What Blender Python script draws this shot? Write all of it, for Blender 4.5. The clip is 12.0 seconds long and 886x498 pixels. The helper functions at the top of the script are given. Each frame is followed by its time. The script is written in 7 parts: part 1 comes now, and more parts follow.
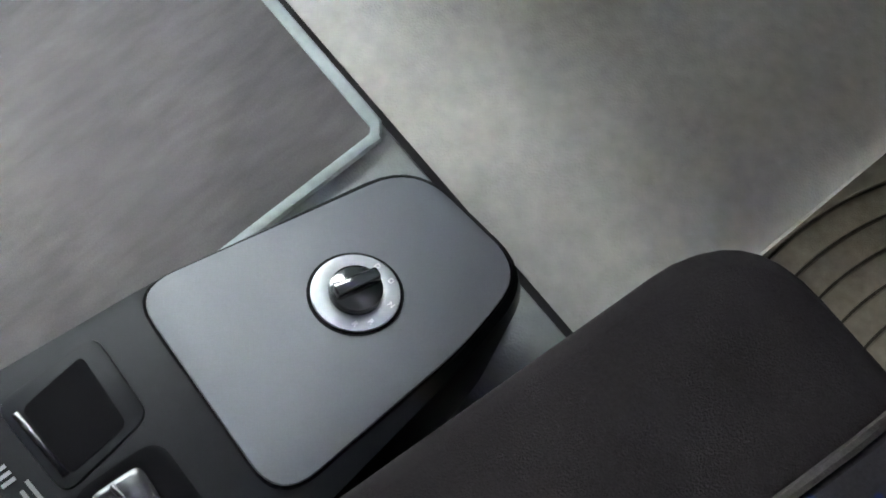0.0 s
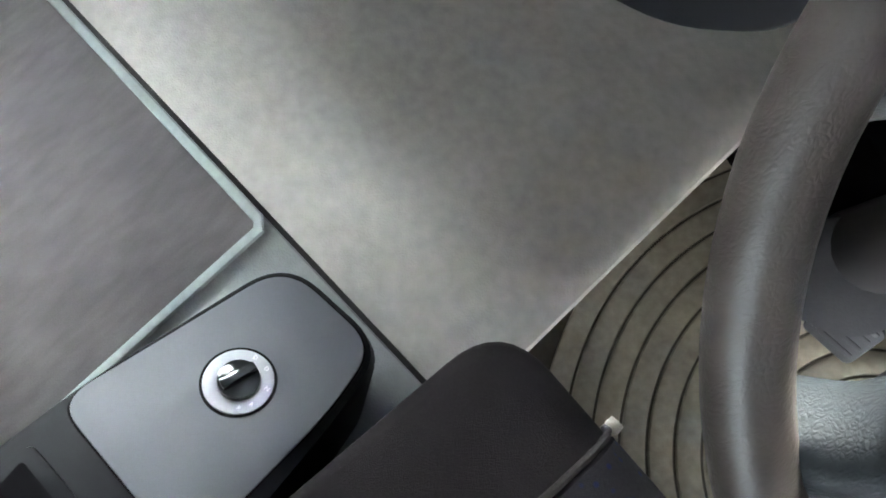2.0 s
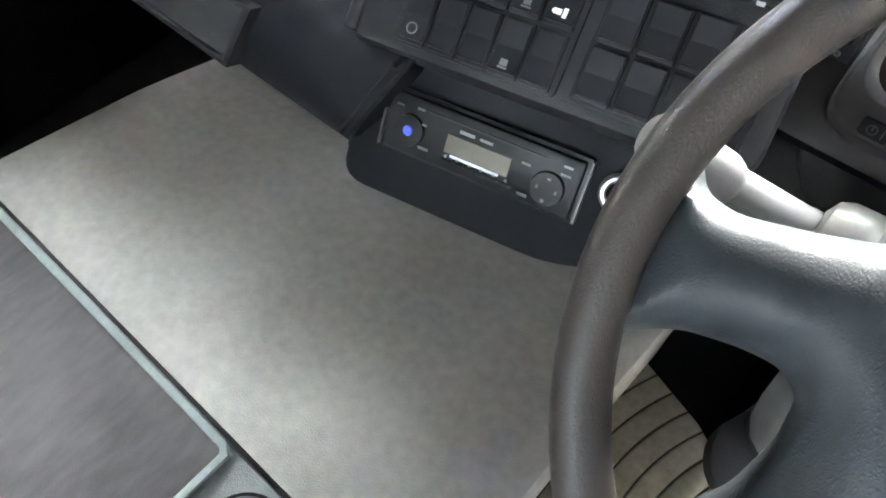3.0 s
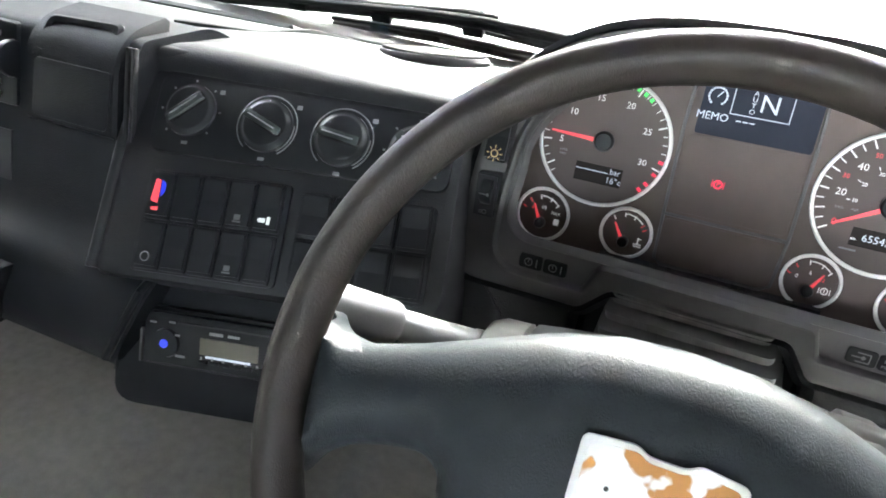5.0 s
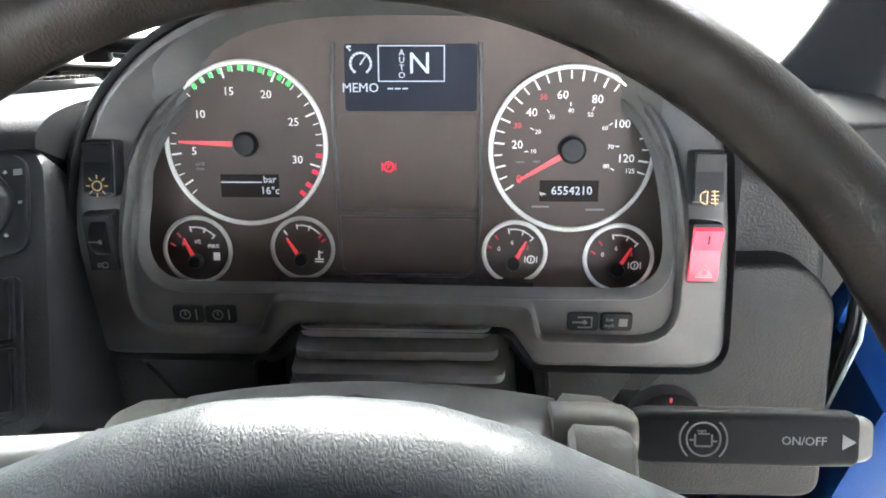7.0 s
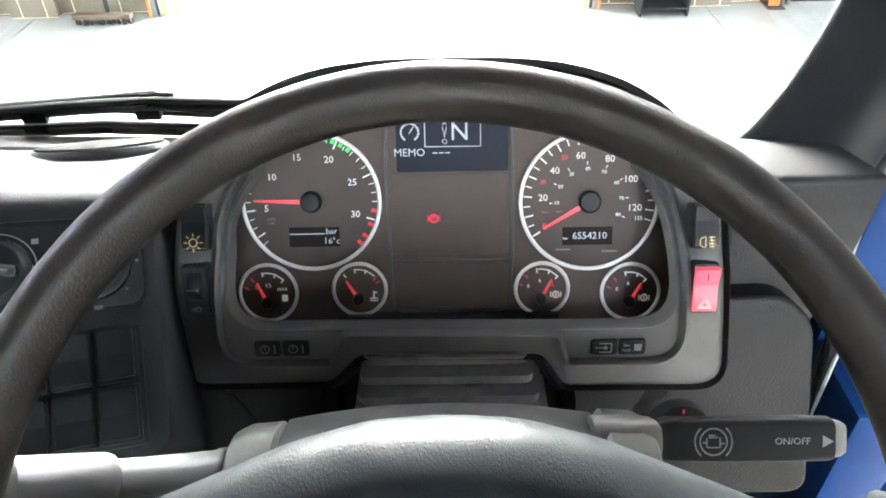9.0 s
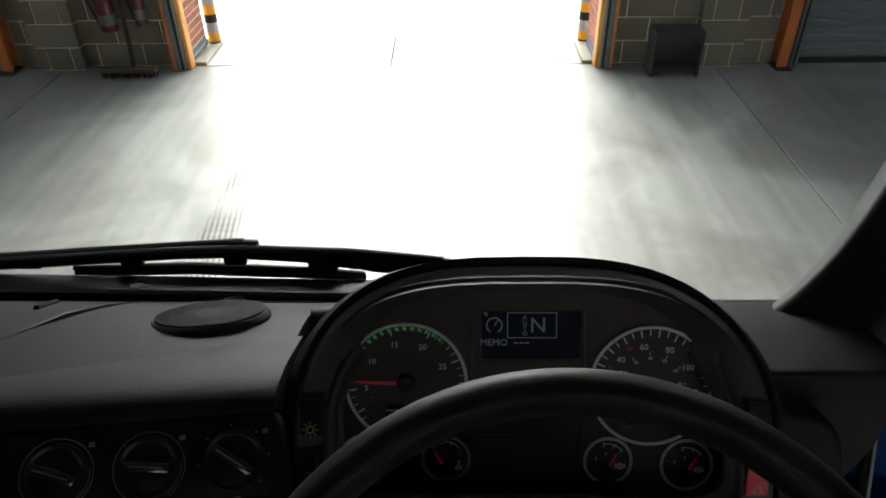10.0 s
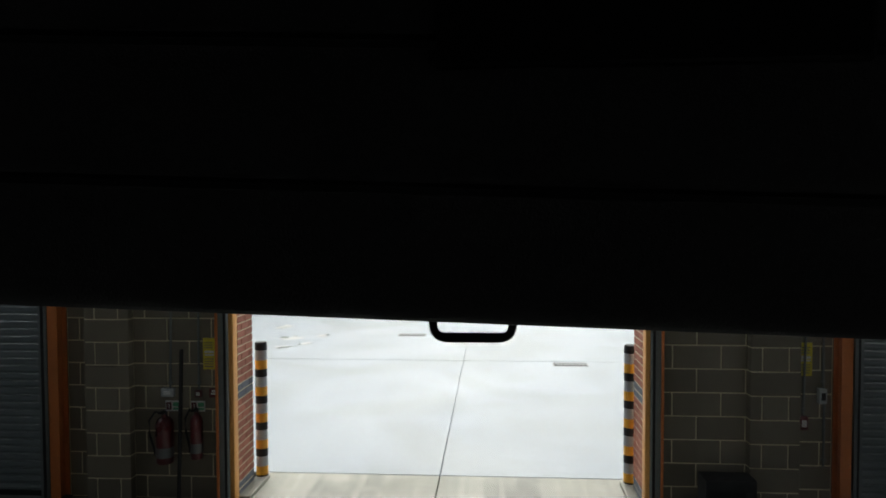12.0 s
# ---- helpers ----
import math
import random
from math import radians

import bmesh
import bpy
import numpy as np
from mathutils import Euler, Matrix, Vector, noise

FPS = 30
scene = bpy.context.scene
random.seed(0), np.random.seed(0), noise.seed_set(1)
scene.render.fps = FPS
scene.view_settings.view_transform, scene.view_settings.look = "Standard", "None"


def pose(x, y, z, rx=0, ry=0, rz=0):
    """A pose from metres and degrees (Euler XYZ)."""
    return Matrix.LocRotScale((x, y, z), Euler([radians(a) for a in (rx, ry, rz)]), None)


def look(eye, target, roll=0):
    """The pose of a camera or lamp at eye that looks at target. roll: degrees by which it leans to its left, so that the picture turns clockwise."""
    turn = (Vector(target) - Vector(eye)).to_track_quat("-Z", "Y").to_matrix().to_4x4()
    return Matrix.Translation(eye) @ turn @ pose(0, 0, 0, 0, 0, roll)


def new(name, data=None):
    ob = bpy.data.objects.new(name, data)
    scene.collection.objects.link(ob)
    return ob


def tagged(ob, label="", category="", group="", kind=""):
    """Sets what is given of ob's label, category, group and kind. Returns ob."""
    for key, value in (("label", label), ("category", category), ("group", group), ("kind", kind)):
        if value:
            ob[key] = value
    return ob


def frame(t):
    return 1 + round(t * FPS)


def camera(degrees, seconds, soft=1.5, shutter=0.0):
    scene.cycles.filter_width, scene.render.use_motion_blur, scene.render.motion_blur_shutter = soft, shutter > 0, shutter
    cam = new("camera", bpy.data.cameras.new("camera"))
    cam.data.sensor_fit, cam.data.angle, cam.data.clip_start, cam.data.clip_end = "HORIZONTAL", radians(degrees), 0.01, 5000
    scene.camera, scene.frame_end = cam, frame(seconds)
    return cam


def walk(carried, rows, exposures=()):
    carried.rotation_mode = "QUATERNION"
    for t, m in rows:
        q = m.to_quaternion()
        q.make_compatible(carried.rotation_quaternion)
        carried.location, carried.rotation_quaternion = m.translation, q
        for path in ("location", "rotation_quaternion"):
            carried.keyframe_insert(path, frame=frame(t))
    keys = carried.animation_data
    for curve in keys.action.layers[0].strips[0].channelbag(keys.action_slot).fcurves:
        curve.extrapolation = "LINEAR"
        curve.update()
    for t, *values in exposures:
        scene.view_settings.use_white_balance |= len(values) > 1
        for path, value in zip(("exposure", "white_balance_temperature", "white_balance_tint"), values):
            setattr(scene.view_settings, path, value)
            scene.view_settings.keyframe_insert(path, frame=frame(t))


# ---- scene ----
cam = camera(64.0, 12.0, soft=1.8)
PATH = [
    (0.0, look((-0.210, -0.106, 2.114), (-0.802, 0.055, 0.210), -23.9)),
    (0.5, look((-0.212, -0.103, 2.123), (-0.704, -0.015, 0.186), -29.2)),
    (1.0, look((-0.199, -0.081, 2.159), (-0.665, 0.022, 0.217), -27.7)),
    (1.5, look((-0.191, -0.026, 2.205), (-0.634, 0.147, 0.262), -20.5)),
    (2.0, look((-0.182, -0.006, 2.264), (-0.641, 0.247, 0.334), -15.5)),
    (2.5, look((-0.158, -0.021, 2.324), (-0.792, 0.513, 0.503), -6.8)),
    (3.0, look((-0.129, -0.027, 2.372), (-0.893, 0.731, 0.686), -4.2)),
    (3.2, look((-0.110, -0.033, 2.390), (-0.897, 0.802, 0.751), -3.6)),
    (4.8, look((-0.010, -0.042, 2.432), (-0.709, 1.250, 1.075), -2.6)),
    (5.0, look((0.000, -0.033, 2.427), (-0.652, 1.296, 1.082), -2.4)),
    (5.5, look((0.031, 0.017, 2.387), (-0.437, 1.437, 1.059), -1.9)),
    (6.0, look((0.040, 0.075, 2.332), (-0.197, 1.559, 1.012), -1.4)),
    (6.5, look((0.052, 0.080, 2.332), (-0.079, 1.596, 1.034), -1.4)),
    (7.0, look((0.059, 0.078, 2.329), (-0.001, 1.613, 1.049), -1.0)),
    (8.8, look((0.019, 0.027, 2.375), (0.011, 1.603, 1.145), -1.2)),
    (9.0, look((0.014, 0.019, 2.402), (0.000, 1.588, 1.161), -1.2)),
    (9.5, look((-0.021, 0.014, 2.471), (-0.034, 1.588, 1.238), -0.9)),
    (10.0, look((-0.058, 0.034, 2.568), (-0.086, 1.665, 1.410), -0.7)),
    (10.5, look((-0.066, 0.031, 2.653), (-0.117, 1.815, 1.754), -0.6)),
    (10.8, look((-0.062, 0.010, 2.661), (-0.145, 1.905, 2.027), -0.6)),
    (11.0, look((-0.078, 0.012, 2.680), (-0.174, 1.948, 2.183), -0.5)),
    (11.5, look((-0.093, 0.029, 2.716), (-0.210, 2.015, 2.498), -0.3)),
    (12.0, look((-0.109, 0.029, 2.732), (-0.246, 2.022, 2.659), -0.2)),
]
EXPOSURES = [(0.0, 7.70), (2.0, 7.88), (3.0, 8.0), (4.8, 7.3), (7.0, 7.42), (9.0, 7.05), (9.5, 4.85), (10.0, 2.55), (10.5, 1.25), (10.8, 0.98), (11.5, 0.70), (12.0, 0.85)]
walk(cam, PATH, EXPOSURES)

# ---- sky and sun ----
world = bpy.data.worlds.new("sky")
scene.world = world
world.use_nodes = True
wn = world.node_tree.nodes
sky = wn.new("ShaderNodeTexSky")
sky.sky_type, sky.sun_disc = "NISHITA", False
sky.sun_elevation, sky.sun_rotation = radians(38), radians(-3)
sky.air_density, sky.dust_density, sky.ozone_density = 1.0, 6.0, 1.0
veil = wn.new("ShaderNodeHueSaturation")
veil.inputs["Saturation"].default_value = 0.3
world.node_tree.links.new(sky.outputs[0], veil.inputs["Color"])
world.node_tree.links.new(veil.outputs[0], wn["Background"].inputs[0])
wn["Background"].inputs[1].default_value = 0.15
sun = new("sun", bpy.data.lights.new("sun", "SUN"))
sun.data.energy, sun.data.angle, sun.data.color = 0.6, radians(60), (0.96, 0.99, 1.0)
sun.matrix_world = look((-1.0, 20.0, 16.0), (0, 0, 0))

# ---- materials ----
MATS = {}


def mat(name, color, rough=0.6, metal=0.0, scale=40.0, vary=0.12, bump=0.0, bump_scale=None, emit=0.0, coarse=2.5, spec=0.5, random_tint=0.0, coat=0.0):
    """A surface with fine grain and slow stains, at real-world size."""
    m = bpy.data.materials.new(name)
    m.use_nodes = True
    nt, b = m.node_tree, m.node_tree.nodes["Principled BSDF"]
    co = nt.nodes.new("ShaderNodeTexCoord")
    n1, n2 = nt.nodes.new("ShaderNodeTexNoise"), nt.nodes.new("ShaderNodeTexNoise")
    n1.inputs["Scale"].default_value, n1.inputs["Detail"].default_value = scale, 6.0
    n2.inputs["Scale"].default_value, n2.inputs["Detail"].default_value = coarse, 4.0
    for n in (n1, n2):
        nt.links.new(co.outputs["Object"], n.inputs["Vector"])
    mix = nt.nodes.new("ShaderNodeMath")
    mix.operation = "ADD"
    nt.links.new(n1.outputs["Fac"], mix.inputs[0])
    nt.links.new(n2.outputs["Fac"], mix.inputs[1])
    last = mix.outputs[0]
    if random_tint:
        info, mul = nt.nodes.new("ShaderNodeObjectInfo"), nt.nodes.new("ShaderNodeMath")
        mul.operation = "MULTIPLY_ADD"
        mul.inputs[1].default_value, mul.inputs[2].default_value = random_tint * 2, -random_tint
        nt.links.new(info.outputs["Random"], mul.inputs[0])
        add = nt.nodes.new("ShaderNodeMath")
        nt.links.new(last, add.inputs[0])
        nt.links.new(mul.outputs[0], add.inputs[1])
        last = add.outputs[0]
    ramp = nt.nodes.new("ShaderNodeValToRGB")
    e = ramp.color_ramp.elements
    half = nt.nodes.new("ShaderNodeMath")
    half.operation = "MULTIPLY"
    half.inputs[1].default_value = 0.5
    nt.links.new(last, half.inputs[0])
    nt.links.new(half.outputs[0], ramp.inputs["Fac"])
    e[0].position, e[1].position = 0.25, 0.75
    e[0].color = (*[max(0.0, c * (1 - 2 * vary)) for c in color], 1)
    e[1].color = (*[min(1.0, c * (1 + 2 * vary)) for c in color], 1)
    nt.links.new(ramp.outputs[0], b.inputs["Base Color"])
    rr = nt.nodes.new("ShaderNodeMath")
    rr.operation = "MULTIPLY_ADD"
    rr.inputs[1].default_value, rr.inputs[2].default_value = 0.2, rough - 0.1
    nt.links.new(n2.outputs["Fac"], rr.inputs[0])
    nt.links.new(rr.outputs[0], b.inputs["Roughness"])
    b.inputs["Metallic"].default_value = metal
    b.inputs["Specular IOR Level"].default_value = spec
    b.inputs["Coat Weight"].default_value = coat
    if bump:
        bp, n3 = nt.nodes.new("ShaderNodeBump"), nt.nodes.new("ShaderNodeTexNoise")
        n3.inputs["Scale"].default_value = bump_scale or scale * 3
        n3.inputs["Detail"].default_value = 3.0
        nt.links.new(co.outputs["Object"], n3.inputs["Vector"])
        bp.inputs["Strength"].default_value, bp.inputs["Distance"].default_value = bump, 0.002
        nt.links.new(n3.outputs["Fac"], bp.inputs["Height"])
        nt.links.new(bp.outputs[0], b.inputs["Normal"])
    if emit:
        nt.links.new(ramp.outputs[0], b.inputs["Emission Color"])
        b.inputs["Emission Strength"].default_value = emit
    MATS[name] = m
    return m


def leather(name, color, rough, cell=260.0, strength=0.5, vary=0.1, coarse=2.5):
    """Grained leather or moulded plastic: a cell pattern of fine relief."""
    m = mat(name, color, rough, 0, 60, vary, coarse=coarse)
    nt, b = m.node_tree, m.node_tree.nodes["Principled BSDF"]
    co, v, bp = nt.nodes.new("ShaderNodeTexCoord"), nt.nodes.new("ShaderNodeTexVoronoi"), nt.nodes.new("ShaderNodeBump")
    v.feature = "SMOOTH_F1"
    v.inputs["Scale"].default_value = cell
    nt.links.new(co.outputs["Object"], v.inputs["Vector"])
    nt.links.new(v.outputs["Distance"], bp.inputs["Height"])
    bp.inputs["Strength"].default_value, bp.inputs["Distance"].default_value = strength, 0.0012
    nt.links.new(bp.outputs[0], b.inputs["Normal"])
    return m


dash_black = leather("dash_plastic", (0.0090, 0.0094, 0.0106), 0.52, 800, 0.20)
dash_black.node_tree.nodes["Principled BSDF"].inputs["Specular IOR Level"].default_value = 0.18
# dash plastic again: shade painted into the left-hand copy, light into the fascia copy
dash_shaded = leather("dash_shaded", (0.0062, 0.0069, 0.0086), 0.62, 800, 0.20)
dash_shaded.node_tree.nodes["Principled BSDF"].inputs["Specular IOR Level"].default_value = 0.10
dash_lit = leather("dash_lit", (0.0120, 0.0116, 0.0112), 0.54, 620, 0.35)
dash_lit.node_tree.nodes["Principled BSDF"].inputs["Specular IOR Level"].default_value = 0.18
dash_grey = leather("bezel_plastic", (0.058, 0.057, 0.055), 0.44, 1100, 0.06)


def creased(name, color, rough, spec, cell=330.0, strength=0.5, stretch=(1.0, 0.55, 0.55)):
    """Soft grained vinyl whose surface is broken into fine creases."""
    m = mat(name, color, rough, 0, 60, 0.12)
    nt, b = m.node_tree, m.node_tree.nodes["Principled BSDF"]
    co, mp = nt.nodes.new("ShaderNodeTexCoord"), nt.nodes.new("ShaderNodeMapping")
    mp.inputs["Scale"].default_value = stretch
    wob, add = nt.nodes.new("ShaderNodeTexNoise"), nt.nodes.new("ShaderNodeVectorMath")
    wob.inputs["Scale"].default_value, wob.inputs["Detail"].default_value = 120.0, 3.0
    add.operation = "MULTIPLY_ADD"
    add.inputs[1].default_value = (0.010, 0.010, 0.010)
    nt.links.new(co.outputs["Object"], mp.inputs["Vector"])
    nt.links.new(mp.outputs[0], wob.inputs["Vector"])
    nt.links.new(wob.outputs["Color"], add.inputs[0])
    nt.links.new(mp.outputs[0], add.inputs[2])
    v, n, sum_, bp = nt.nodes.new("ShaderNodeTexVoronoi"), nt.nodes.new("ShaderNodeTexNoise"), nt.nodes.new("ShaderNodeMath"), nt.nodes.new("ShaderNodeBump")
    v.feature = "DISTANCE_TO_EDGE"
    v.inputs["Scale"].default_value = cell
    n.inputs["Scale"].default_value, n.inputs["Detail"].default_value = 900.0, 3.0
    nt.links.new(add.outputs[0], v.inputs["Vector"])
    nt.links.new(co.outputs["Object"], n.inputs["Vector"])
    sum_.operation = "MULTIPLY_ADD"
    sum_.inputs[1].default_value = 0.25
    nt.links.new(n.outputs["Fac"], sum_.inputs[0])
    nt.links.new(v.outputs["Distance"], sum_.inputs[2])
    bp.inputs["Strength"].default_value, bp.inputs["Distance"].default_value = strength, 0.0016
    nt.links.new(sum_.outputs[0], bp.inputs["Height"])
    nt.links.new(bp.outputs[0], b.inputs["Normal"])
    b.inputs["Specular IOR Level"].default_value = spec
    return m


pad_leather = creased("pad_leather", (0.018, 0.021, 0.023), 0.40, 0.11, 700.0, 0.22)
rim_leather = creased("rim_leather", (0.0165, 0.0132, 0.0112), 0.44, 0.26, 520.0, 0.15)
shroud_plastic = leather("shroud_plastic", (0.085, 0.083, 0.074), 0.42, 800, 0.06)
cover_plastic = leather("cover_plastic", (0.040, 0.042, 0.041), 0.42, 800, 0.08)
smooth_black = mat("smooth_black", (0.0068, 0.0074, 0.0086), 0.42, 0, 80, 0.1, spec=0.18)
stalk_black = mat("stalk_black", (0.0072, 0.0075, 0.0080), 0.55, 0, 80, 0.1, spec=0.08)
matt_black = mat("matt_black", (0.010, 0.010, 0.011), 0.75, 0, 80, 0.15)
roof_cloth = mat("roof_cloth", (0.09, 0.09, 0.087), 0.9, 0, 300, 0.1, 0.3, 900)
headliner = mat("headliner_cloth", (0.030, 0.030, 0.032), 0.9, 0, 300, 0.2, 0.3, 900)
# brown haze of reflections in the cover lens is mixed into both colours
panel_hazed = mat("cluster_panel", (0.088, 0.070, 0.063), 0.62, 0, 30, 0.08, spec=0.18)
dial_hazed = mat("dial_hazed", (0.072, 0.058, 0.053), 0.62, 0, 30, 0.06, spec=0.18)
screen_blue = mat("display_glass", (0.016, 0.019, 0.030), 0.55, 0, 30, 0.05, spec=0.12)
lcd_dark = mat("lcd_dark", (0.016, 0.013, 0.012), 0.6, 0, 30, 0.05, spec=0.08)
chrome = mat("satin_chrome", (0.75, 0.75, 0.75), 0.22, 1.0, 60, 0.05)
ring_white = mat("ring_paint", (0.68, 0.68, 0.66), 0.35, 0.3, 60, 0.05)
print_white = mat("lit_print", (0.72, 0.72, 0.70), 0.5, 0, 30, 0.03, emit=0.0015)
print_dim = mat("dim_print", (0.115, 0.115, 0.11), 0.6, 0, 30, 0.05)
print_grey = mat("grey_print", (0.145, 0.15, 0.15), 0.6, 0, 30, 0.05)
lit_white = mat("lit_display", (0.40, 0.44, 0.50), 0.5, 0, 30, 0.03, emit=0.003)
lit_green = mat("lit_green", (0.05, 0.85, 0.12), 0.5, 0, 30, 0.05, emit=0.006)
lit_red = mat("lit_red", (0.80, 0.02, 0.06), 0.5, 0, 30, 0.05, emit=0.005)
needle_red = mat("needle_red", (0.72, 0.05, 0.06), 0.5, 0, 30, 0.05, emit=0.004)
print_red = mat("red_print", (0.65, 0.04, 0.05), 0.6, 0, 30, 0.05, emit=0.003)
amber = mat("amber_print", (0.55, 0.38, 0.16), 0.6, 0, 30, 0.05, emit=0.0008)
hazard_print = mat("hazard_print", (0.75, 0.45, 0.45), 0.5, 0, 30, 0.05)
hazard_red = mat("hazard_red", (0.78, 0.06, 0.10), 0.35, 0, 60, 0.06, emit=0.002)
blue_knob = mat("blue_knob", (0.02, 0.04, 0.60), 0.35, 0, 60, 0.06, emit=0.003)
radio_lcd = mat("radio_lcd", (0.060, 0.054, 0.034), 0.45, 0, 60, 0.08)
gaiter_rubber = leather("gaiter_rubber", (0.150, 0.150, 0.146), 0.42, 900, 0.05)
silver_grey = mat("silver_paint", (0.125, 0.125, 0.12), 0.45, 0.2, 900, 0.06, 0.08, 1500)
console_silver = mat("console_silver", (0.095, 0.100, 0.108), 0.50, 0.0, 900, 0.06, 0.08, 1500, spec=0.16)
satin_silver = mat("satin_silver", (0.40, 0.42, 0.42), 0.3, 0.8, 200, 0.06)
clear_knob = mat("smoked_knob", (0.030, 0.034, 0.034), 0.15, 0.0, 60, 0.1, coat=0.6)
tunnel_vinyl = leather("tunnel_vinyl", (0.385, 0.365, 0.335), 0.62, 520, 0.45, 0.13, 3.0)
tunnel_side = leather("console_vinyl", (0.22, 0.235, 0.23), 0.6, 520, 0.5)
mat_trim = mat("mat_trim", (0.25, 0.29, 0.28), 0.6, 0, 120, 0.1)
seam_cloth = mat("seam_cloth", (0.030, 0.027, 0.026), 0.95, 0, 500, 0.2, 0.4, 1200, spec=0.06)
seat_cloth = mat("seat_velour", (0.0105, 0.009, 0.0095), 0.95, 0, 500, 0.25, 0.5, 1200, coarse=14, spec=0.06)
blue_paint = mat("blue_paint", (0.003, 0.026, 0.100), 0.45, 0, 20, 0.06, spec=0.12)
# same paint as the top panel; its shade is put into near-black colour
console_shaded = mat("console_shaded", (0.0062, 0.0067, 0.0076), 0.50, 0, 80, 0.1, spec=0.07)
# near-black that paints shade where nothing is really hollow
shade_black = mat("shade_black", (0.0025, 0.0025, 0.003), 0.9, 0, 80, 0.1, spec=0.05)
gloss_black = mat("gloss_black", (0.005, 0.005, 0.006), 0.22, 0, 80, 0.1, spec=0.30)
rubber = mat("rubber", (0.014, 0.014, 0.015), 0.6, 0, 90, 0.2, 0.2)
pillar_trim = leather("pillar_trim", (0.0065, 0.007, 0.0085), 0.50, 900, 0.12)
pillar_trim.node_tree.nodes["Principled BSDF"].inputs["Specular IOR Level"].default_value = 0.22
steel_dark = mat("dark_steel", (0.05, 0.05, 0.055), 0.45, 0.6, 60, 0.2)


def carpet():
    """Charcoal needle-felt mat with streaks of pile."""
    m = mat("tunnel_mat_felt", (0.100, 0.092, 0.091), 0.95, 0, 700, 0.16, 0.5, 1500, coarse=9)
    nt, b = m.node_tree, m.node_tree.nodes["Principled BSDF"]
    co, mp, n = nt.nodes.new("ShaderNodeTexCoord"), nt.nodes.new("ShaderNodeMapping"), nt.nodes.new("ShaderNodeTexNoise")
    mp.inputs["Scale"].default_value = (40, 12, 20)
    mp.inputs["Rotation"].default_value = (0, 0, radians(-25))
    n.inputs["Scale"].default_value, n.inputs["Detail"].default_value = 1.6, 5.0
    mixc = nt.nodes.new("ShaderNodeMix")
    mixc.data_type, mixc.blend_type = "RGBA", "MULTIPLY"
    old = b.inputs["Base Color"].links[0].from_socket
    rmp = nt.nodes.new("ShaderNodeValToRGB")
    rmp.color_ramp.elements[0].color, rmp.color_ramp.elements[1].color = (0.80, 0.79, 0.79, 1), (1.16, 1.16, 1.16, 1)
    rmp.color_ramp.elements[0].position, rmp.color_ramp.elements[1].position = 0.3, 0.7
    nt.links.new(co.outputs["Object"], mp.inputs["Vector"])
    nt.links.new(mp.outputs[0], n.inputs["Vector"])
    nt.links.new(n.outputs["Fac"], rmp.inputs["Fac"])
    mixc.inputs["Factor"].default_value = 1.0
    nt.links.new(old, mixc.inputs["A"])
    nt.links.new(rmp.outputs[0], mixc.inputs["B"])
    nt.links.new(mixc.outputs["Result"], b.inputs["Base Color"])
    return m


felt = carpet()
# darker than the rubber, to paint the shade in the grooves
foot_groove_shade = mat("footwell_groove_shade", (0.055, 0.048, 0.036), 0.9, 0, 60, 0.2, 0.3, 400, coarse=12)
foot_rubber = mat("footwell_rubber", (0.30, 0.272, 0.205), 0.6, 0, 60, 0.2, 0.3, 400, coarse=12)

# the place outside
block_face = mat("concrete_block", (0.205, 0.180, 0.138), 0.95, 0, 90, 0.14, 0.6, 260, coarse=3, random_tint=0.25)
mortar = mat("mortar", (0.80, 0.71, 0.48), 0.95, 0, 120, 0.1, 0.3)
brick_red = mat("red_brick", (0.36, 0.13, 0.085), 0.9, 0, 60, 0.15, 0.4, 200, random_tint=0.3)
brick_blue = mat("blue_brick", (0.12, 0.13, 0.16), 0.7, 0, 60, 0.15, 0.4, 200, random_tint=0.2)
orange_steel = mat("orange_steel", (0.62, 0.19, 0.05), 0.45, 0, 20, 0.1)
timber_edge = mat("pale_orange_paint", (0.80, 0.38, 0.10), 0.5, 0, 20, 0.08)
grey_steel = mat("grey_steel", (0.16, 0.18, 0.18), 0.5, 0, 20, 0.08)
shutter = mat("shutter_paint", (0.15, 0.175, 0.18), 0.65, 0, 15, 0.08)
cladding = mat("pale_cladding", (0.52, 0.50, 0.47), 0.5, 0, 10, 0.08)
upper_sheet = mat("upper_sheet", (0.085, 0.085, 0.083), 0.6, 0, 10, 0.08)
roof_sheet = mat("roof_sheet", (0.10, 0.10, 0.10), 0.6, 0, 10, 0.06)
red_paint = mat("red_paint", (0.10, 0.007, 0.009), 0.3, 0, 40, 0.08, coat=0.4)
white_paint = mat("white_paint", (0.78, 0.78, 0.76), 0.5, 0, 30, 0.06)
yellow_sign = mat("yellow_sign", (0.80, 0.66, 0.05), 0.5, 0, 30, 0.06)
sign_green = mat("sign_green", (0.10, 0.42, 0.22), 0.5, 0, 30, 0.06)
band_orange = mat("band_orange", (0.90, 0.40, 0.03), 0.5, 0, 30, 0.1)
band_grey = mat("band_grey", (0.42, 0.44, 0.47), 0.5, 0, 30, 0.1)
galv = mat("galvanised", (0.48, 0.52, 0.53), 0.45, 0.4, 30, 0.1)
wood_brush = mat("broom_wood", (0.10, 0.07, 0.05), 0.8, 0, 60, 0.2)
truck_white = mat("truck_white", (0.86, 0.86, 0.86), 0.3, 0, 5, 0.04, coat=0.5)
truck_red = mat("truck_red", (0.60, 0.03, 0.06), 0.35, 0, 5, 0.06, coat=0.5)
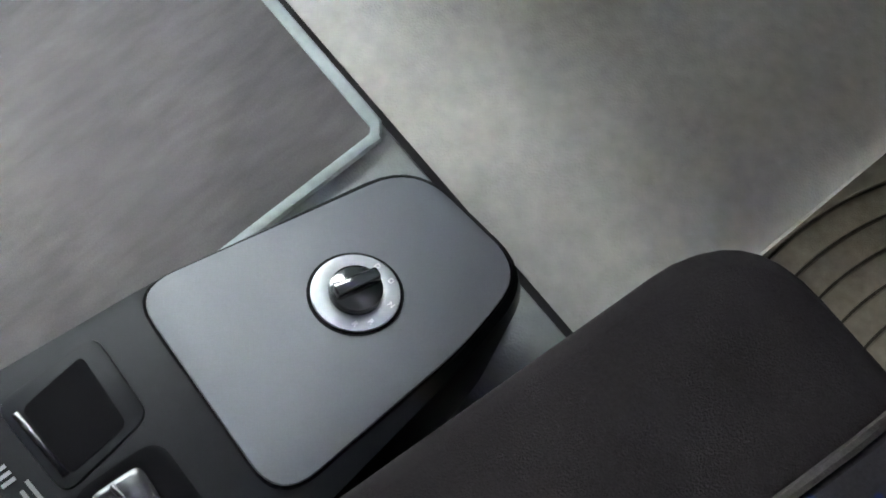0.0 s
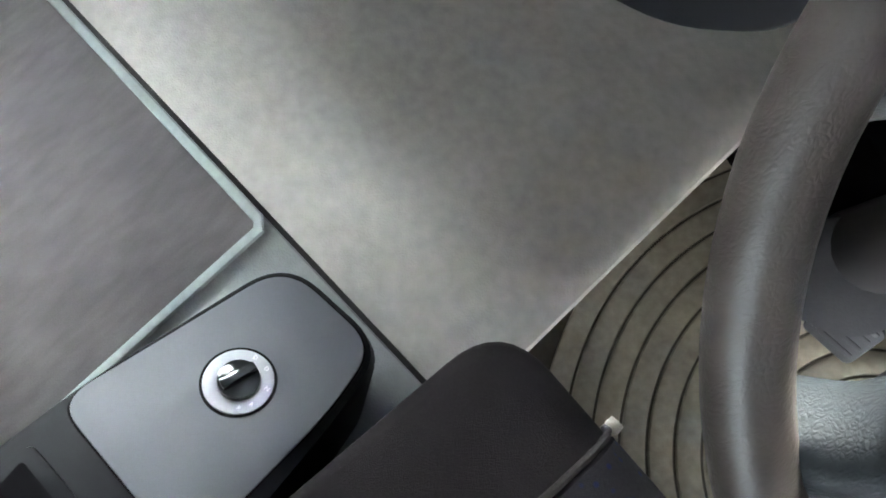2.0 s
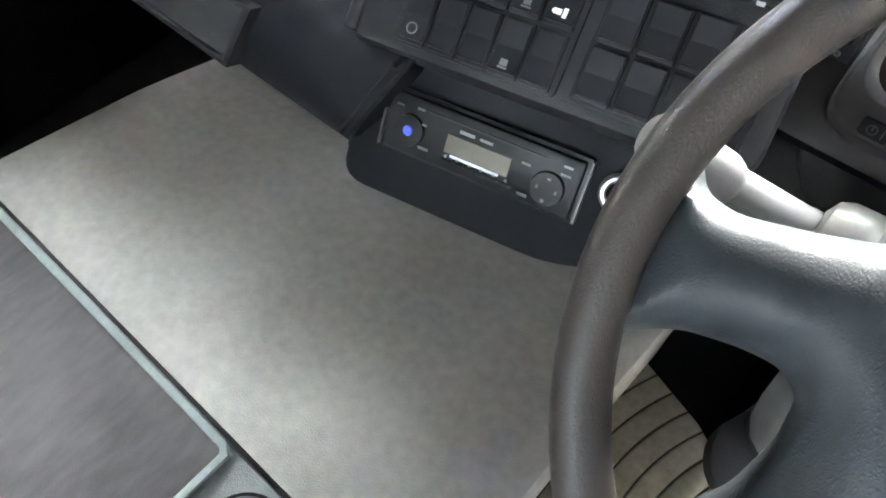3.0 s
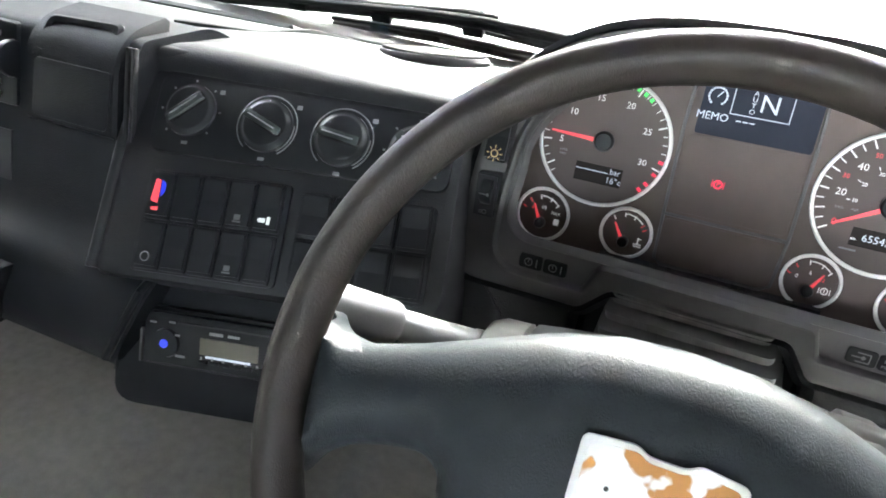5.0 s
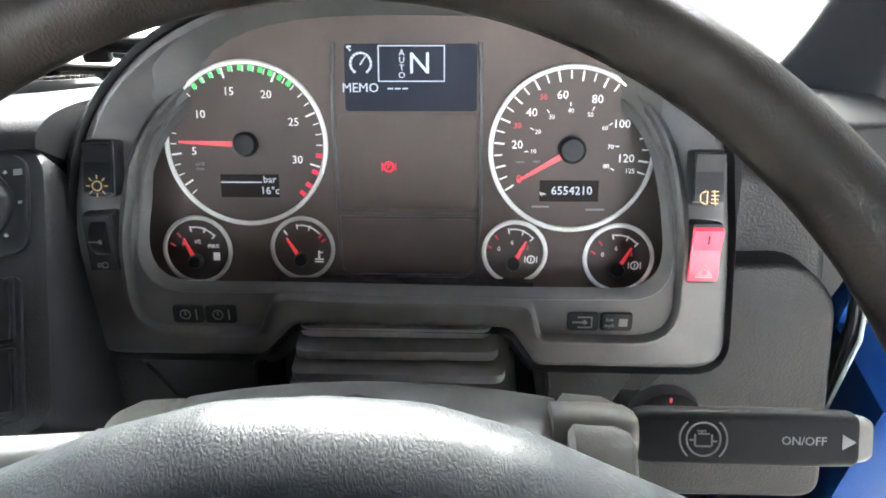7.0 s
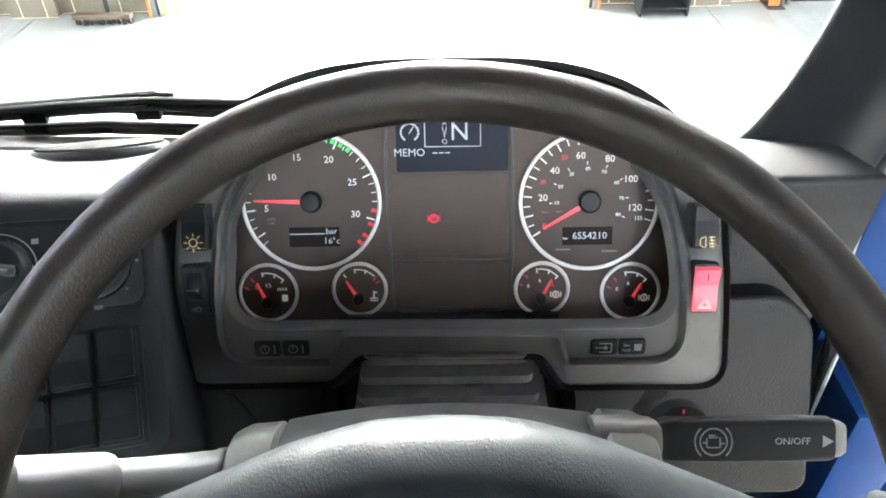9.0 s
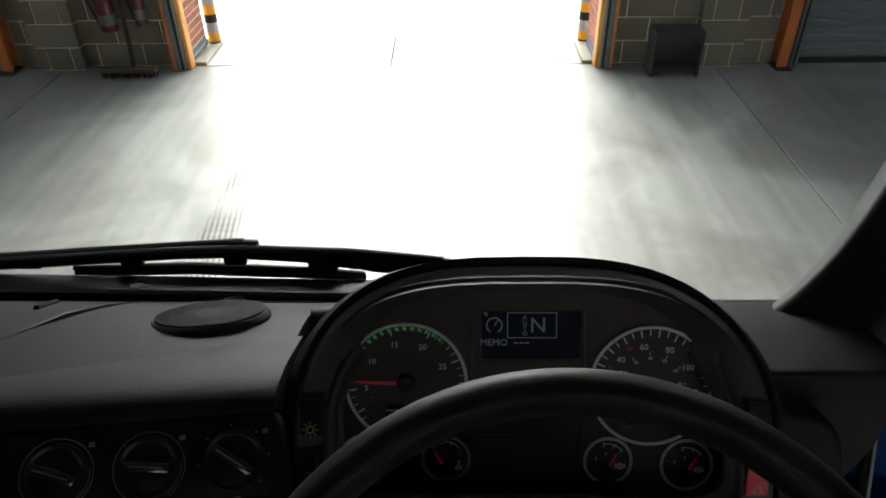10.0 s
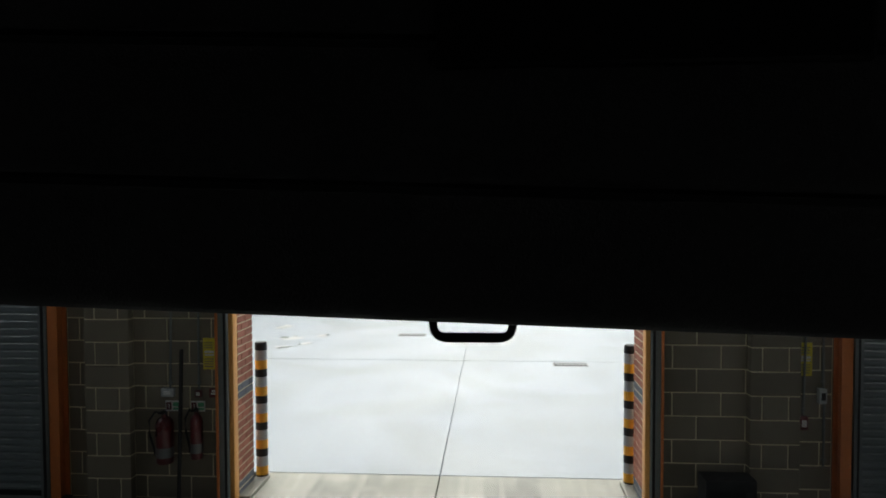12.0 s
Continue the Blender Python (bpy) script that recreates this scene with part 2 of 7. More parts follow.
truck_green = mat("truck_green", (0.25, 0.60, 0.05), 0.4, 0, 5, 0.06)
tyre_grey = mat("tyre", (0.035, 0.035, 0.036), 0.85, 0, 30, 0.2)
hub_grey = mat("wheel_hub", (0.35, 0.36, 0.38), 0.5, 0.5, 30, 0.15)
dark_glass = mat("dark_glass", (0.04, 0.05, 0.06), 0.1, 0, 5, 0.05, coat=1.0)
foliage = mat("foliage", (0.42, 0.46, 0.36), 0.8, 0, 3, 0.4, coarse=0.6)
grass_far = mat("rough_grass", (0.10, 0.13, 0.04), 0.9, 0, 3, 0.35, 0.5, 20, coarse=0.5)


def glass(name, tint=(1, 1, 1), alpha=1.0):
    m = bpy.data.materials.new(name)
    m.use_nodes = True
    nt = m.node_tree
    nt.nodes.clear()
    out, tr, gl, mx = (nt.nodes.new(n) for n in ("ShaderNodeOutputMaterial", "ShaderNodeBsdfTransparent", "ShaderNodeBsdfGlossy", "ShaderNodeMixShader"))
    tr.inputs[0].default_value, gl.inputs["Roughness"].default_value, mx.inputs[0].default_value = (*tint, 1), 0.02, 0.025
    nt.links.new(tr.outputs[0], mx.inputs[1])
    nt.links.new(gl.outputs[0], mx.inputs[2])
    nt.links.new(mx.outputs[0], out.inputs[0])
    return m


clear_glass = glass("windscreen_glass", (0.93, 0.96, 0.95))
purple_glass = glass("sun_strip_film", (0.84, 0.77, 1.0))
nt = purple_glass.node_tree
veil_mix, veil_dif = nt.nodes.new("ShaderNodeMixShader"), nt.nodes.new("ShaderNodeBsdfTranslucent")
veil_dif.inputs[0].default_value = (0.30, 0.22, 0.75, 1)
veil_mix.inputs[0].default_value = 0.018
last_mix = [n for n in nt.nodes if n.type == "MIX_SHADER" and n != veil_mix][0]
nt.links.new(last_mix.outputs[0], veil_mix.inputs[1])
nt.links.new(veil_dif.outputs[0], veil_mix.inputs[2])
nt.links.new(veil_mix.outputs[0], [n for n in nt.nodes if n.type == "OUTPUT_MATERIAL"][0].inputs[0])
drop_glass = glass("water_drop", (0.85, 0.88, 0.95))
[n for n in drop_glass.node_tree.nodes if n.type == "MIX_SHADER"][0].inputs[0].default_value = 0.35


def concrete(name, color, rough, marks, spec=0.5, stain=0.7, stain_scale=0.5, streak=0.16):
    """Power-floated concrete: mottle, streaks along the drive line and, where asked, tyre marks."""
    m = mat(name, color, rough, 0, 14, 0.10, 0.10, 160, coarse=0.7, spec=spec)
    nt, b = m.node_tree, m.node_tree.nodes["Principled BSDF"]
    co = nt.nodes.new("ShaderNodeTexCoord")
    mp, n = nt.nodes.new("ShaderNodeMapping"), nt.nodes.new("ShaderNodeTexNoise")
    mp.inputs["Scale"].default_value = (10.0, 0.30, 1)
    n.inputs["Scale"].default_value, n.inputs["Detail"].default_value = 1.0, 6.0
    nt.links.new(co.outputs["Object"], mp.inputs["Vector"])
    nt.links.new(mp.outputs[0], n.inputs["Vector"])
    rmp = nt.nodes.new("ShaderNodeValToRGB")
    rmp.color_ramp.elements[0].position, rmp.color_ramp.elements[1].position = 0.32, 0.68
    rmp.color_ramp.elements[0].color, rmp.color_ramp.elements[1].color = (*[1 - streak] * 3, 1), (*[1 + 0.6 * streak] * 3, 1)
    nt.links.new(n.outputs["Fac"], rmp.inputs["Fac"])
    mixc = nt.nodes.new("ShaderNodeMix")
    mixc.data_type, mixc.blend_type = "RGBA", "MULTIPLY"
    mixc.inputs["Factor"].default_value = 1.0
    nt.links.new(b.inputs["Base Color"].links[0].from_socket, mixc.inputs["A"])
    nt.links.new(rmp.outputs[0], mixc.inputs["B"])
    col = mixc.outputs["Result"]
    ns0, rp0, mx0 = nt.nodes.new("ShaderNodeTexNoise"), nt.nodes.new("ShaderNodeValToRGB"), nt.nodes.new("ShaderNodeMix")
    ns0.inputs["Scale"].default_value, ns0.inputs["Detail"].default_value, ns0.inputs["Distortion"].default_value = stain_scale, 7.0, 1.2
    rp0.color_ramp.elements[0].position, rp0.color_ramp.elements[1].position = 0.36, 0.60
    rp0.color_ramp.elements[0].color, rp0.color_ramp.elements[1].color = (stain, stain * 0.99, stain * 0.95, 1), (1.06, 1.06, 1.06, 1)
    mx0.data_type, mx0.blend_type = "RGBA", "MULTIPLY"
    mx0.inputs["Factor"].default_value = 1.0
    nt.links.new(co.outputs["Object"], ns0.inputs["Vector"])
    nt.links.new(ns0.outputs["Fac"], rp0.inputs["Fac"])
    nt.links.new(col, mx0.inputs["A"])
    nt.links.new(rp0.outputs[0], mx0.inputs["B"])
    col = mx0.outputs["Result"]

    def calc(op, a, c):
        k = nt.nodes.new("ShaderNodeMath")
        k.operation = op
        for i, v in enumerate((a, c)):
            if isinstance(v, (int, float)):
                k.inputs[i].default_value = v
            else:
                nt.links.new(v, k.inputs[i])
        return k.outputs[0]

    sep = nt.nodes.new("ShaderNodeSeparateXYZ")
    nt.links.new(co.outputs["Object"], sep.inputs[0])
    for x0, half, y0, y1, pitch, depth in marks:
        dx = calc("ABSOLUTE", calc("SUBTRACT", sep.outputs[0], x0), 0)
        inx = calc("MINIMUM", calc("MAXIMUM", calc("MULTIPLY", calc("SUBTRACT", half, dx), 22.0), 0.0), 1.0)
        iny = calc("MULTIPLY", calc("GREATER_THAN", sep.outputs[1], y0), calc("LESS_THAN", sep.outputs[1], y1))
        wave = calc("SINE", calc("MULTIPLY", calc("ADD", sep.outputs[0], calc("MULTIPLY", sep.outputs[1], 0.12)), 6.283 / pitch), 0) if pitch else 1.0
        cross = calc("SINE", calc("MULTIPLY", sep.outputs[1], 85.0), 0) if pitch else 1.0
        bars = calc("GREATER_THAN", calc("ADD", wave, calc("MULTIPLY", cross, 0.45)), 0.05) if pitch else 1.0
        ns = nt.nodes.new("ShaderNodeTexNoise")
        ns.inputs["Scale"].default_value, ns.inputs["Detail"].default_value = 2.2, 5
        nt.links.new(co.outputs["Object"], ns.inputs["Vector"])
        patch = calc("MULTIPLY", calc("SUBTRACT", ns.outputs["Fac"], 0.30), 4.0)
        clampn = nt.nodes.new("ShaderNodeClamp")
        nt.links.new(patch, clampn.inputs[0])
        f = calc("MULTIPLY", calc("MULTIPLY", inx, iny), calc("MULTIPLY", bars, calc("MULTIPLY", clampn.outputs[0], depth)))
        mk = nt.nodes.new("ShaderNodeMix")
        mk.data_type = "RGBA"
        mk.inputs["B"].default_value = (0.030, 0.024, 0.020, 1)
        nt.links.new(f, mk.inputs["Factor"])
        nt.links.new(col, mk.inputs["A"])
        col = mk.outputs["Result"]
    nt.links.new(col, b.inputs["Base Color"])
    return m


floor_concrete = concrete("floor_concrete", (0.281, 0.282, 0.270), 0.36, ((-1.58, 0.14, 1.6, 4.7, 0.036, 0.90), (-1.27, 0.05, 1.0, 3.7, 0.040, 0.45), (0.45, 0.19, 1.2, 5.8, 0, 0.30), (-0.85, 0.14, 1.0, 6.2, 0, 0.12)), spec=0.20, stain=0.70, stain_scale=0.75, streak=0.14)
yard_concrete = concrete("yard_concrete", (0.177, 0.199, 0.236), 0.50, (), spec=0.25, stain=0.80, streak=0.03, stain_scale=0.35)
ramp_concrete = concrete("ramp_concrete", (0.30, 0.285, 0.235), 0.7, ((-1.75, 0.24, 6.8, 7.7, 0, 0.40), (-1.35, 0.12, 6.8, 7.7, 0, 0.32), (0.20, 0.20, 6.8, 7.7, 0, 0.40), (-0.1, 0.10, 6.8, 7.7, 0, 0.28)))
joint_dark = mat("joint_sealant", (0.035, 0.032, 0.030), 0.95, 0, 60, 0.2, spec=0.04)


# ---- builders ----
def part(name, bm, material, parent=None, label="", smooth=False):
    """Links a bmesh as one mesh object, under a thing or a part."""
    me = bpy.data.meshes.new(name)
    bm.to_mesh(me)
    bm.free()
    me.materials.append(material)
    if smooth:
        me.polygons.foreach_set("use_smooth", [True] * len(me.polygons))
        me.set_sharp_from_angle(angle=radians(38))
    ob = new(name, me)
    if parent is not None:
        ob.parent = parent
    if label:
        ob["label"] = label
    return ob


def thing(name, label, category, group="", kind=""):
    return tagged(new(name), label, category, group, kind)


def seat_frame(o, right, up):
    """A local frame: x to the right, y up along a face, z out of it."""
    r = Vector(right).normalized()
    u = (Vector(up) - Vector(up).dot(r) * r).normalized()
    n = r.cross(u)
    m = Matrix((r, u, n)).transposed().to_4x4()
    m.translation = Vector(o)
    return m


def box(bm, x0, x1, y0, y1, z0, z1, bevel=0.0, seg=2, m=None):
    r = bmesh.ops.create_cube(bm, size=1.0)
    vs = r["verts"]
    bmesh.ops.scale(bm, vec=(x1 - x0, y1 - y0, z1 - z0), verts=vs)
    bmesh.ops.translate(bm, vec=((x0 + x1) / 2, (y0 + y1) / 2, (z0 + z1) / 2), verts=vs)
    if bevel:
        es = list({e for v in vs for e in v.link_edges})
        g = bmesh.ops.bevel(bm, geom=es, offset=bevel, segments=seg, affect="EDGES", profile=0.5)
        vs = list({v for f in g["faces"] for v in f.verts} | {v for v in vs if v.is_valid})
    if m is not None:
        bmesh.ops.transform(bm, matrix=m, verts=vs)
    return vs


def boxpart(name, dims, material, parent=None, bevel=0.0, m=None, label="", seg=2, smooth=None):
    bm = bmesh.new()
    box(bm, *dims, bevel=bevel, seg=seg, m=m)
    return part(name, bm, material, parent, label, smooth=bool(bevel) if smooth is None else smooth)


def rounded(points, radius, seg=5):
    """A closed outline with its corners rounded; radius one number or one for each corner."""
    out, n = [], len(points)
    for i, p in enumerate(points):
        p, a, b = Vector(p), Vector(points[i - 1]), Vector(points[(i + 1) % n])
        r = radius[i] if isinstance(radius, (list, tuple)) else radius
        da, db = (a - p), (b - p)
        k = min(r, da.length * 0.49, db.length * 0.49)
        if k < 1e-5:
            out.append(p)
            continue
        p0, p1 = p + da.normalized() * k, p + db.normalized() * k
        for j in range(seg + 1):
            t = j / seg
            out.append((1 - t) ** 2 * p0 + 2 * t * (1 - t) * p + t * t * p1)
    return [(q[0], q[1]) for q in out]


def prism(bm, outline, z0, z1, m=None, soft=0.0):
    """A flat outline made into a slab from z0 to z1, its upper edge rounded by soft."""
    levels = [(z0, 0.0), (z1, 0.0)]
    if soft:
        levels = [(z0, 0.0), (z1 - soft, 0.0), (z1 - soft * 0.3, soft * 0.3), (z1, soft)]
    cx, cy = sum(p[0] for p in outline) / len(outline), sum(p[1] for p in outline) / len(outline)
    sx = max(abs(p[0] - cx) for p in outline)
    sy = max(abs(p[1] - cy) for p in outline)
    rings = []
    for z, inset in levels:
        kx, ky = 1 - inset / max(sx, 1e-6), 1 - inset / max(sy, 1e-6)
        rings.append([bm.verts.new((cx + (p[0] - cx) * kx, cy + (p[1] - cy) * ky, z)) for p in outline])
    n = len(outline)
    for a, b in zip(rings, rings[1:]):
        for i in range(n):
            bm.faces.new((a[i], a[(i + 1) % n], b[(i + 1) % n], b[i]))
    bm.faces.new(rings[-1])
    bm.faces.new(list(reversed(rings[0])))
    vs = [v for r in rings for v in r]
    if m is not None:
        bmesh.ops.transform(bm, matrix=m, verts=vs)
    return vs


def prismpart(name, outline, z0, z1, material, parent=None, m=None, soft=0.0, label=""):
    bm = bmesh.new()
    prism(bm, outline, z0, z1, m, soft)
    bmesh.ops.recalc_face_normals(bm, faces=bm.faces)
    return part(name, bm, material, parent, label, smooth=True)


def loft(bm, rings, close=True, caps=True):
    """Skin over rings of points."""
    rows = [[bm.verts.new(p) for p in r] for r in rings]
    n = len(rows[0])
    for a, b in zip(rows, rows[1:]):
        for i in range(n if close else n - 1):
            bm.faces.new((a[i], a[(i + 1) % n], b[(i + 1) % n], b[i]))
    if caps and close:
        bm.faces.new(list(reversed(rows[0])))
        bm.faces.new(rows[-1])
    bmesh.ops.recalc_face_normals(bm, faces=bm.faces)


def lathe(bm, profile, m=None, seg=32):
    """Turn (radius, height) points round z."""
    rings = [[(r * math.cos(2 * math.pi * i / seg), r * math.sin(2 * math.pi * i / seg), z) for i in range(seg)] for r, z in profile]
    if m is not None:
        rings = [[m @ Vector(p) for p in r] for r in rings]
    loft(bm, rings)


def tube(bm, path, radius, seg=10, flat=1.0, caps=True, closed=False):
    """A round bar along a path; radius one number or one for each point."""
    pts = [Vector(p) for p in path]
    rings, n = [], len(pts)
    up = Vector((0, 0, 1))
    for i, p in enumerate(pts):
        d = (pts[(i + 1) % n] - pts[i - 1]) if closed else (pts[min(i + 1, n - 1)] - pts[max(i - 1, 0)])
        d.normalize()
        s = d.cross(up if abs(d.dot(up)) < 0.98 else Vector((1, 0, 0))).normalized()
        t = s.cross(d)
        r = radius[i] if isinstance(radius, (list, tuple)) else radius
        rings.append([p + r * (math.cos(2 * math.pi * k / seg) * s + flat * math.sin(2 * math.pi * k / seg) * t) for k in range(seg)])
    if closed:
        rings.append(rings[0])
    loft(bm, rings, caps=caps and not closed)
    if closed:
        bmesh.ops.remove_doubles(bm, verts=bm.verts, dist=1e-6)


def tubepart(name, path, radius, material, parent=None, seg=10, flat=1.0, label="", closed=False):
    bm = bmesh.new()
    tube(bm, path, radius, seg, flat, closed=closed)
    return part(name, bm, material, parent, label, smooth=True)


def ringpart(name, m, r, tube_r, material, parent, seg=64, z=0.0, flat=1.0, label=""):
    bm = bmesh.new()
    rings = []
    for i in range(seg):
        a = 2 * math.pi * i / seg
        rings.append([m @ Vector(((r + tube_r * math.cos(b)) * math.cos(a), (r + tube_r * math.cos(b)) * math.sin(a), z + flat * tube_r * math.sin(b))) for b in (2 * math.pi * k / 10 for k in range(10))])
    rings.append(rings[0])
    loft(bm, rings, caps=False)
    bmesh.ops.remove_doubles(bm, verts=bm.verts, dist=1e-7)
    return part(name, bm, material, parent, label, smooth=True)


def lettering(text, size, m, material, parent, name="lettering", align="CENTER", depth=0.0002):
    """Raised lettering from the built-in font, lying in the x-y plane of m."""
    cu = bpy.data.curves.new(name, "FONT")
    cu.body, cu.size, cu.align_x, cu.align_y, cu.extrude, cu.resolution_u = text, size, align, "CENTER", depth, 2
    tmp = bpy.data.objects.new(name, cu)
    me = bpy.data.meshes.new_from_object(tmp)
    bpy.data.objects.remove(tmp)
    bpy.data.curves.remove(cu)
    me.transform(m)
    me.materials.clear()
    me.materials.append(material)
    ob = new(name, me)
    ob.parent = parent
    return ob


def at(m, x, y, z=0.0, turn=0.0):
    return m @ Matrix.Translation((x, y, z)) @ Matrix.Rotation(radians(turn), 4, "Z")


def bars(spec, m, material, parent, name="mark", z=0.0, thick=0.0004):
    """Small flat marks: (x, y, width, height, turn) each, joined into one print."""
    if name == "symbol" and len(spec) == 2:
        for one in spec:
            bars([one], m, material, parent, name, z, thick)
        return None
    bm = bmesh.new()
    for x, y, w, h, turn in spec:
        box(bm, -w / 2, w / 2, -h / 2, h / 2, z, z + thick, m=at(m, x, y, 0, turn))
    return part(name, bm, material, parent)


# ---- the building and the yard ----
def wall_box(name, dims, material, label):
    return tagged(boxpart(name, dims, material), label, "wall", kind="structure")


# floor slabs with open joints over a dark bed
floor = thing("floor", "power-floated grey concrete workshop floor with saw-cut joints", "floor", kind="structure")
boxpart("joint_bed", (-12.0, 12.0, -16.0, 6.80, -0.30, -0.012), joint_dark, floor)
for xa, xb in ((-12.0, -3.885), (-3.87, 2.485), (2.497, 12.0)):
    for ya, yb in ((-16.0, -8.0), (-7.99, 0.2), (0.21, 6.79)):
        boxpart("slab", (xa, xb, ya, yb, -0.2, 0.0), floor_concrete, floor, bevel=0.004, seg=1, smooth=False)
ramp = thing("pavement", "stained concrete threshold strip across the doorway", "pavement", kind="structure")
for xa, xb in ((-2.62, -0.675), (-0.665, 1.34)):
    boxpart("slab", (xa, xb, 6.815, 7.60, -0.25, -0.004), ramp_concrete, ramp, bevel=0.004, seg=1, smooth=False)
for xa, xb, s in ((-2.64, -2.50, 1), (1.22, 1.36, -1)):
    bm = bmesh.new()
    box(bm, xa, xb, 6.82, 7.45, -0.05, 0.03, bevel=0.012)
    part("haunch", bm, ramp_concrete, ramp)

ground = thing("ground", "pale rain-washed concrete yard running to the horizon", "ground", kind="structure")
bm = bmesh.new()
bmesh.ops.create_grid(bm, x_segments=4, y_segments=4, size=1.0, matrix=Matrix.Translation((0, 407.6, -0.030)) @ Matrix.Diagonal((600, 400, 1, 1)))
part("far_ground", bm, yard_concrete, ground)
for xa, xb in ((-26.0, -7.4), (-7.38, -0.675), (-0.665, 6.2), (6.22, 26.0)):
    for ya, yb in ((7.615, 14.05), (14.07, 20.4), (20.42, 27.0), (27.02, 46.0)):
        boxpart("slab", (xa, xb, ya, yb, -0.2, -0.006), yard_concrete, ground, bevel=0.004, seg=1, smooth=False)


wet_concrete = concrete("wet_concrete", (0.120, 0.128, 0.140), 0.28, (), spec=0.5, stain=0.6, stain_scale=0.8, streak=0.05)
rng = random.Random(21)
for cx, cy, rx, ry in ((-4.75, 15.4, 0.22, 0.20), (-4.35, 15.9, 0.16, 0.22), (-4.9, 16.6, 0.30, 0.35), (-4.2, 17.0, 0.14, 0.25), (-2.15, 20.6, 0.42, 0.40), (-2.5, 21.1, 0.20, 0.30), (0.9, 22.4, 0.28, 0.40), (4.6, 21.5, 0.5, 0.35), (-6.2, 23.5, 0.5, 0.8), (-5.6, 18.4, 0.25, 0.40)):
    bm = bmesh.new()
    rim_pts = [(cx + rx * math.cos(a) * k, cy + ry * math.sin(a) * k) for a, k in ((2 * math.pi * i / 26, rng.uniform(0.55, 1.15)) for i in range(26))]
    prism(bm, rim_pts, -0.0058, -0.003)
    bmesh.ops.recalc_face_normals(bm, faces=bm.faces)
    part("wet_patch", bm, wet_concrete, ground, "shallow wet patch")


def drain(x, y):
    d = thing("drain_cover", "dark cast-iron drain grate set in the yard", "drain")
    boxpart("frame", (x - 0.34, x + 0.34, y - 0.16, y + 0.16, -0.02, 0.0), steel_dark, d)
    for i in range(9):
        boxpart("bar", (x - 0.30 + i * 0.07, x - 0.26 + i * 0.07, y - 0.13, y + 0.13, 0.0, 0.008), matt_black, d)


drain(1.40, 13.75)
drain(-2.05, 17.2)

WY = 6.80  # inner face of the block wall
north = thing("wall_north", "dark fair-faced concrete block wall with wide pale mortar joints", "wall", kind="structure")
for xa, xb in ((-4.34, -2.74), (1.44, 3.05)):
    boxpart("bed", (xa, xb, WY + 0.006, WY + 0.20, 0.0, 2.26), mortar, north)
block_meshes = {}


def block(x0, x1, y, z, depth):
    key = (round(x1 - x0, 3), depth)
    if key not in block_meshes:
        bm = bmesh.new()
        w = x1 - x0
        box(bm, 0, w, 0, depth, 0, 0.213, bevel=0.004, seg=1)
        me = bpy.data.meshes.new("block")
        bm.to_mesh(me)
        bm.free()
        me.materials.append(block_face)
        block_meshes[key] = me
    ob = new("block", block_meshes[key])
    ob.parent = north
    ob.location = (x0, y, z)


def courses(xa, xb, y, depth, start, count=10):
    for c in range(count):
        x = xa - (start if c % 2 == 0 else start + 0.225) % 0.45
        while x < xb - 0.02:
            a, b = max(x, xa) + 0.006, min(x + 0.45, xb) - 0.006
            if b - a > 0.04:
                block(a, b, y, 0.008 + c * 0.225, depth)
            x += 0.45


courses(-4.34, -2.74, WY, 0.1, 0.10)
courses(1.44, 3.05, WY, 0.1, 0.30)
for xa, xb in ((-4.10, -3.65), (2.27, 2.72)):
    boxpart("pier_bed", (xa + 0.006, xb - 0.006, WY - 0.105, WY + 0.002, 0.0, 2.26), mortar, north)
    for c in range(10):
        if c % 2:
            block(xa, xb, WY - 0.112, 0.008 + c * 0.225, 0.10)
        else:
            block(xa, xa + 0.10, WY - 0.112, 0.008 + c * 0.225, 0.10)
            block(xa + 0.112, xa + 0.338, WY - 0.112, 0.008 + c * 0.225, 0.10)
            block(xa + 0.35, xb, WY - 0.112, 0.008 + c * 0.225, 0.10)

upper = thing("wall_upper", "dark profiled metal sheeting above a dark rail", "wall", kind="structure")
for xa, xb in ((-4.34, -2.62), (1.34, 3.05)):
    boxpart("rail", (xa, xb, WY - 0.03, WY + 0.05, 2.26, 2.31), steel_dark, upper)
    x = xa
    while x < xb:
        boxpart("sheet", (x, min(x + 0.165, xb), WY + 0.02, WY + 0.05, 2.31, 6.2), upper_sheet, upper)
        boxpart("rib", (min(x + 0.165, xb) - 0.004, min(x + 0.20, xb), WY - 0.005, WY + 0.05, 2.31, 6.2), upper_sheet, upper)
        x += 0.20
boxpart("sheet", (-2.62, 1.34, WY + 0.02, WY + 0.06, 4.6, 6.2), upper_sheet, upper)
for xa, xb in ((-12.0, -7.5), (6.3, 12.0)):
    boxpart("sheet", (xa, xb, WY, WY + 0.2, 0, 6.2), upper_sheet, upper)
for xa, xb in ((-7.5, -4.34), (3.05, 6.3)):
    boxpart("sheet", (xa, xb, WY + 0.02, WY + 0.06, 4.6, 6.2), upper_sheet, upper)

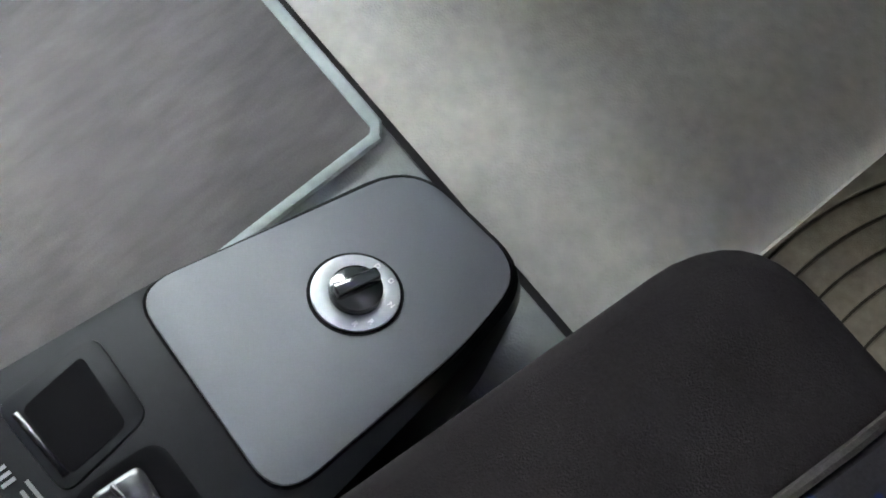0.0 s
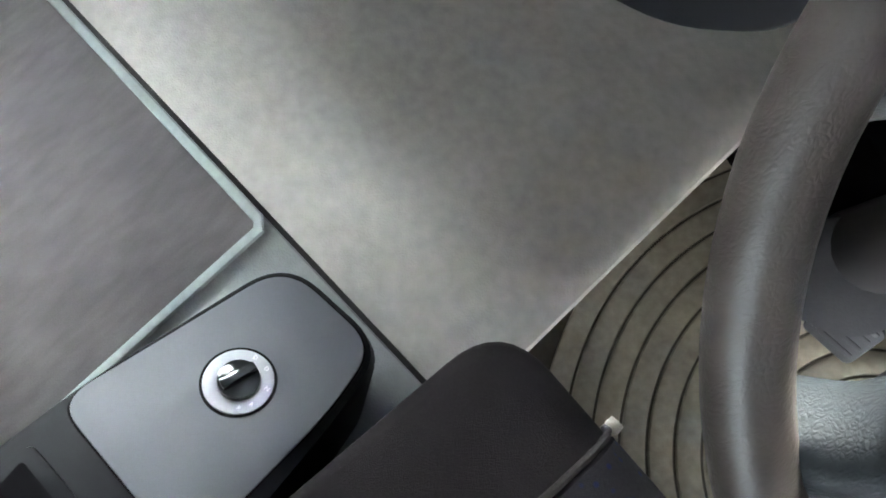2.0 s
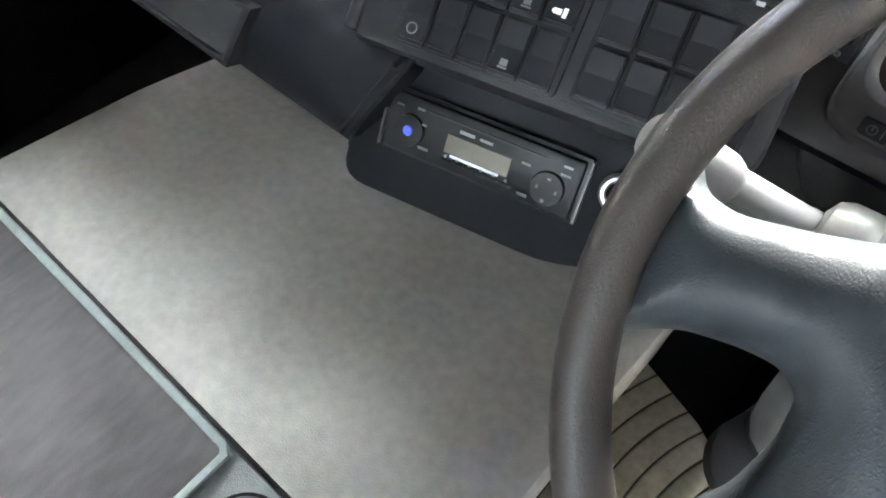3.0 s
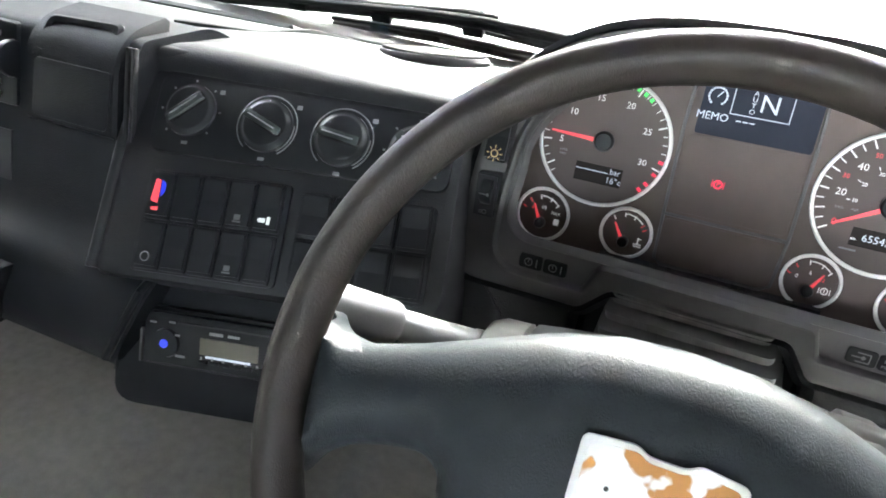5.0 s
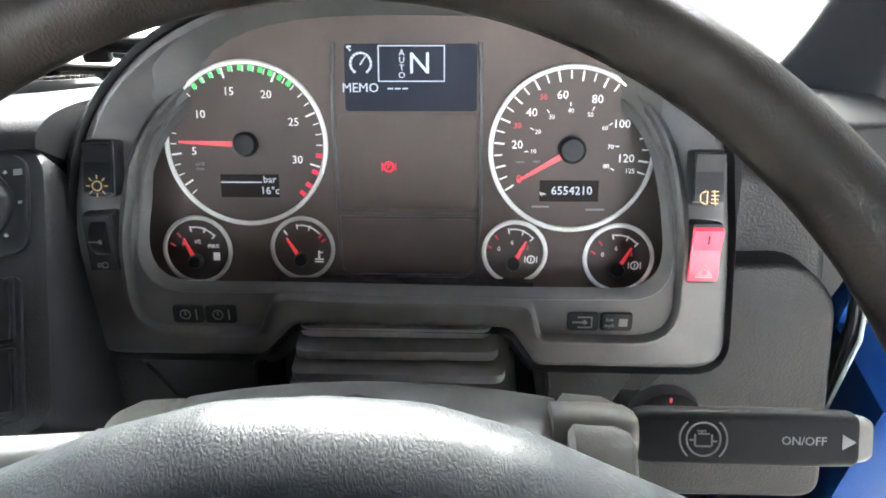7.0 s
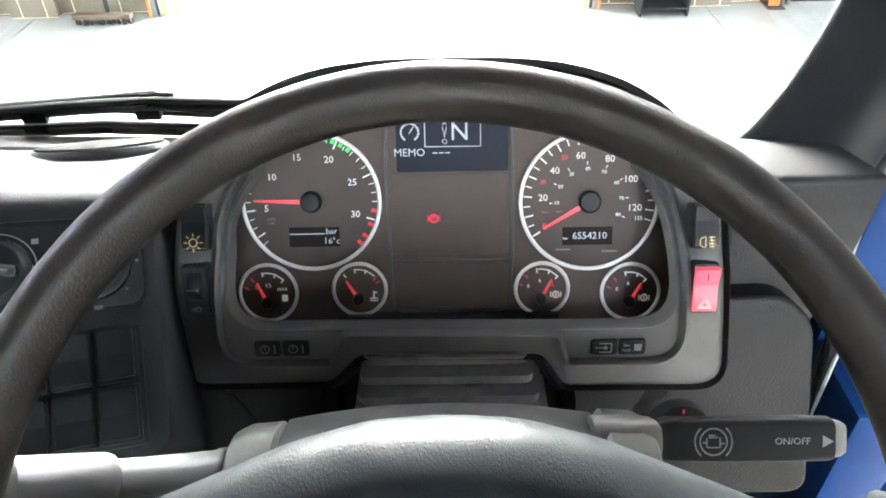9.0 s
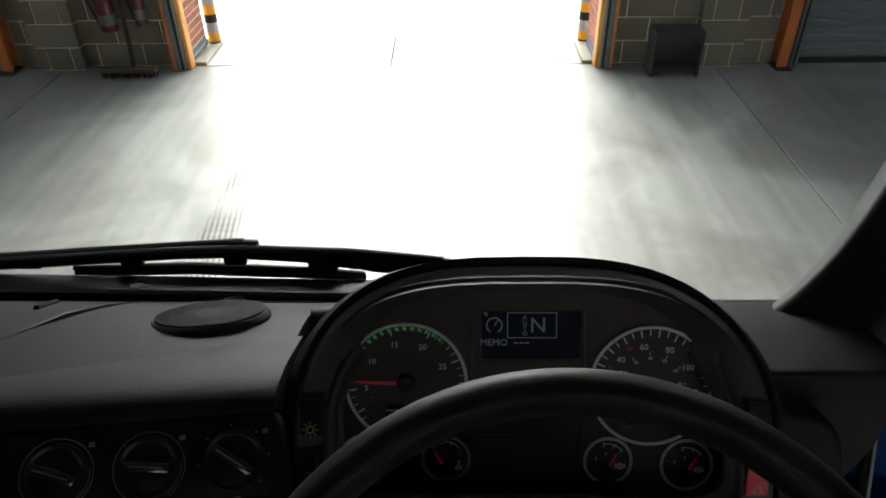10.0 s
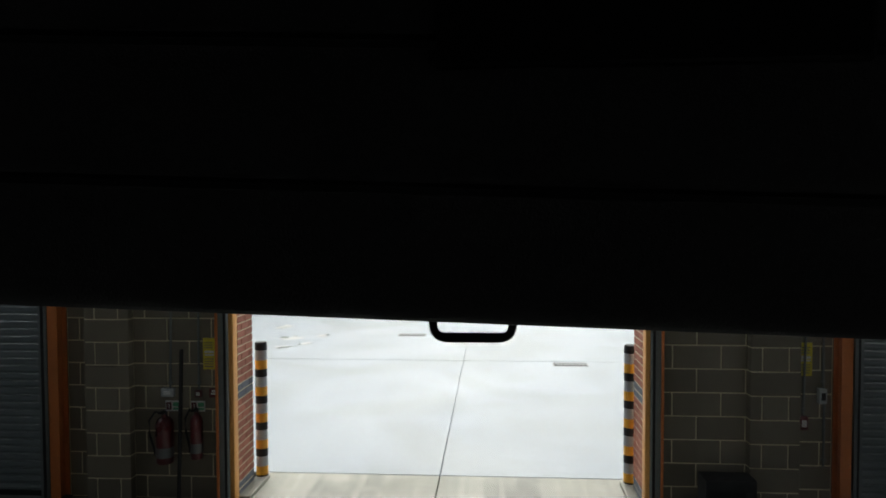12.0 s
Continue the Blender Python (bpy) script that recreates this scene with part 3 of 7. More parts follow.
wall_box("wall_west", (-12.2, -12.0, -16.0, 7.0, 0, 6.2), cladding, "pale metal-clad side wall of the workshop")
wall_box("wall_east", (12.0, 12.2, -16.0, 7.0, 0, 6.2), cladding, "pale metal-clad side wall of the workshop")
wall_box("wall_south", (-12.2, 12.2, -16.2, -16.0, 0, 6.2), cladding, "pale metal-clad rear wall of the workshop")
roof = thing("ceiling", "unseen metal sheet roof with openings added to light the cab", "ceiling", kind="structure")
bm = bmesh.new()
# openings added out of view, placed to light cab, floor and wall
lights = ((-11.2, -6.6, 0.8, 5.6), (-1.6, 1.1, -15.5, -8.8), (1.3, 2.4, -13.0, -3.0), (3.4, 6.2, -14.5, -7.0, 3.3, 6.6))
edge = -12.2
for xa, xb, *cuts in lights:
    box(bm, edge, xa, -16.2, 7.0, 6.2, 6.32)
    stops = [-16.2] + cuts + [7.0]
    for ya, yb in zip(stops[0::2], stops[1::2]):
        box(bm, xa, xb, ya, yb, 6.2, 6.32)
    edge = xb
box(bm, edge, 12.2, -16.2, 7.0, 6.2, 6.32)
part("roof_sheet", bm, roof_sheet, roof)


for xa, xb in ((-4.62, -4.34), (3.05, 3.32)):
    boxpart("jamb", (xa, xb, WY + 0.05, WY + 0.20, 0.0, 4.6), block_face, north)


def steel_column(x0, x1):
    c = thing("steel_column", "orange-painted steel column beside a shutter door", "column", group="orange columns")
    boxpart("flange", (x0, x1, WY - 0.15, WY - 0.135, 0.012, 6.2), orange_steel, c)
    boxpart("web", ((x0 + x1) / 2 - 0.006, (x0 + x1) / 2 + 0.006, WY - 0.135, WY + 0.0, 0.012, 6.2), orange_steel, c)
    boxpart("back_flange", (x0, x1, WY + 0.0, WY + 0.012, 0.012, 6.2), orange_steel, c)
    boxpart("base_plate", (x0 - 0.03, x1 + 0.03, WY - 0.23, WY + 0.0, 0.0, 0.012), steel_dark, c)


steel_column(-4.45, -4.35)
steel_column(3.06, 3.16)
for x0, x1 in ((-3.86, -3.66), (2.32, 2.52)):
    c = thing("steel_stanchion", "short orange steel stanchion rising behind the block pier", "column", group="stanchions")
    boxpart("flange", (x0, x1, WY - 0.035, WY - 0.02, 2.312, 6.2), orange_steel, c)
    boxpart("web", ((x0 + x1) / 2 - 0.008, (x0 + x1) / 2 + 0.008, WY - 0.02, WY + 0.015, 2.312, 6.2), orange_steel, c)


def door_guide(x0, x1, inner, edge_x):
    g = thing("door_guide", "grey steel shutter guide with an orange edge at the doorway", "door frame", group="door guides")
    boxpart("channel", (x0, x1, WY - 0.14, WY - 0.0, 0.0, 4.6), grey_steel, g, bevel=0.006)
    boxpart("slot", (inner - 0.012, inner + 0.012, WY - 0.146, WY - 0.142, 0.02, 4.6), matt_black, g)
    boxpart("edge_strip", (edge_x - 0.022, edge_x + 0.022, WY - 0.10, WY + 0.02, 0.0, 4.6), timber_edge, g, bevel=0.004)
    out = x1 if edge_x < x0 else x0
    boxpart("angle", (out - 0.012, out + 0.012, WY - 0.16, WY - 0.145, 0.0, 4.6), orange_steel, g)


door_guide(-2.755, -2.655, -2.68, -2.632)
door_guide(1.365, 1.465, 1.39, 1.342)


def brick_pier(xa, xb):
    p = thing("brick_pier", "red brick door reveal with a band of blue engineering brick", "brick pier", group="door reveals", kind="structure")
    boxpart("bed", (xa + 0.006, xb - 0.006, WY + 0.062, 7.29, 0.0, 1.98), mortar, p)
    boxpart("flashing", (xa - 0.015, xb + 0.015, WY + 0.03, 7.31, 1.98, 4.6), galv, p, bevel=0.004)
    meshes = {}
    for c in range(26):
        y = WY + 0.06 + (0.0 if c % 2 else -0.1125)
        while y < 7.29:
            a, b = max(y, WY + 0.06), min(y + 0.2150, 7.295)
            if b - a > 0.03:
                blue = c in (0, 1, 13, 14)
                key = (round(b - a, 3), blue)
                if key not in meshes:
                    bm = bmesh.new()
                    box(bm, xa, xb, 0, b - a, 0, 0.065, bevel=0.003, seg=1)
                    me = bpy.data.meshes.new("brick")
                    bm.to_mesh(me)
                    bm.free()
                    me.materials.append(brick_blue if blue else brick_red)
                    meshes[key] = me
                ob = new("brick", meshes[key])
                ob.parent = p
                ob.location = (0, a, 0.005 + c * 0.0755)
            y += 0.225


brick_pier(-2.74, -2.622)
brick_pier(1.330, 1.45)


def bollard(x, y):
    b = thing("bollard", "round steel bollard banded in black, grey and orange", "bollard", group="doorway bollards")
    r, top = 0.063, 1.47
    bands = [matt_black, band_grey, band_orange]
    z, i = top, 0
    heights = (0.085, 0.105, 0.095)
    while z > 0.001:
        lo = max(-0.004, z - heights[i % 3])
        bm = bmesh.new()
        prof = [(r * 0.02, lo), (r, lo), (r, z), (r * 0.02, z)] if i else [(r * 0.02, lo), (r, lo), (r, z - 0.012), (r * 0.86, z), (r * 0.02, z + 0.003)]
        lathe(bm, prof, Matrix.Translation((x, y, 0)), 24)
        part("band", bm, bands[i % 3], b, smooth=True)
        z, i = lo, i + 1
    return b


bollard(-2.575, 7.42)
bollard(1.318, 7.42)


def shutter_door(name, xa, xb):
    d = thing(name, "closed grey steel roller shutter of ribbed slats", "door", kind="structure")
    bm = bmesh.new()
    n = 10
    prof = [(0.0, 0.0), (0.016, 0.006), (0.022, 0.03), (0.016, 0.062), (0.004, 0.072), (-0.012, 0.072), (-0.012, 0.0)]
    loft(bm, [[(x, WY + 0.02 - p[0], p[1]) for p in prof] for x in (xa, xb)])
    me = bpy.data.meshes.new("slat")
    bm.to_mesh(me)
    bm.free()
    me.materials.append(shutter)
    for i in range(62):
        ob = new("slat", me)
        ob.parent = d
        ob.location = (0, 0, 0.045 + i * 0.0745)
    boxpart("bottom_rail", (xa, xb, WY - 0.01, WY + 0.04, 0.003, 0.045), rubber, d, bevel=0.004)
    return d


shutter_door("door_1", -7.5, -4.57)
shutter_door("door_2", 3.27, 6.3)
for x0, x1 in ((-4.57, -4.48), (3.19, 3.27)):
    g = thing("door_guide", "grey steel guide of a closed shutter door", "door frame", group="door guides")
    boxpart("channel", (x0, x1, WY - 0.12, WY + 0.03, 0.0, 4.6), grey_steel, g, bevel=0.006)
    boxpart("lip", (x0 + 0.03, x1 - 0.03, WY - 0.124, WY - 0.12, 0.02, 4.6), matt_black, g)


def extinguisher(x, r, z0, h, label):
    e = thing("fire_extinguisher", label, "extinguisher", group="extinguishers")
    y = WY - r - 0.03
    bm = bmesh.new()
    lathe(bm, [(0.01, z0), (r * 0.92, z0), (r, z0 + 0.02), (r, z0 + h * 0.74), (r * 0.8, z0 + h * 0.83), (r * 0.35, z0 + h * 0.88), (r * 0.3, z0 + h * 0.92), (0.01, z0 + h * 0.92)], Matrix.Translation((x, y, 0)), 20)
    part("cylinder", bm, red_paint, e, smooth=True)
    bm = bmesh.new()
    lathe(bm, [(r * 1.012, z0 + h * 0.12), (r * 1.014, z0 + h * 0.13), (r * 1.014, z0 + h * 0.30), (r * 1.012, z0 + h * 0.31)], Matrix.Translation((x, y, 0)), 20)
    part("label_band", bm, print_grey, e, smooth=True)
    boxpart("valve", (x - 0.02, x + 0.02, y - 0.025, y + 0.02, z0 + h * 0.92, z0 + h * 0.97), steel_dark, e, bevel=0.004)
    boxpart("lever", (x - 0.012, x + 0.012, y - 0.11, y + 0.01, z0 + h * 0.97, z0 + h), matt_black, e, bevel=0.004)
    tubepart("hose", [(x - 0.01, y - 0.02, z0 + h * 0.94), (x - r * 0.9, y - 0.03, z0 + h * 0.98), (x - r * 1.7, y - 0.02, z0 + h * 0.8), (x - r * 1.75, y, z0 + h * 0.5), (x - r * 1.25, y, z0 + h * 0.25), (x - r * 1.05, y - 0.01, z0 + h * 0.12)], 0.011, rubber, e)
    boxpart("bracket", (x - 0.02, x + 0.02, y + r - 0.01, WY, z0 + h * 0.55, z0 + h * 0.62), steel_dark, e)


extinguisher(-3.30, 0.085, 0.40, 0.52, "large red fire extinguisher with black hose on the block wall")
extinguisher(-2.99, 0.060, 0.44, 0.50, "slim red fire extinguisher on the block wall")


def sign(name, x0, x1, z0, z1, base, label, rows, kind_of):
    s = thing(name, label, kind_of)
    boxpart("plate", (x0, x1, WY - 0.012, WY - 0.001, z0, z1), base, s, bevel=0.002)
    for a, b, c, d, mt in rows:
        boxpart("print", (x0 + a * (x1 - x0), x0 + b * (x1 - x0), WY - 0.0135, WY - 0.0122, z0 + c * (z1 - z0), z0 + d * (z1 - z0)), mt, s)
    return s


for x in (-2.945, 2.735):
    sign("warning_sign", x, x + 0.125, 1.30, 1.61, yellow_sign, "tall yellow shutter-door instruction sign on the block wall", [(0.12, 0.88, 0.52, 0.60, white_paint), (0.12, 0.88, 0.44, 0.49, white_paint)] + [(0.12, 0.85, 0.08 + i * 0.08, 0.11 + i * 0.08, print_grey) for i in range(4)] + [(0.12, 0.8, 0.68 + i * 0.08, 0.71 + i * 0.08, print_grey) for i in range(3)], "sign")
for x in (-3.335, -3.08):
    sign("fire_sign", x, x + 0.145, 0.88, 0.985, white_paint, "small red and green fire point sign", [(0.06, 0.42, 0.15, 0.85, red_paint), (0.18, 0.30, 0.3, 0.7, white_paint), (0.52, 0.94, 0.45, 0.85, sign_green), (0.52, 0.94, 0.15, 0.35, sign_green)], "sign")
sign("call_point_sign", -2.89, -2.80, 1.02, 1.11, red_paint, "small red and white notice beside the call point", [(0.2, 0.8, 0.35, 0.55, white_paint), (0.3, 0.7, 0.65, 0.85, white_paint)], "sign")


def wall_unit(name, x0, x1, z0, z1, depth, material, label, face, category):
    u = thing(name, label, category)
    boxpart("case", (x0, x1, WY - depth, WY - 0.001, z0, z1), material, u, bevel=0.008)
    cx, cz = (x0 + x1) / 2, (z0 + z1) / 2
    boxpart("button", (cx - (x1 - x0) * 0.28, cx + (x1 - x0) * 0.28, WY - depth - 0.006, WY - depth, cz - (z1 - z0) * 0.25, cz + (z1 - z0) * 0.25), face, u, bevel=0.002)


wall_unit("socket_box", -3.365, -3.235, 1.03, 1.115, 0.05, galv, "metal double socket outlet on the wall", white_paint, "socket")
wall_unit("call_point", -3.02, -2.955, 1.03, 1.10, 0.05, red_paint, "red fire alarm call point", white_paint, "call point")
wall_unit("door_control", -2.80, -2.745, 1.13, 1.28, 0.07, galv, "grey shutter push-button control box", matt_black, "control box")
wall_unit("door_control", 2.905, 2.975, 1.05, 1.19, 0.07, galv, "grey shutter push-button control box", matt_black, "control box")
wall_unit("call_point", 2.735, 2.815, 0.80, 0.93, 0.06, red_paint, "red isolator switch box on the wall", white_paint, "call point")
for path, lab in (([(-3.28, 1.10), (-3.26, 2.0), (-3.25, 6.0)], "grey steel conduit up to the roof"), ([(-2.99, 1.10), (-2.985, 2.0), (-2.97, 6.0)], "grey steel conduit up to the roof"), ([(2.78, 0.92), (2.80, 1.8), (2.85, 3.2)], "dark flexible cable on the wall"), ([(2.96, 1.18), (2.955, 2.2), (2.95, 4.0)], "grey steel conduit beside the column"), ([(2.97, 0.45), (2.97, 1.06)], "thin grey cable below the control box")):
    c = thing("conduit", lab, "conduit")
    tubepart("pipe", [(x, WY - 0.016, z) for x, z in path], 0.012, grey_steel, c, 8)
    for x, z in path[:-1]:
        boxpart("saddle", (x - 0.022, x + 0.022, WY - 0.030, WY, z + 0.06, z + 0.075), grey_steel, c)

broom = thing("broom", "wide yard broom with a dark handle leaning on the wall", "broom")
tubepart("handle", [(-3.10, WY - 0.26, 0.10), (-3.155, WY - 0.03, 1.50)], 0.020, matt_black, broom, 8)
boxpart("head", (-3.42, -2.88, WY - 0.33, WY - 0.24, 0.055, 0.10), wood_brush, broom, bevel=0.01, m=None)
bm = bmesh.new()
rng = random.Random(4)
for i in range(90):
    x, y = -3.41 + 0.52 * rng.random(), WY - 0.325 + 0.08 * rng.random()
    tube(bm, [(x, y, 0.058), (x + rng.uniform(-0.02, 0.02), y + rng.uniform(-0.02, 0.02), 0.001)], 0.005, 4)
part("bristles", bm, rubber, broom)

crate = thing("crate", "black plastic crate standing on end against the wall", "crate")
x0, x1, y0, y1, h = 1.80, 2.25, WY - 0.36, WY - 0.12, 0.42
boxpart("back", (x0, x1, y1 - 0.02, y1, 0.06, h), matt_black, crate, bevel=0.004)
boxpart("top", (x0, x1, y0, y1, h - 0.02, h), matt_black, crate, bevel=0.004)
for xa in (x0, x1 - 0.02):
    boxpart("side", (xa, xa + 0.02, y0, y1, 0.0, h - 0.02), matt_black, crate, bevel=0.003)
boxpart("shelf", (x0 + 0.02, x1 - 0.02, y0, y1 - 0.02, 0.06, 0.08), matt_black, crate)
boxpart("lip", (x0 + 0.02, x1 - 0.02, y0, y0 + 0.02, h - 0.10, h - 0.02), matt_black, crate)
for i in range(6):
    boxpart("slat", (x0 + 0.05 + i * 0.065, x0 + 0.065 + i * 0.065, y0 - 0.004, y0, h - 0.10, h - 0.015), smooth_black, crate)


# ---- the yard beyond ----
fence = thing("palisade_fence", "galvanised steel palisade fence round the yard", "fence")
pale_bm = bmesh.new()
prof = [(-0.034, 0.0), (0.034, 0.0), (0.034, 2.15), (0.0, 2.4), (-0.034, 2.15)]
ring_a = [pale_bm.verts.new((p[0], -0.008, p[1])) for p in prof]
ring_b = [pale_bm.verts.new((p[0], 0.008, p[1])) for p in prof]
pale_bm.faces.new(ring_a)
pale_bm.faces.new(list(reversed(ring_b)))
for i in range(5):
    pale_bm.faces.new((ring_a[i], ring_b[i], ring_b[(i + 1) % 5], ring_a[(i + 1) % 5]))
bmesh.ops.recalc_face_normals(pale_bm, faces=pale_bm.faces)
pale_mesh = bpy.data.meshes.new("pale")
pale_bm.to_mesh(pale_mesh)
pale_bm.free()
pale_mesh.materials.append(galv)
f0, f1 = Vector((-13.5, 27.2, 0)), Vector((14.0, 42.5, 0))
step = (f1 - f0).normalized()
turn = math.atan2(step.y, step.x)
for i in range(int((f1 - f0).length / 0.155)):
    ob = new("pale", pale_mesh)
    ob.parent = fence
    q = f0 + step * (0.155 * i)
    ob.location, ob.rotation_euler = (q.x, q.y, 0.06), (0, 0, turn)
fm = Matrix.Translation(f0) @ Matrix.Rotation(turn, 4, "Z")
for z in (0.35, 2.0):
    boxpart("rail", (0, (f1 - f0).length, 0.01, 0.06, z, z + 0.05), galv, fence, m=fm)
for i in range(12):
    boxpart("post", (i * 2.75, i * 2.75 + 0.1, 0.03, 0.13, 0.0, 2.35), galv, fence, m=fm)

kerb = thing("kerb", "concrete kerb upstand at the foot of the fence", "kerb", kind="structure")
for i in range(12):
    boxpart("kerb_stone", (i * 2.6, i * 2.6 + 2.58, -0.35, -0.15, -0.01, 0.14), ramp_concrete, kerb, bevel=0.02, m=fm)

bank = tagged(new("bank"), "rough grass bank behind the fence", "bank", kind="structure")
bm = bmesh.new()
rng = random.Random(7)
cols = 40
lowr = [(i * 70 / cols - 20, 0.8) for i in range(cols + 1)]
rings = [[fm @ Vector((x, 0.4 + k * 3.0, -0.05 + 1.0 * k ** 0.7 + rng.uniform(-0.15, 0.15) * (k > 0))) for k in range(6)] for x, _ in lowr]
loft(bm, rings, close=False)
part("turf", bm, grass_far, bank)

scrub = tagged(new("scrub"), "dense leafy scrub and young trees behind the fence", "bushes", kind="stuff")
verts, faces = [], []
rng = random.Random(11)
clumps = [(rng.uniform(-22, 52), rng.uniform(2.0, 9.0), rng.uniform(1.4, 2.6)) for _ in range(260)]
for i, (cx, cy, size) in enumerate(clumps):
    cz = 1.0 + 1.5 * (i % 3)
    for _ in range(110):
        a, b, r = rng.uniform(0, 6.28), rng.uniform(-0.3, 1.4), size * rng.uniform(0.55, 1.05)
        p = fm @ Vector((cx + r * math.cos(a) * math.cos(b), cy + r * math.sin(a) * math.cos(b), cz + r * math.sin(b)))
        s = rng.uniform(0.16, 0.40)
        u = Vector((rng.uniform(-1, 1), rng.uniform(-1, 1), rng.uniform(-1, 1))).normalized() * s
        v = u.orthogonal().normalized() * s * 0.6
        n = len(verts)
        verts += [p - u, p + v, p + u, p - v]
        faces.append((n, n + 1, n + 2, n + 3))
me = bpy.data.meshes.new("leaves")
me.from_pydata(verts, [], faces)
me.materials.append(foliage)
lv = new("leaves", me)
lv.parent = scrub


def tractor(m, body, stripe, label, length=5.5):
    """A parked three-axle tractor unit, tail towards the doorway: x across, y along, from the tail forwards."""
    t = thing("tractor_unit", label, "truck", group="parked tractor units")

    def bx(name, dims, mt, bev=0.03, parent=None, lab=""):
        return boxpart(name, dims, mt, parent or t, bevel=bev, m=m, label=lab)

    bx("chassis", (-0.45, 0.45, 0.1, length - 0.6, 0.62, 0.92), steel_dark)
    cab_part = bx("cab", (-1.22, 1.22, length - 2.1, length, 1.0, 3.55), body, 0.09)
    bx("deflector", (-1.1, 1.1, length - 1.9, length - 0.5, 3.55, 3.95), body, 0.18)
    bx("stripe", (-1.226, 1.226, length - 1.8, length - 0.1, 1.75, 2.0), stripe, 0.01, cab_part)
    for sx in (-1, 1):
        w = bx("window", (sx * 1.225 - 0.008, sx * 1.225 + 0.008, length - 1.2, length - 0.35, 2.15, 2.95), dark_glass, 0.004, cab_part)
        bx("mirror", (sx * 1.38 - 0.09, sx * 1.38 + 0.09, length - 0.3, length - 0.18, 2.1, 2.8), matt_black, 0.03, cab_part)
        bx("fuel_tank", (sx * 0.88 - 0.28, sx * 0.88 + 0.28, 2.6, length - 2.2, 0.5, 1.05), hub_grey, 0.08)
        for y in (0.75, 2.05, length - 1.15):
            wh = new("wheel")
            wh.parent = t
            wm = m @ Matrix.Translation((sx * 1.0, y, 0.505)) @ Matrix.Rotation(radians(90), 4, "Y")
            bm = bmesh.new()
            lathe(bm, [(0.30, -0.16), (0.47, -0.16), (0.505, -0.12), (0.505, 0.12), (0.47, 0.16), (0.30, 0.16)], wm, 24)
            tm = part("tyre", bm, tyre_grey, wh, smooth=True)
            bm = bmesh.new()
            lathe(bm, [(0.01, -0.17), (0.10, -0.185), (0.12, -0.168), (0.24, -0.164), (0.28, -0.172), (0.30, -0.15), (0.30, 0.15), (0.28, 0.172), (0.24, 0.164), (0.12, 0.168), (0.10, 0.185), (0.01, 0.17)], wm, 20)
            part("rim", bm, hub_grey, wh, smooth=True)
            for yy in (y,):
                bx("mudguard", (sx * 1.0 - 0.19, sx * 1.0 + 0.19, yy - 0.55, yy + 0.55, 1.03, 1.08), stripe if y < 3 else matt_black, 0.02)
        bx("tail_light", (sx * 0.95 - 0.2, sx * 0.95 + 0.2, -0.06, 0.02, 0.62, 0.80), truck_red, 0.01)
        bx("side_fairing", (sx * 1.16 - 0.04, sx * 1.16 + 0.04, length - 2.75, length - 2.12, 1.0, 3.3), body, 0.03, cab_part)
        bx("grab_rail", (sx * 1.24 - 0.015, sx * 1.24 + 0.015, length - 1.95, length - 1.91, 1.2, 2.6), matt_black, 0.01, cab_part)
        bx("step", (sx * 1.1 - 0.12, sx * 1.1 + 0.12, length - 0.75, length - 0.25, 0.45, 0.95), stripe, 0.03, cab_part)
        bx("side_stripe", (sx * 1.228 - 0.004, sx * 1.228 + 0.004, length - 2.0, length - 0.2, 3.0, 3.12), stripe, 0.003, cab_part)
    bx("rear_beam", (-1.2, 1.2, 0.0, 0.1, 0.55, 0.85), stripe, 0.02)
    bx("fifth_wheel", (-0.5, 0.5, 0.9, 2.0, 0.95, 1.08), matt_black, 0.04)
    bx("air_lines", (-0.5, 0.5, length - 2.35, length - 2.15, 1.3, 2.0), matt_black, 0.05)
    return t


def park(x, y, deg, size=1.0):
    return Matrix.Translation((x, y, 0.0)) @ Matrix.Rotation(radians(deg), 4, "Z") @ Matrix.Scale(size, 4)


tractor(park(-1.87, 29.92, -46, 0.85), truck_white, truck_red, "white tractor unit with red chassis beam parked in the yard")
tractor(park(2.05, 31.57, -40, 0.85), truck_white, truck_red, "white and red tractor unit parked behind the first")
rigid = thing("flatbed_truck", "red truck with a green rear board and chevron bar", "truck")
rm = park(4.55, 30.6, -8, 0.70)
boxpart("chassis", (-1.1, 1.1, 0.1, 7.5, 0.6, 0.95), steel_dark, rigid, bevel=0.03, m=rm)
boxpart("tail_board", (-1.15, 1.15, 0.0, 0.08, 1.22, 2.05), truck_green, rigid, bevel=0.02, m=rm)
boxpart("notice", (-0.8, 0.8, -0.012, -0.004, 1.62, 1.76), yellow_sign, rigid, m=rm)
boxpart("chevron_bar", (-1.25, 1.25, -0.02, 0.06, 0.50, 1.16), truck_red, rigid, bevel=0.02, m=rm)
for i in range(8):
    boxpart("chevron", (-1.14 + i * 0.30, -0.98 + i * 0.30, -0.032, -0.024, 0.74, 1.08), yellow_sign, rigid, m=rm)
boxpart("cab", (-1.2, 1.2, 5.6, 7.6, 1.0, 3.5), truck_red, rigid, bevel=0.1, m=rm)
boxpart("body", (-1.2, 1.2, 0.3, 5.4, 1.0, 1.25), matt_black, rigid, bevel=0.02, m=rm)
boxpart("load", (-0.9, 0.9, 0.8, 4.6, 1.25, 2.9), matt_black, rigid, bevel=0.1, m=rm)
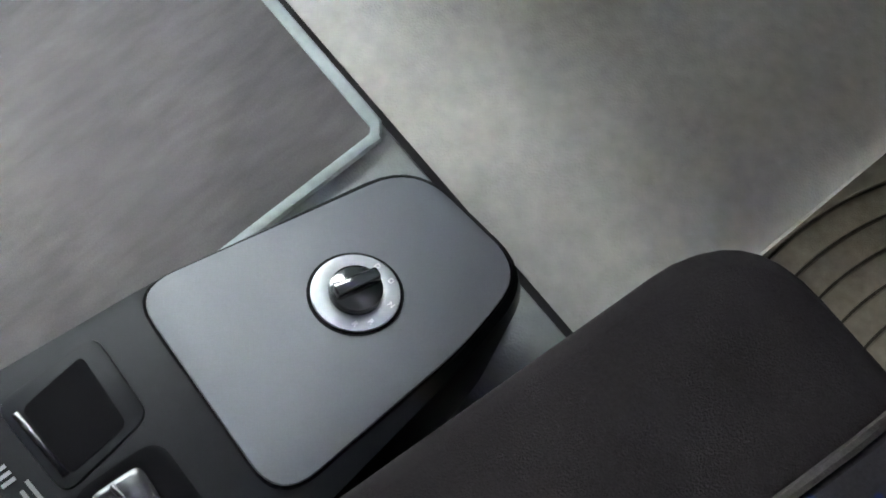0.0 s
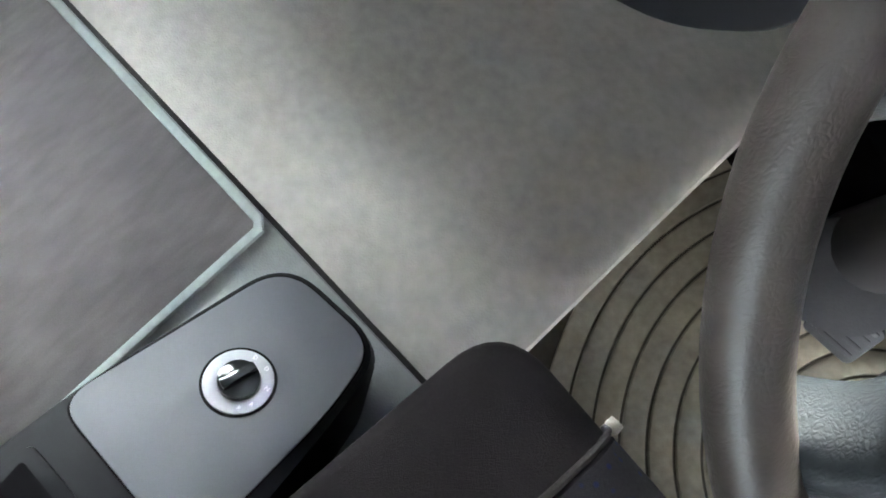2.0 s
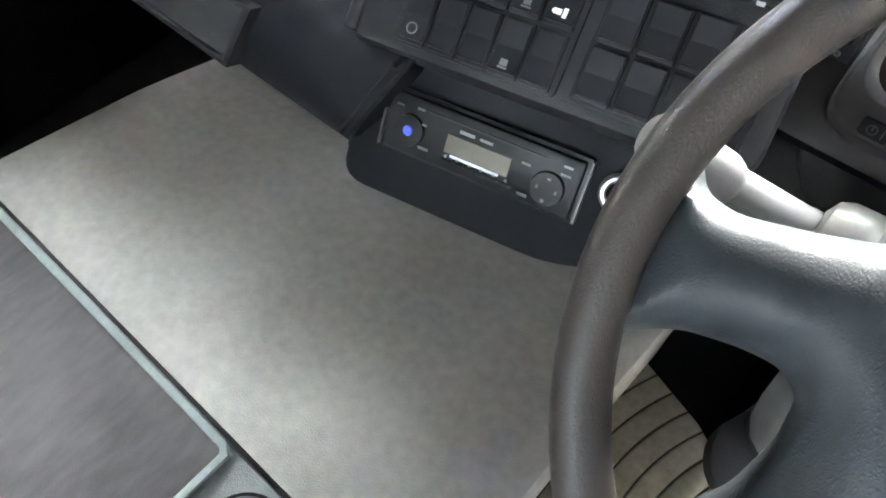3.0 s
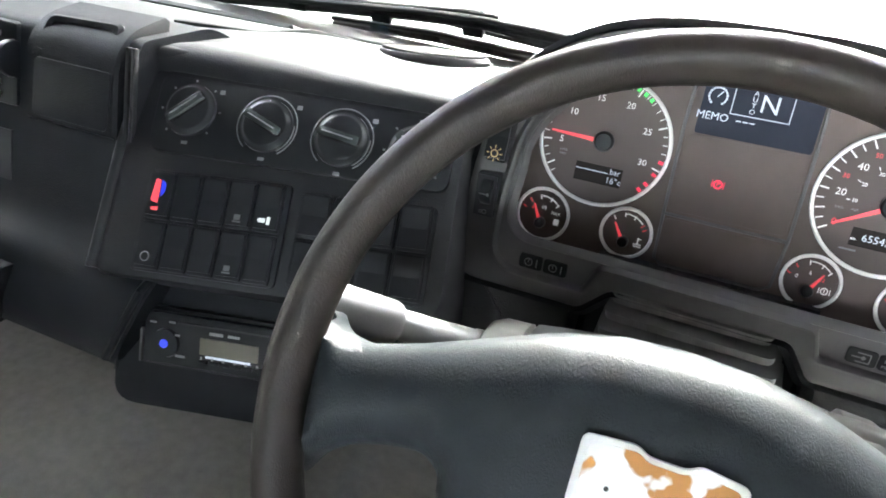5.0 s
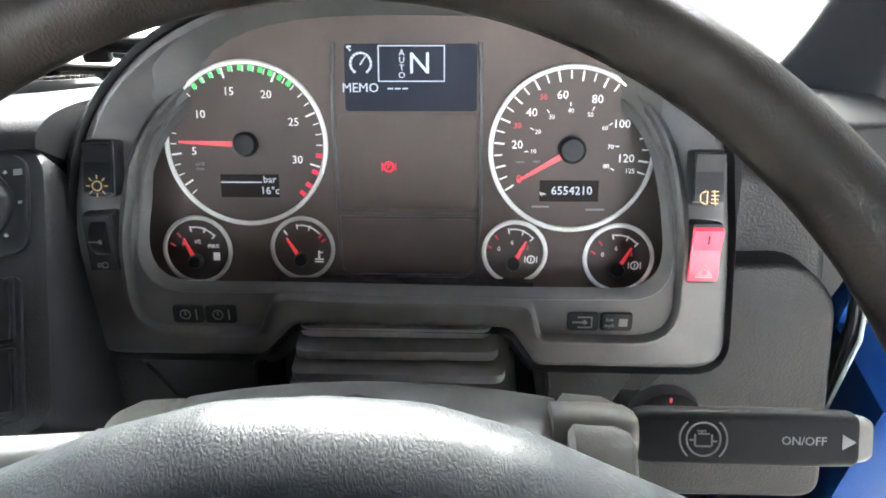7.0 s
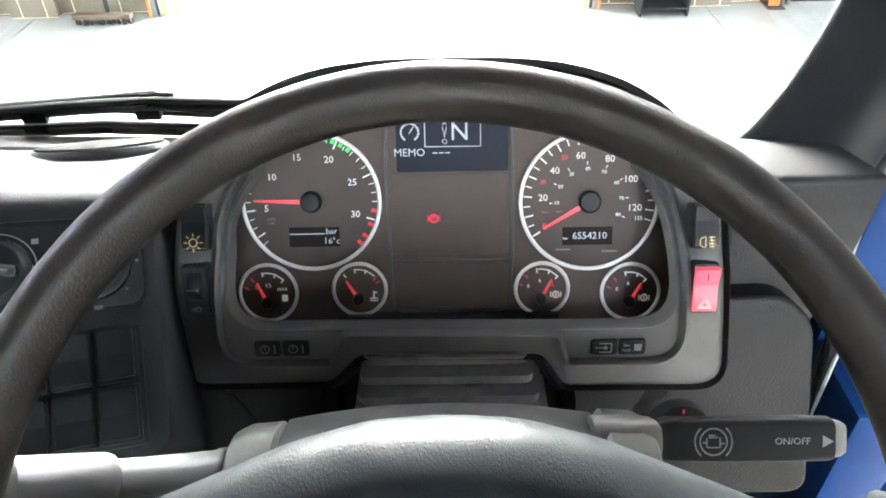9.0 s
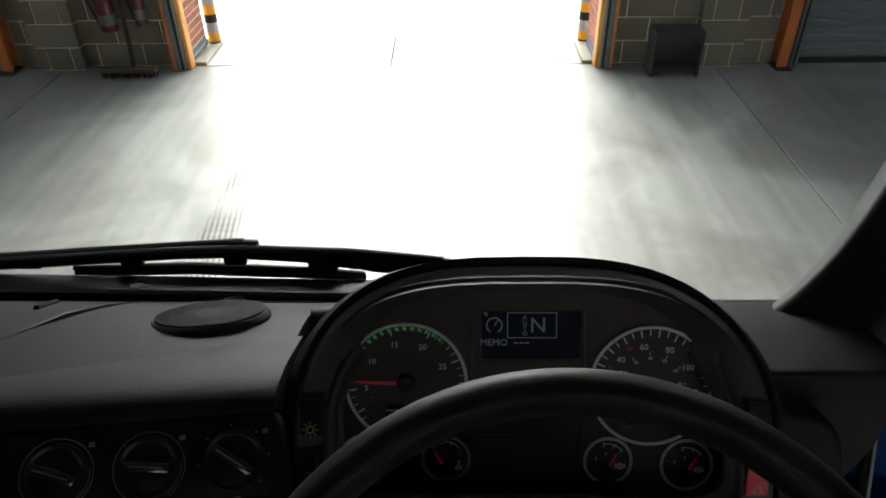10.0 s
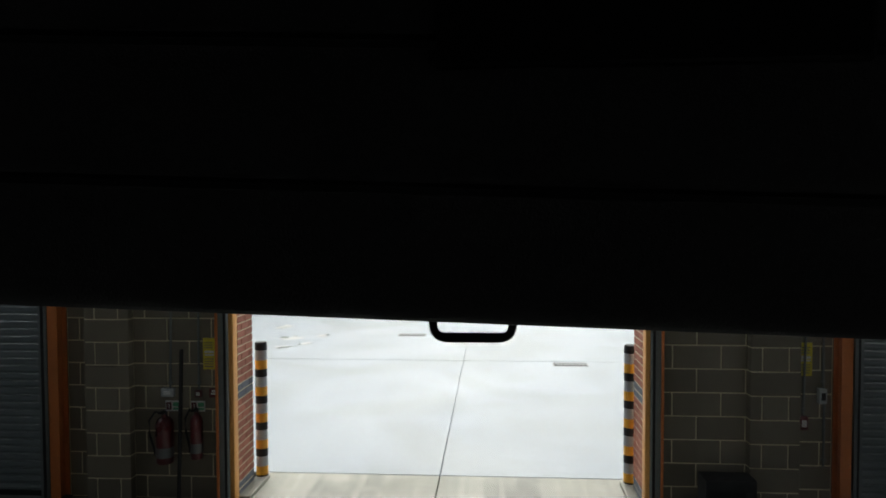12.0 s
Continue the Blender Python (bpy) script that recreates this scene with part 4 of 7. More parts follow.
for sx in (-1, 1):
    for y in (1.0, 2.3, 6.5):
        bm = bmesh.new()
        lathe(bm, [(0.02, -0.14), (0.47, -0.16), (0.50, -0.12), (0.50, 0.12), (0.47, 0.16), (0.02, 0.14)], rm @ Matrix.Translation((sx * 0.95, y, 0.5)) @ Matrix.Rotation(radians(90), 4, "Y"), 20)
        part("wheel", bm, tyre_grey, rigid, smooth=True)

# ---- the cab: shell ----
CX = 0.0125  # the driver's centre line
tagged(boxpart("cab_floor", (-1.88, 0.56, -0.80, 0.95, 0.93, 1.03), matt_black), "dark cab floor pan", "floor", kind="structure")
# the rear opening is added, unseen, so that light reaches the instruments
back = thing("wall_cab_rear", "grey cloth rear wall of the cab with an added window opening", "wall", kind="structure")
for dims in ((-1.88, 0.56, -0.84, -0.80, 0.93, 2.32), (-1.88, 0.56, -0.84, -0.80, 2.68, 2.95), (-1.88, -0.36, -0.84, -0.80, 2.32, 2.68), (0.36, 0.56, -0.84, -0.80, 2.32, 2.68)):
    boxpart("lining", dims, roof_cloth, back)
rear_light = thing("added_window", "unseen rear window added to let light onto the instruments", "window", kind="structure")
boxpart("pane", (-0.36, 0.36, -0.823, -0.817, 2.32, 2.68), clear_glass, rear_light).visible_shadow = False
tubepart("frame", [(-0.352, -0.797, 2.328), (0.352, -0.797, 2.328), (0.352, -0.797, 2.672), (-0.352, -0.797, 2.672)], 0.012, rubber, rear_light, 8, closed=True)
tagged(boxpart("ceiling_cab", (-1.88, 0.56, -0.80, 0.34, 2.90, 2.95), roof_cloth), "grey cloth cab roof lining", "ceiling", kind="structure")
tagged(boxpart("bulkhead", (-1.88, 0.56, 0.905, 0.93, 0.93, 1.78), matt_black), "dark footwell bulkhead under the dashboard", "wall", kind="structure")


# two unseen plates added to keep outside light from leaking under the dash
tagged(boxpart("bulkhead_upper", (-1.88, 0.56, 0.797, 0.815, 1.68, 1.90), matt_black), "added dark panel that stops light below the windscreen", "wall", kind="structure")
tagged(boxpart("bulkhead_shelf", (-1.88, 0.56, 0.797, 0.935, 1.66, 1.68), matt_black), "added dark shelf that stops light under the dashboard", "wall", kind="structure")
for xa, xb in ((0.50, 0.55), (-1.87, -1.82)):
    tagged(boxpart("wall_cab_side", (xa, xb, 0.725, 0.97, 0.93, 1.66), blue_paint, bevel=0.01), "blue cab side panel ahead of the door", "wall", kind="structure")


def cab_door(name, x, side, trim_end, swing=0.0):
    """A cab door: blue outer skin, dark trim and a glazed upper half. side: 1 towards +x."""
    d = thing(name, "open blue cab door with dark trim and a clear window" if swing else "closed blue cab door with dark trim and a clear window", "door", kind="structure")
    a, b = (x, x + 0.05) if side > 0 else (x - 0.05, x)
    boxpart("skin", (a, b, -0.80, 0.72, 0.95, 1.98), blue_paint, d, bevel=0.01)
    ia, ib = (x - 0.03, x - 0.002) if side > 0 else (x + 0.002, x + 0.03)
    boxpart("trim", (ia, ib, -0.72, trim_end, 1.04, 1.96), dash_black, d, bevel=0.01)
    boxpart("sill", (min(a, ia), max(b, ib), -0.80, 0.70, 1.985, 2.02), dash_black, d, bevel=0.01)
    boxpart("rear_post", (a, b, -0.80, -0.66, 2.02, 2.95), blue_paint, d, bevel=0.01)
    boxpart("top_rail", (a, b, -0.66, 0.40, 2.82, 2.95), blue_paint, d, bevel=0.01)
    g = boxpart("pane", ((a + b) / 2 - 0.003, (a + b) / 2 + 0.003, -0.66, 0.66, 2.02, 2.82), clear_glass, d)
    g.visible_shadow = False
    if swing:
        hinge = Vector((b + 0.02, 0.735, 0.0))
        d.matrix_world = Matrix.Translation(hinge) @ Matrix.Rotation(radians(swing), 4, "Z") @ Matrix.Translation(-hinge)


cab_door("door_3", 0.50, 1, 0.36, 68.0)
cab_door("door_4", -1.82, -1, 0.71)
jamb = thing("door_jamb", "blue painted door jamb with rubber seal and a bolt", "door frame", kind="structure")
boxpart("post", (0.478, 0.56, 0.648, 0.735, 0.95, 2.03), blue_paint, jamb, bevel=0.012)
boxpart("lower_post", (0.470, 0.55, 0.520, 0.648, 0.95, 1.755), blue_paint, jamb, bevel=0.010)
boxpart("rear_post", (0.50, 0.55, -0.80, -0.66, 0.95, 2.95), blue_paint, jamb, bevel=0.01)
boxpart("cant_rail", (0.50, 0.55, -0.66, 0.40, 2.84, 2.95), blue_paint, jamb, bevel=0.01)
boxpart("sill", (0.47, 0.55, -0.66, 0.52, 0.93, 1.05), blue_paint, jamb, bevel=0.01)
for off, mt, rad in ((0.0, rubber, 0.0075), (0.012, rubber, 0.0045), (-0.012, mat_trim, 0.0025)):
    tubepart("seal", [(0.462, 0.655 + off, 2.20), (0.462, 0.646 + off, 2.03), (0.462, 0.642 + off, 1.90), (0.462, 0.596 + off, 1.79), (0.462, 0.592 + off, 1.66)], rad, mt, jamb, 8)
bm = bmesh.new()
lathe(bm, [(0.001, 0.0), (0.010, 0.0), (0.010, 0.003), (0.006, 0.006), (0.001, 0.006)], Matrix.Translation((0.478, 0.664, 1.925)) @ Matrix.Rotation(radians(-90), 4, "Y"), 20)
part("bolt", bm, hub_grey, jamb, smooth=True)

# windscreen: leans back from the scuttle to the header
G0, G1 = Vector((0, 0.825, 1.87)), Vector((0, 0.752, 2.80))


def on_glass(z):
    return G0.y + (G1.y - G0.y) * (z - G0.z) / (G1.z - G0.z)


screen = thing("window_1", "large clear cab windscreen with a purple tinted strip along its top", "windscreen", kind="structure")
bm = bmesh.new()
loft(bm, [[(x, on_glass(z) + o, z) for z, o in ((1.87, 0), (2.80, 0), (2.80, 0.006), (1.87, 0.006))] for x in (-1.80, 0.50)])
pane = part("pane", bm, clear_glass, screen)
pane.visible_shadow = False
ZP = 2.637
bm = bmesh.new()
loft(bm, [[(x, on_glass(z) - o, z) for z, o in ((ZP - 0.018 * (x + 0.1), 0.0025), (2.80, 0.0025), (2.80, 0.0035), (ZP - 0.018 * (x + 0.1), 0.0035))] for x in (-1.80, 0.50)])
film = part("sun_strip", bm, purple_glass, screen, "purple tinted strip")
film.visible_shadow = False
boxpart("lower_seal", (-1.80, 0.50, on_glass(1.90) - 0.012, on_glass(1.90) + 0.02, 1.865, 1.905), rubber, screen, bevel=0.006)
drops = tagged(new("rain_drops"), "rain drops on the outside of the windscreen", "rain drops", kind="stuff")
bm = bmesh.new()
rng = random.Random(3)
for i in range(110):
    x, z = rng.uniform(-0.75, 0.38), rng.uniform(2.646, 2.78)
    r = rng.choice((0.0013, 0.0018, 0.0026))
    bmesh.ops.create_icosphere(bm, subdivisions=1, radius=r, matrix=Matrix.Translation((x, on_glass(z) + 0.0065, z)) @ Matrix.Diagonal((1, 0.5, rng.uniform(1, 1.8), 1)))
part("drop", bm, drop_glass, drops, smooth=True).visible_shadow = False

# header: roof console above the screen with its roller blind and pull handle
header = thing("header_console", "black overhead header panel above the windscreen", "header panel")
bm = bmesh.new()
prof = rounded([(0.325, 2.700), (0.345, 2.690), (0.50, 2.735), (0.54, 2.80), (0.775, 2.795), (0.775, 2.96), (0.30, 2.96), (0.30, 2.78)], [0.012, 0.012, 0.02, 0.01, 0, 0, 0, 0.03], 4)
loft(bm, [[(x, p[0], p[1] - 0.0055 - 0.034 * (x + 0.1)) for p in prof] for x in (-1.82, -1.0, -0.2, 0.50)])
part("panel", bm, headliner, header, smooth=True)
for i, z in enumerate((2.745, 2.80)):
    tubepart("trim_bead", [(x, 0.303 if i else 0.312, z - 0.034 * (x + 0.1)) for x in (-1.8, -0.9, 0.0, 0.48)], 0.004, smooth_black, header, 8)
bm = bmesh.new()
box(bm, -0.13, 0.03, 0.296, 0.302, 2.79, 2.87, bevel=0.002)
part("label_plate", bm, smooth_black, header)
blind = thing("roller_blind", "black roller sun blind with a pull handle", "sun blind")
bm = bmesh.new()
tube(bm, [(-0.75, 0.445, 2.742), (0.40, 0.445, 2.730)], 0.018, 14)
part("roll", bm, matt_black, blind, smooth=True)
HX = -0.1203
bm = bmesh.new()
plate = rounded([(HX - 0.0262, 2.661), (HX + 0.0262, 2.661), (HX + 0.0268, 2.735), (HX - 0.0268, 2.735)], [0.012, 0.012, 0.003, 0.003], 6)
slot = rounded([(HX - 0.0208, 2.6672), (HX + 0.0208, 2.6672), (HX + 0.0212, 2.6762), (HX - 0.0212, 2.6762)], 0.0040, 6)
mid = [(HX + (p[0] - HX) * 0.97, p[1] + 0.0006) for p in plate]
loft(bm, [[(p[0], y, p[1]) for p in o] for o, y in ((plate, 0.4475), (mid, 0.4455), (slot, 0.4450), (slot, 0.4490), (mid, 0.4505), (plate, 0.4485), (plate, 0.4475))], caps=False)
bmesh.ops.remove_doubles(bm, verts=bm.verts, dist=0.00005)
bmesh.ops.recalc_face_normals(bm, faces=bm.faces)
part("pull_handle", bm, smooth_black, blind, "black pull handle with a finger slot")

# A-pillars
def pillar(name, foot, head, mirror, mt, flare_size, wide, low):
    p = thing(name, "dark grey moulded windscreen pillar trim", "pillar", kind="structure")
    bm = bmesh.new()
    rings = []
    for i in range(45):
        z = low + (2.86 - low) * i / 44
        t = (z - foot[2]) / (head[2] - foot[2])
        c = Vector(foot).lerp(Vector(head), t)
        flare = flare_size * min(1.0, math.exp((foot[2] - z) / 0.066))
        sec = rounded([(-0.05 - flare * 1.2, 0.005), (-0.006 - flare * 0.3, -0.050 - flare * 0.4), (wide * 0.75, -0.040), (wide, 0.0), (wide + 0.01, 0.15), (wide * 0.5, 0.13)], [0.012, 0.030, 0.012, 0.012, 0.01, 0.02], 5)
        rings.append([(c.x + mirror * q[0], c.y + q[1], c.z) for q in sec])
    loft(bm, rings)
    part("trim", bm, mt, p, smooth=True)
    return p


near = pillar("pillar_1", (0.3995, 0.665, 2.00), (0.4704, 0.537, 2.86), 1, pillar_trim, 0.052, 0.058, 1.84)
tubepart("trim_edge", [(0.4515 + 0.0824 * (z - 2.0), 0.632 - 0.149 * (z - 2.0), z) for z in (1.86, 1.95, 2.05, 2.2, 2.5, 2.84)], 0.0028, dash_grey, near, 8)
bm = bmesh.new()
loft(bm, [[(x + 0.0824 * (z - 2.0), y - 0.149 * (z - 2.0), z) for x, y in ((0.466, 0.640), (0.545, 0.655), (0.545, 0.80), (0.466, 0.80))] for z in (2.02, 2.40, 2.90)])
part("door_seal_face", bm, rubber, near, "black rubber-faced outer side of the pillar")
pillar("pillar_2", (-1.70, 0.635, 2.00), (-1.84, 0.405, 2.86), -1, dash_black, 0.10, 0.18, 1.90)

# wipers outside the glass
def wiper(arm, blade, label):
    w = thing("windscreen_wiper", label, "wiper", group="windscreen wipers")
    tubepart("arm", arm, [0.010] + [0.0065] * (len(arm) - 1), smooth_black, w, 8, 0.7)
    tubepart("blade", [(x, y + 0.002, z - 0.010) for x, y, z in blade], 0.0055, rubber, w, 8)
    tubepart("blade_frame", blade, [0.004] + [0.0065] * (len(blade) - 2) + [0.004], smooth_black, w, 8, 0.8)
    a, b = Vector(blade[0]), Vector(blade[-1])
    for t in (0.2, 0.4, 0.6, 0.8):
        q = a.lerp(b, t)
        q.z += 0.006 * math.sin(math.pi * t)
        boxpart("clip", (q.x - 0.016, q.x + 0.016, q.y - 0.006, q.y + 0.006, q.z - 0.009, q.z + 0.005), smooth_black, w, bevel=0.003)
    q = Vector(arm[-1])
    boxpart("pivot", (q.x - 0.022, q.x + 0.022, q.y - 0.009, q.y + 0.004, q.z - 0.012, q.z + 0.003), smooth_black, w, bevel=0.004)


def gz(x, z, o=0.016):
    return (x, on_glass(z) + o, z)


wiper([gz(-1.25, 1.929, 0.03), gz(-0.85, 1.969, 0.03), gz(-0.55, 1.992, 0.03), gz(-0.35, 2.008, 0.028)], [gz(-0.80, 1.974), gz(-0.67, 1.984), gz(-0.45, 2.000), gz(-0.35, 2.004), gz(-0.20, 1.998), gz(-0.071, 1.985)], "black driver-side wiper parked along the base of the glass")
bm = bmesh.new()
loft(bm, [[gz(x, zt, 0.012), gz(x, zt, 0.020), gz(x, zb, 0.030), gz(x, zb, 0.012)] for x, zt, zb in ((-0.36, 2.006, 1.996), (-0.26, 2.000, 1.980), (-0.16, 1.991, 1.962), (-0.075, 1.985, 1.957), (-0.058, 1.981, 1.954), (-0.046, 1.958, 1.953))])
part("spoiler", bm, smooth_black, bpy.data.objects["windscreen_wiper"], "wedge-shaped air spoiler on the blade")
wiper([gz(-1.05, 1.929, 0.032), gz(-0.67, 1.972, 0.032), gz(-0.438, 1.986, 0.032), gz(-0.243, 1.970, 0.032)], [gz(-0.60, 1.964, 0.022), gz(-0.43, 1.968, 0.022), gz(-0.243, 1.958, 0.022), gz(-0.183, 1.952, 0.022)], "black second wiper lying below the first")
tagged(boxpart("scuttle", (-1.85, 0.5, 0.845, 0.90, 1.72, 1.83), smooth_black, bevel=0.02), "black scuttle panel below the windscreen", "scuttle", kind="structure")

# ---- dashboard ----
dash = thing("dashboard", "black moulded truck dashboard with sloping top and centre stack", "dashboard")
def top_pad(name, xs, label, flat_near=None):
    """The grained top: its near edge runs diagonally forward towards the driver."""
    bm = bmesh.new()
    rings = []
    for x in xs:
        k = min(1.0, max(0.0, (-0.23 - x) / 0.295))
        yn, zn = flat_near or (0.531 - 0.117 * k, 2.078 + 0.050 * k)
        prof = [(yn, zn - 0.036), (yn, zn - 0.022), (yn, zn), (0.633, 2.050), (0.72, 1.998), (0.785, 1.945 + 0.004 * k), (0.795, 1.86), (0.55, 1.86), (yn + 0.01, 1.95)]
        rings.append([(x, p[0], p[1]) for p in rounded(prof, [0.004, 0.008, 0.020, 0.05, 0.05, 0.006, 0, 0, 0], 5)])
    loft(bm, rings)
    part(name, bm, dash_black, dash, label, smooth=True)


behind = rounded([(0.640, 2.030), (0.66, 2.040), (0.72, 1.998), (0.785, 1.945), (0.795, 1.86), (0.66, 1.86)], [0.005, 0.03, 0.04, 0.006, 0, 0], 6)
top_pad("top_pad", (-1.80, -1.2, -0.85, -0.60, -0.53, -0.506, -0.499, -0.45, -0.40, -0.35, -0.30, -0.26, -0.222), "grained dashboard top")
top_pad("top_pad", (0.248, 0.3, 0.36, 0.385), "grained dashboard top", (0.520, 2.075))
bm = bmesh.new()
loft(bm, [[(x, p[0], p[1]) for p in behind] for x in (-0.2225, 0.2485)])
part("rear_pad", bm, dash_black, dash, smooth=True)
# seams and slots on the top pad
bm = bmesh.new()
loft(bm, [[(x, 0.788, 1.938), (x, 0.786, z), (x, 0.792, z + 0.003), (x, 0.832, z - 0.004), (x, 0.832, 1.90)] for x, z in ((-1.80, 1.975), (-0.62, 1.9625), (-0.22, 1.9525), (0.10, 1.947))])
part("screen_gasket", bm, rubber, dash, "black rubber strip along the foot of the windscreen")
for xa, xb, y in ((-0.525, -0.405, 0.764), (-0.330, -0.235, 0.764), (-0.315, -0.225, 0.742), (-0.74, -0.60, 0.764)):
    vm = seat_frame(((xa + xb) / 2, y, 1.945 + (0.785 - y) * 0.815 + 0.001), (1, 0.0, 0), (0, 0.775, -0.632))
    boxpart("demister_slot", (-(xb - xa) / 2, (xb - xa) / 2, -0.0032, 0.0032, -0.003, 0.0012), matt_black, dash, bevel=0.001, m=vm)
for pts in ([(-0.347, 0.786, 1.951), (-0.350, 0.735, 1.990)], [(-0.60, 0.53, 2.089), (-0.526, 0.575, 2.068), (-0.497, 0.640, 2.046), (-0.482, 0.70, 2.010), (-0.474, 0.755, 1.969)], [(-0.557, 0.680, 2.024), (-0.571, 0.738, 1.986)]):
    tubepart("seam", pts, 0.0038, smooth_black, dash, 6)

S = seat_frame((-0.375, 0.325, 2.016), (0.978, 0.208, 0), (0, 0.80, 0.60))
prismpart("stack_face", rounded([(-0.141, -0.055), (0.190, -0.055), (0.190, 0.128), (-0.139, 0.160)], [0.012, 0.02, 0.02, 0.03]), -0.16, 0.0, dash_black, dash, S, 0.009)
bm = bmesh.new()
rings = []
for i in range(15):
    u = -0.146 + 0.330 * i / 14
    end = 0.010 * (1 - min(1.0, i / 2.0)) ** 2
    a = S @ Vector((u, 0.149 - 0.075 * (u + 0.146) - end, 0.0005))
    k = min(1.0, max(0.0, (-0.23 - a.x) / 0.295))
    yn, zn = 0.531 - 0.117 * k, 2.078 + 0.050 * k
    d = Vector((a.x, yn + 0.055, zn - 0.055 * (zn - 2.050) / (0.633 - yn) + 0.0015 - end))
    b, c = a + Vector((0, 0.80, 0.60)) * 0.028 + Vector((0, -0.012, 0.010)), d + Vector((0, -0.030, 0.013))
    arc = [a * (1 - t) ** 3 + b * 3 * t * (1 - t) ** 2 + c * 3 * t * t * (1 - t) + d * t ** 3 for t in (j / 12 for j in range(13))]
    rings.append(arc + [d + Vector((0, 0, -0.05)), a + Vector((0, 0.03, -0.03))])
loft(bm, rings)
part("pad_nose", bm, dash_black, dash, "rounded front roll of the dashboard top", smooth=True)
tubepart("stack_edge", [S @ Vector((u, v, -0.004)) for u, v in ((-0.138, 0.146), (-0.1405, 0.10), (-0.1415, 0.03), (-0.1425, -0.05))], 0.006, dash_black, dash, 10)
# blank face between the stack and the instruments, down to the knees
bm = bmesh.new()
prof = rounded([(0.480, 1.880), (0.440, 1.850), (0.46, 1.72), (0.70, 1.60), (0.80, 1.85), (0.60, 1.93)], [0.01, 0.03, 0.05, 0.02, 0.02, 0.02], 5)
loft(bm, [[(x, p[0], p[1]) for p in prof] for x in (-0.25, 0.315)])
part("knee_panel", bm, dash_black, dash, smooth=True)
boxpart("side_filler", (-0.26, -0.212, 0.47, 0.60, 1.90, 2.045), dash_black, dash, bevel=0.006)
# panels round the bezel and the pod at the door side
FB = seat_frame((CX + 0.001, 0.447, 2.020), (1, 0, 0), (0, 0.30, 0.954))


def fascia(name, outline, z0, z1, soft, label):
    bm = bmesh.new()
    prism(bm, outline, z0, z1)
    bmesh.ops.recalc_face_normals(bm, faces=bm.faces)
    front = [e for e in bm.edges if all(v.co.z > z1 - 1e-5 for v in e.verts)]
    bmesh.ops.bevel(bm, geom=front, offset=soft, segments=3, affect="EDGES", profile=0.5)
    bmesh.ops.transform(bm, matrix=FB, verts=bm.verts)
    part(name, bm, dash_lit, dash, label, smooth=True)


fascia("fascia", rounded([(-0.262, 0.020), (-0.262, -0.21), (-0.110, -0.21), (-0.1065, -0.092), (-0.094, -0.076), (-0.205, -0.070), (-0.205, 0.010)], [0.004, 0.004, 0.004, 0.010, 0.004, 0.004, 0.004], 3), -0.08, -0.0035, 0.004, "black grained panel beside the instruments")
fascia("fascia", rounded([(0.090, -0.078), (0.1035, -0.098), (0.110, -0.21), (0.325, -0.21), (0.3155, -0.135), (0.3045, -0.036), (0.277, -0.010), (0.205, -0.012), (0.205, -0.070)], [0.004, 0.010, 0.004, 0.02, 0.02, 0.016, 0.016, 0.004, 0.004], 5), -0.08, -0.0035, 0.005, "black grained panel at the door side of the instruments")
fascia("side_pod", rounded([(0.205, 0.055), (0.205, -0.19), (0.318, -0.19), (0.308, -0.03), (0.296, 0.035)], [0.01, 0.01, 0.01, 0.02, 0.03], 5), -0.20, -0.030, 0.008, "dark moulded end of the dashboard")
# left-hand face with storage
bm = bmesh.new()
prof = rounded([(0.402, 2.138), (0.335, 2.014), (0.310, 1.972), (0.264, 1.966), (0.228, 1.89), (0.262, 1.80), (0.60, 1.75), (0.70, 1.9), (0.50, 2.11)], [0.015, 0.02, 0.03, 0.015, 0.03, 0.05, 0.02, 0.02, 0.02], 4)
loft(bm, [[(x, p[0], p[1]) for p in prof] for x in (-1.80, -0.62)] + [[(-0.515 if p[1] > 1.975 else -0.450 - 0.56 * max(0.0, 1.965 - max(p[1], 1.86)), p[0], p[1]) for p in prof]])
part("glovebox_face", bm, dash_shaded, dash, smooth=True)
tubepart("ledge_bead", [(-0.452, 0.300, 1.975), (-0.458, 0.262, 1.966), (-0.480, 0.244, 1.928), (-0.503, 0.227, 1.888)], 0.0045, smooth_black, dash, 8)
FM = seat_frame((-0.60, 0.356, 2.053), (1, 0, 0), (0, 0.465, 0.885))
for x0, x1, y0, y1 in ((-0.30, -0.078, -0.092, -0.018),):
    boxpart("shelf_opening", (x0, x1, y0, y1, 0.0, 0.002), matt_black, dash, m=FM)
    boxpart("shelf_lip", (x0, x1, y0 - 0.006, y0, 0.0, 0.006), dash_black, dash, bevel=0.002, m=FM)
vent = thing("air_vent", "black louvred air vent in the dashboard", "air vent")
VM = at(FM, -0.152, 0.052)
boxpart("frame", (-0.085, 0.085, -0.045, 0.040, -0.02, 0.004), smooth_black, vent, bevel=0.006, m=VM)
for i in range(6):
    boxpart("louvre", (-0.080, 0.064, -0.036 + i * 0.012, -0.031 + i * 0.012, 0.003, 0.013), dash_grey, vent, bevel=0.001, m=VM)
bm = bmesh.new()
lathe(bm, [(0.001, -0.004), (0.018, -0.004), (0.019, 0.0), (0.018, 0.004), (0.001, 0.004)], VM @ Matrix.Translation((0.080, 0.004, 0.004)) @ Matrix.Rotation(radians(90), 4, "Y"), 24)
part("thumb_wheel", bm, smooth_black, vent, smooth=True)
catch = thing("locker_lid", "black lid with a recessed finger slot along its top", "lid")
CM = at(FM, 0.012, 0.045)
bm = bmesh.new()
